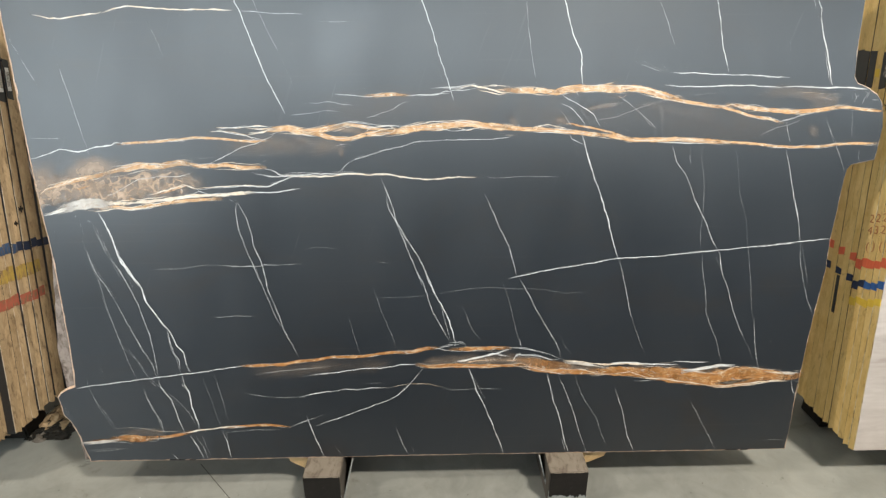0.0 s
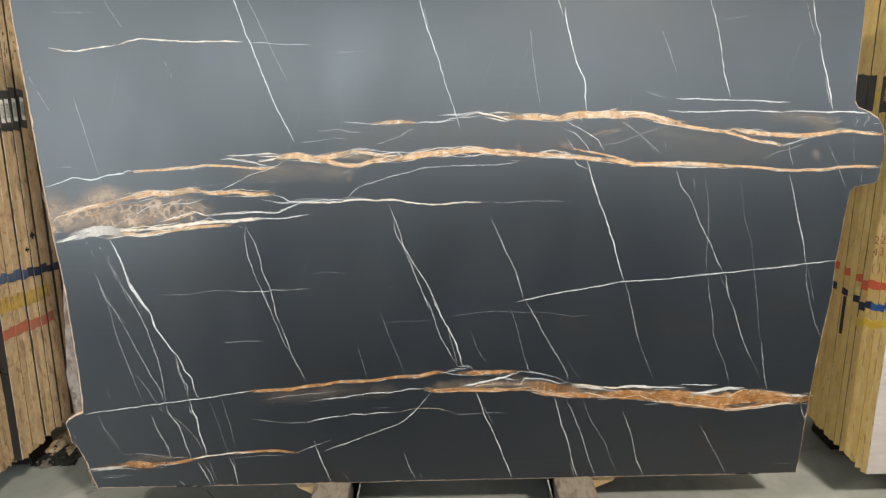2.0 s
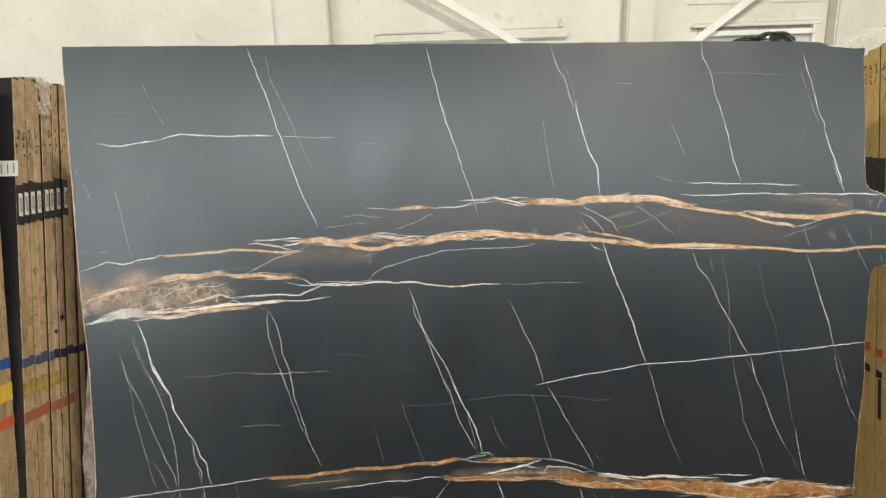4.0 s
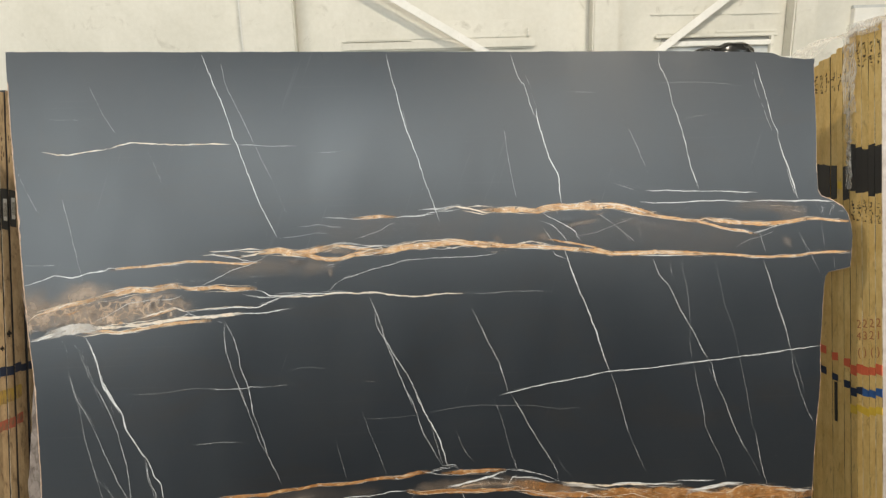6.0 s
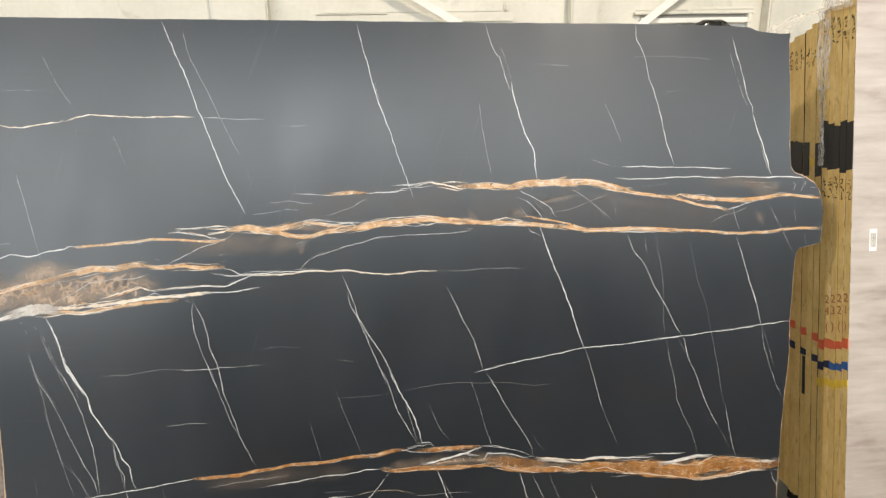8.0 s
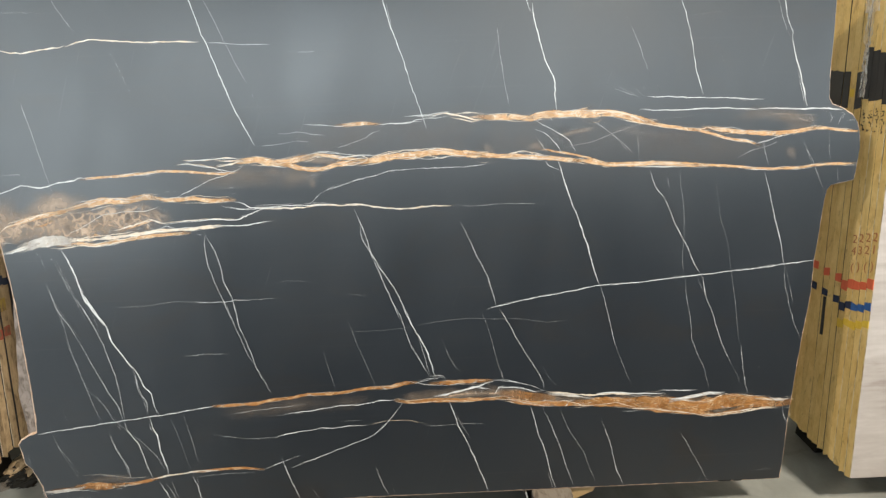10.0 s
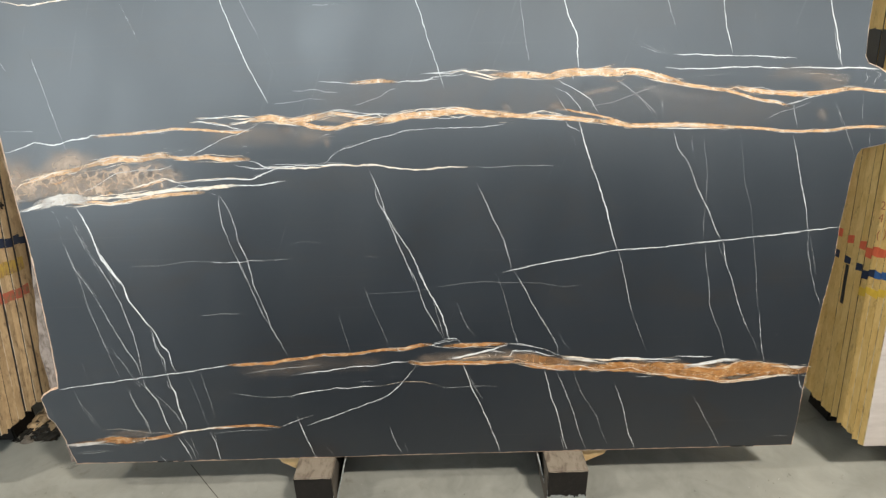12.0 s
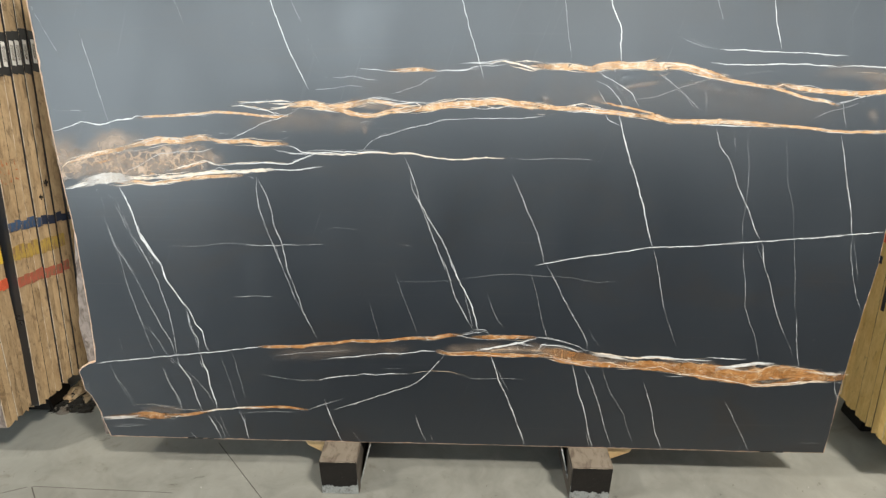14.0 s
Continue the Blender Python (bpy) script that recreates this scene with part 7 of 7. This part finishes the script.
# bearers under the side stacks
for x, y0, y1 in ((2.15, -0.02, 0.29), (3.4, -0.02, 0.29), (-2.25, 0.03, 0.31), (-3.5, 0.03, 0.31)):
    ob = thing("timber_bearer", pose(x, y0, 0), "dark timber bearer under a stack of slabs", "bearer", "bearers under the side stacks")
    part("beam", block(-0.075, 0.075, 0, y1 - y0, 0.001, BLOCK_TOP, 0.005), TIMBER, ob)


def rubble(x, y, n, seed):
    """Torn scraps under the ends of the brown stack."""
    rng = random.Random(seed)
    verts, faces = [], []
    for k in range(n):
        c = Vector((x + rng.uniform(-0.10, 0.06), y + rng.uniform(-0.10, 0.12), 0))
        a = len(verts)
        for j in range(7):
            ang = j * math.tau / 7
            r = rng.uniform(0.008, 0.030)
            verts.append((c.x + r * math.cos(ang), c.y + r * math.sin(ang), 0.001))
        verts.append((c.x, c.y, rng.uniform(0.008, 0.022)))
        for j in range(7):
            faces.append((a + j, a + (j + 1) % 7, a + 7))
        faces.append(tuple(a + j for j in reversed(range(7))))
    ob = new("stone_scraps", mesh_of("stone_scraps", verts, faces, TIMBER))
    return tagged(ob, "small dusty stone scraps on the floor", "scraps", kind="stuff")


rubble(-1.84, 0.40, 18, 3)


def crumpled(name, x0, x1, y0, y1, high, mat, label, seed):
    """A crumpled sheet on the floor: uneven folds that sink to the ground at its ragged rim."""
    nx, ny = 34, 26
    verts, faces = [], []
    for i in range(nx + 1):
        for k in range(ny + 1):
            u, v = i / nx, k / ny
            rim = min(u, 1 - u, v, 1 - v) * 4
            q = Vector((u * 5 + seed, v * 5, seed))
            lift = max(0.0, 0.45 + 0.9 * noise.noise(q) + 0.45 * abs(noise.noise(q * 3.1)))
            jag = 0.030 * noise.noise(Vector((u * 14, v * 14, seed + 3)))
            verts.append((x0 + (x1 - x0) * u + jag, y0 + (y1 - y0) * v + 0.8 * jag, 0.0015 + high * min(1.0, rim) * lift))
    for i in range(nx):
        for k in range(ny):
            a = i * (ny + 1) + k
            faces.append((a, a + ny + 1, a + ny + 2, a + 1))
    return tagged(new(name, mesh_of(name, verts, faces, mat)), label, "torn sheet")


# the black sheet stands in for the deep shade under the brown slab ends
crumpled("torn_sheet", -1.90, -1.70, 0.31, 0.56, 0.030, BAG, "crumpled black sheet standing in for shade on the floor", 2.0)
crumpled("torn_board", -1.89, -1.74, 0.38, 0.56, 0.055, EDGE_L, "torn brown packing scraps heaped on the floor", 7.0)

# long sleepers, added in black to close off light and deepen shade under the stacks
for x0, x1, y in ((-1.3, 1.3, 0.66), (1.76, 4.2, 0.30), (-4.3, -1.88, 0.32)):
    ob = thing("sleeper", pose(x0, y, 0), "black sleeper added on the floor under a stack to deepen the shade", "sleeper", "sleepers")
    part("beam", block(0, x1 - x0, 0, 0.14, 0.001, 0.16, 0.006), SOOT, ob)


def grit(name, count, mat, low, high, label, seed):
    """Fine crumbs strewn on the floor before the stack."""
    rng = random.Random(seed)
    verts, faces = [], []
    for k in range(count):
        x, y, s = rng.uniform(-1.9, 1.7), rng.uniform(-0.42, 0.03) - 0.05 * rng.random(), rng.uniform(low, high)
        a = len(verts)
        for j in range(5):
            ang, rad = j * math.tau / 5 + rng.uniform(-0.3, 0.3), s * rng.uniform(0.5, 1.2)
            verts.append((x + rad * math.cos(ang) * rng.uniform(0.7, 1.8), y + rad * math.sin(ang), 0.0005))
        verts.append((x, y, 0.0006 + s * 0.6))
        faces += [(a + j, a + (j + 1) % 5, a + 5) for j in range(5)]
    return tagged(new(name, mesh_of(name, verts, faces, mat)), label, "grit", kind="stuff")


grit("grit", 130, TIMBER, 0.0007, 0.0026, "fine dark crumbs strewn on the concrete floor", 4)
grit("stone_crumb", 34, PAPER, 0.0006, 0.0022, "small white stone crumbs on the concrete floor", 8)
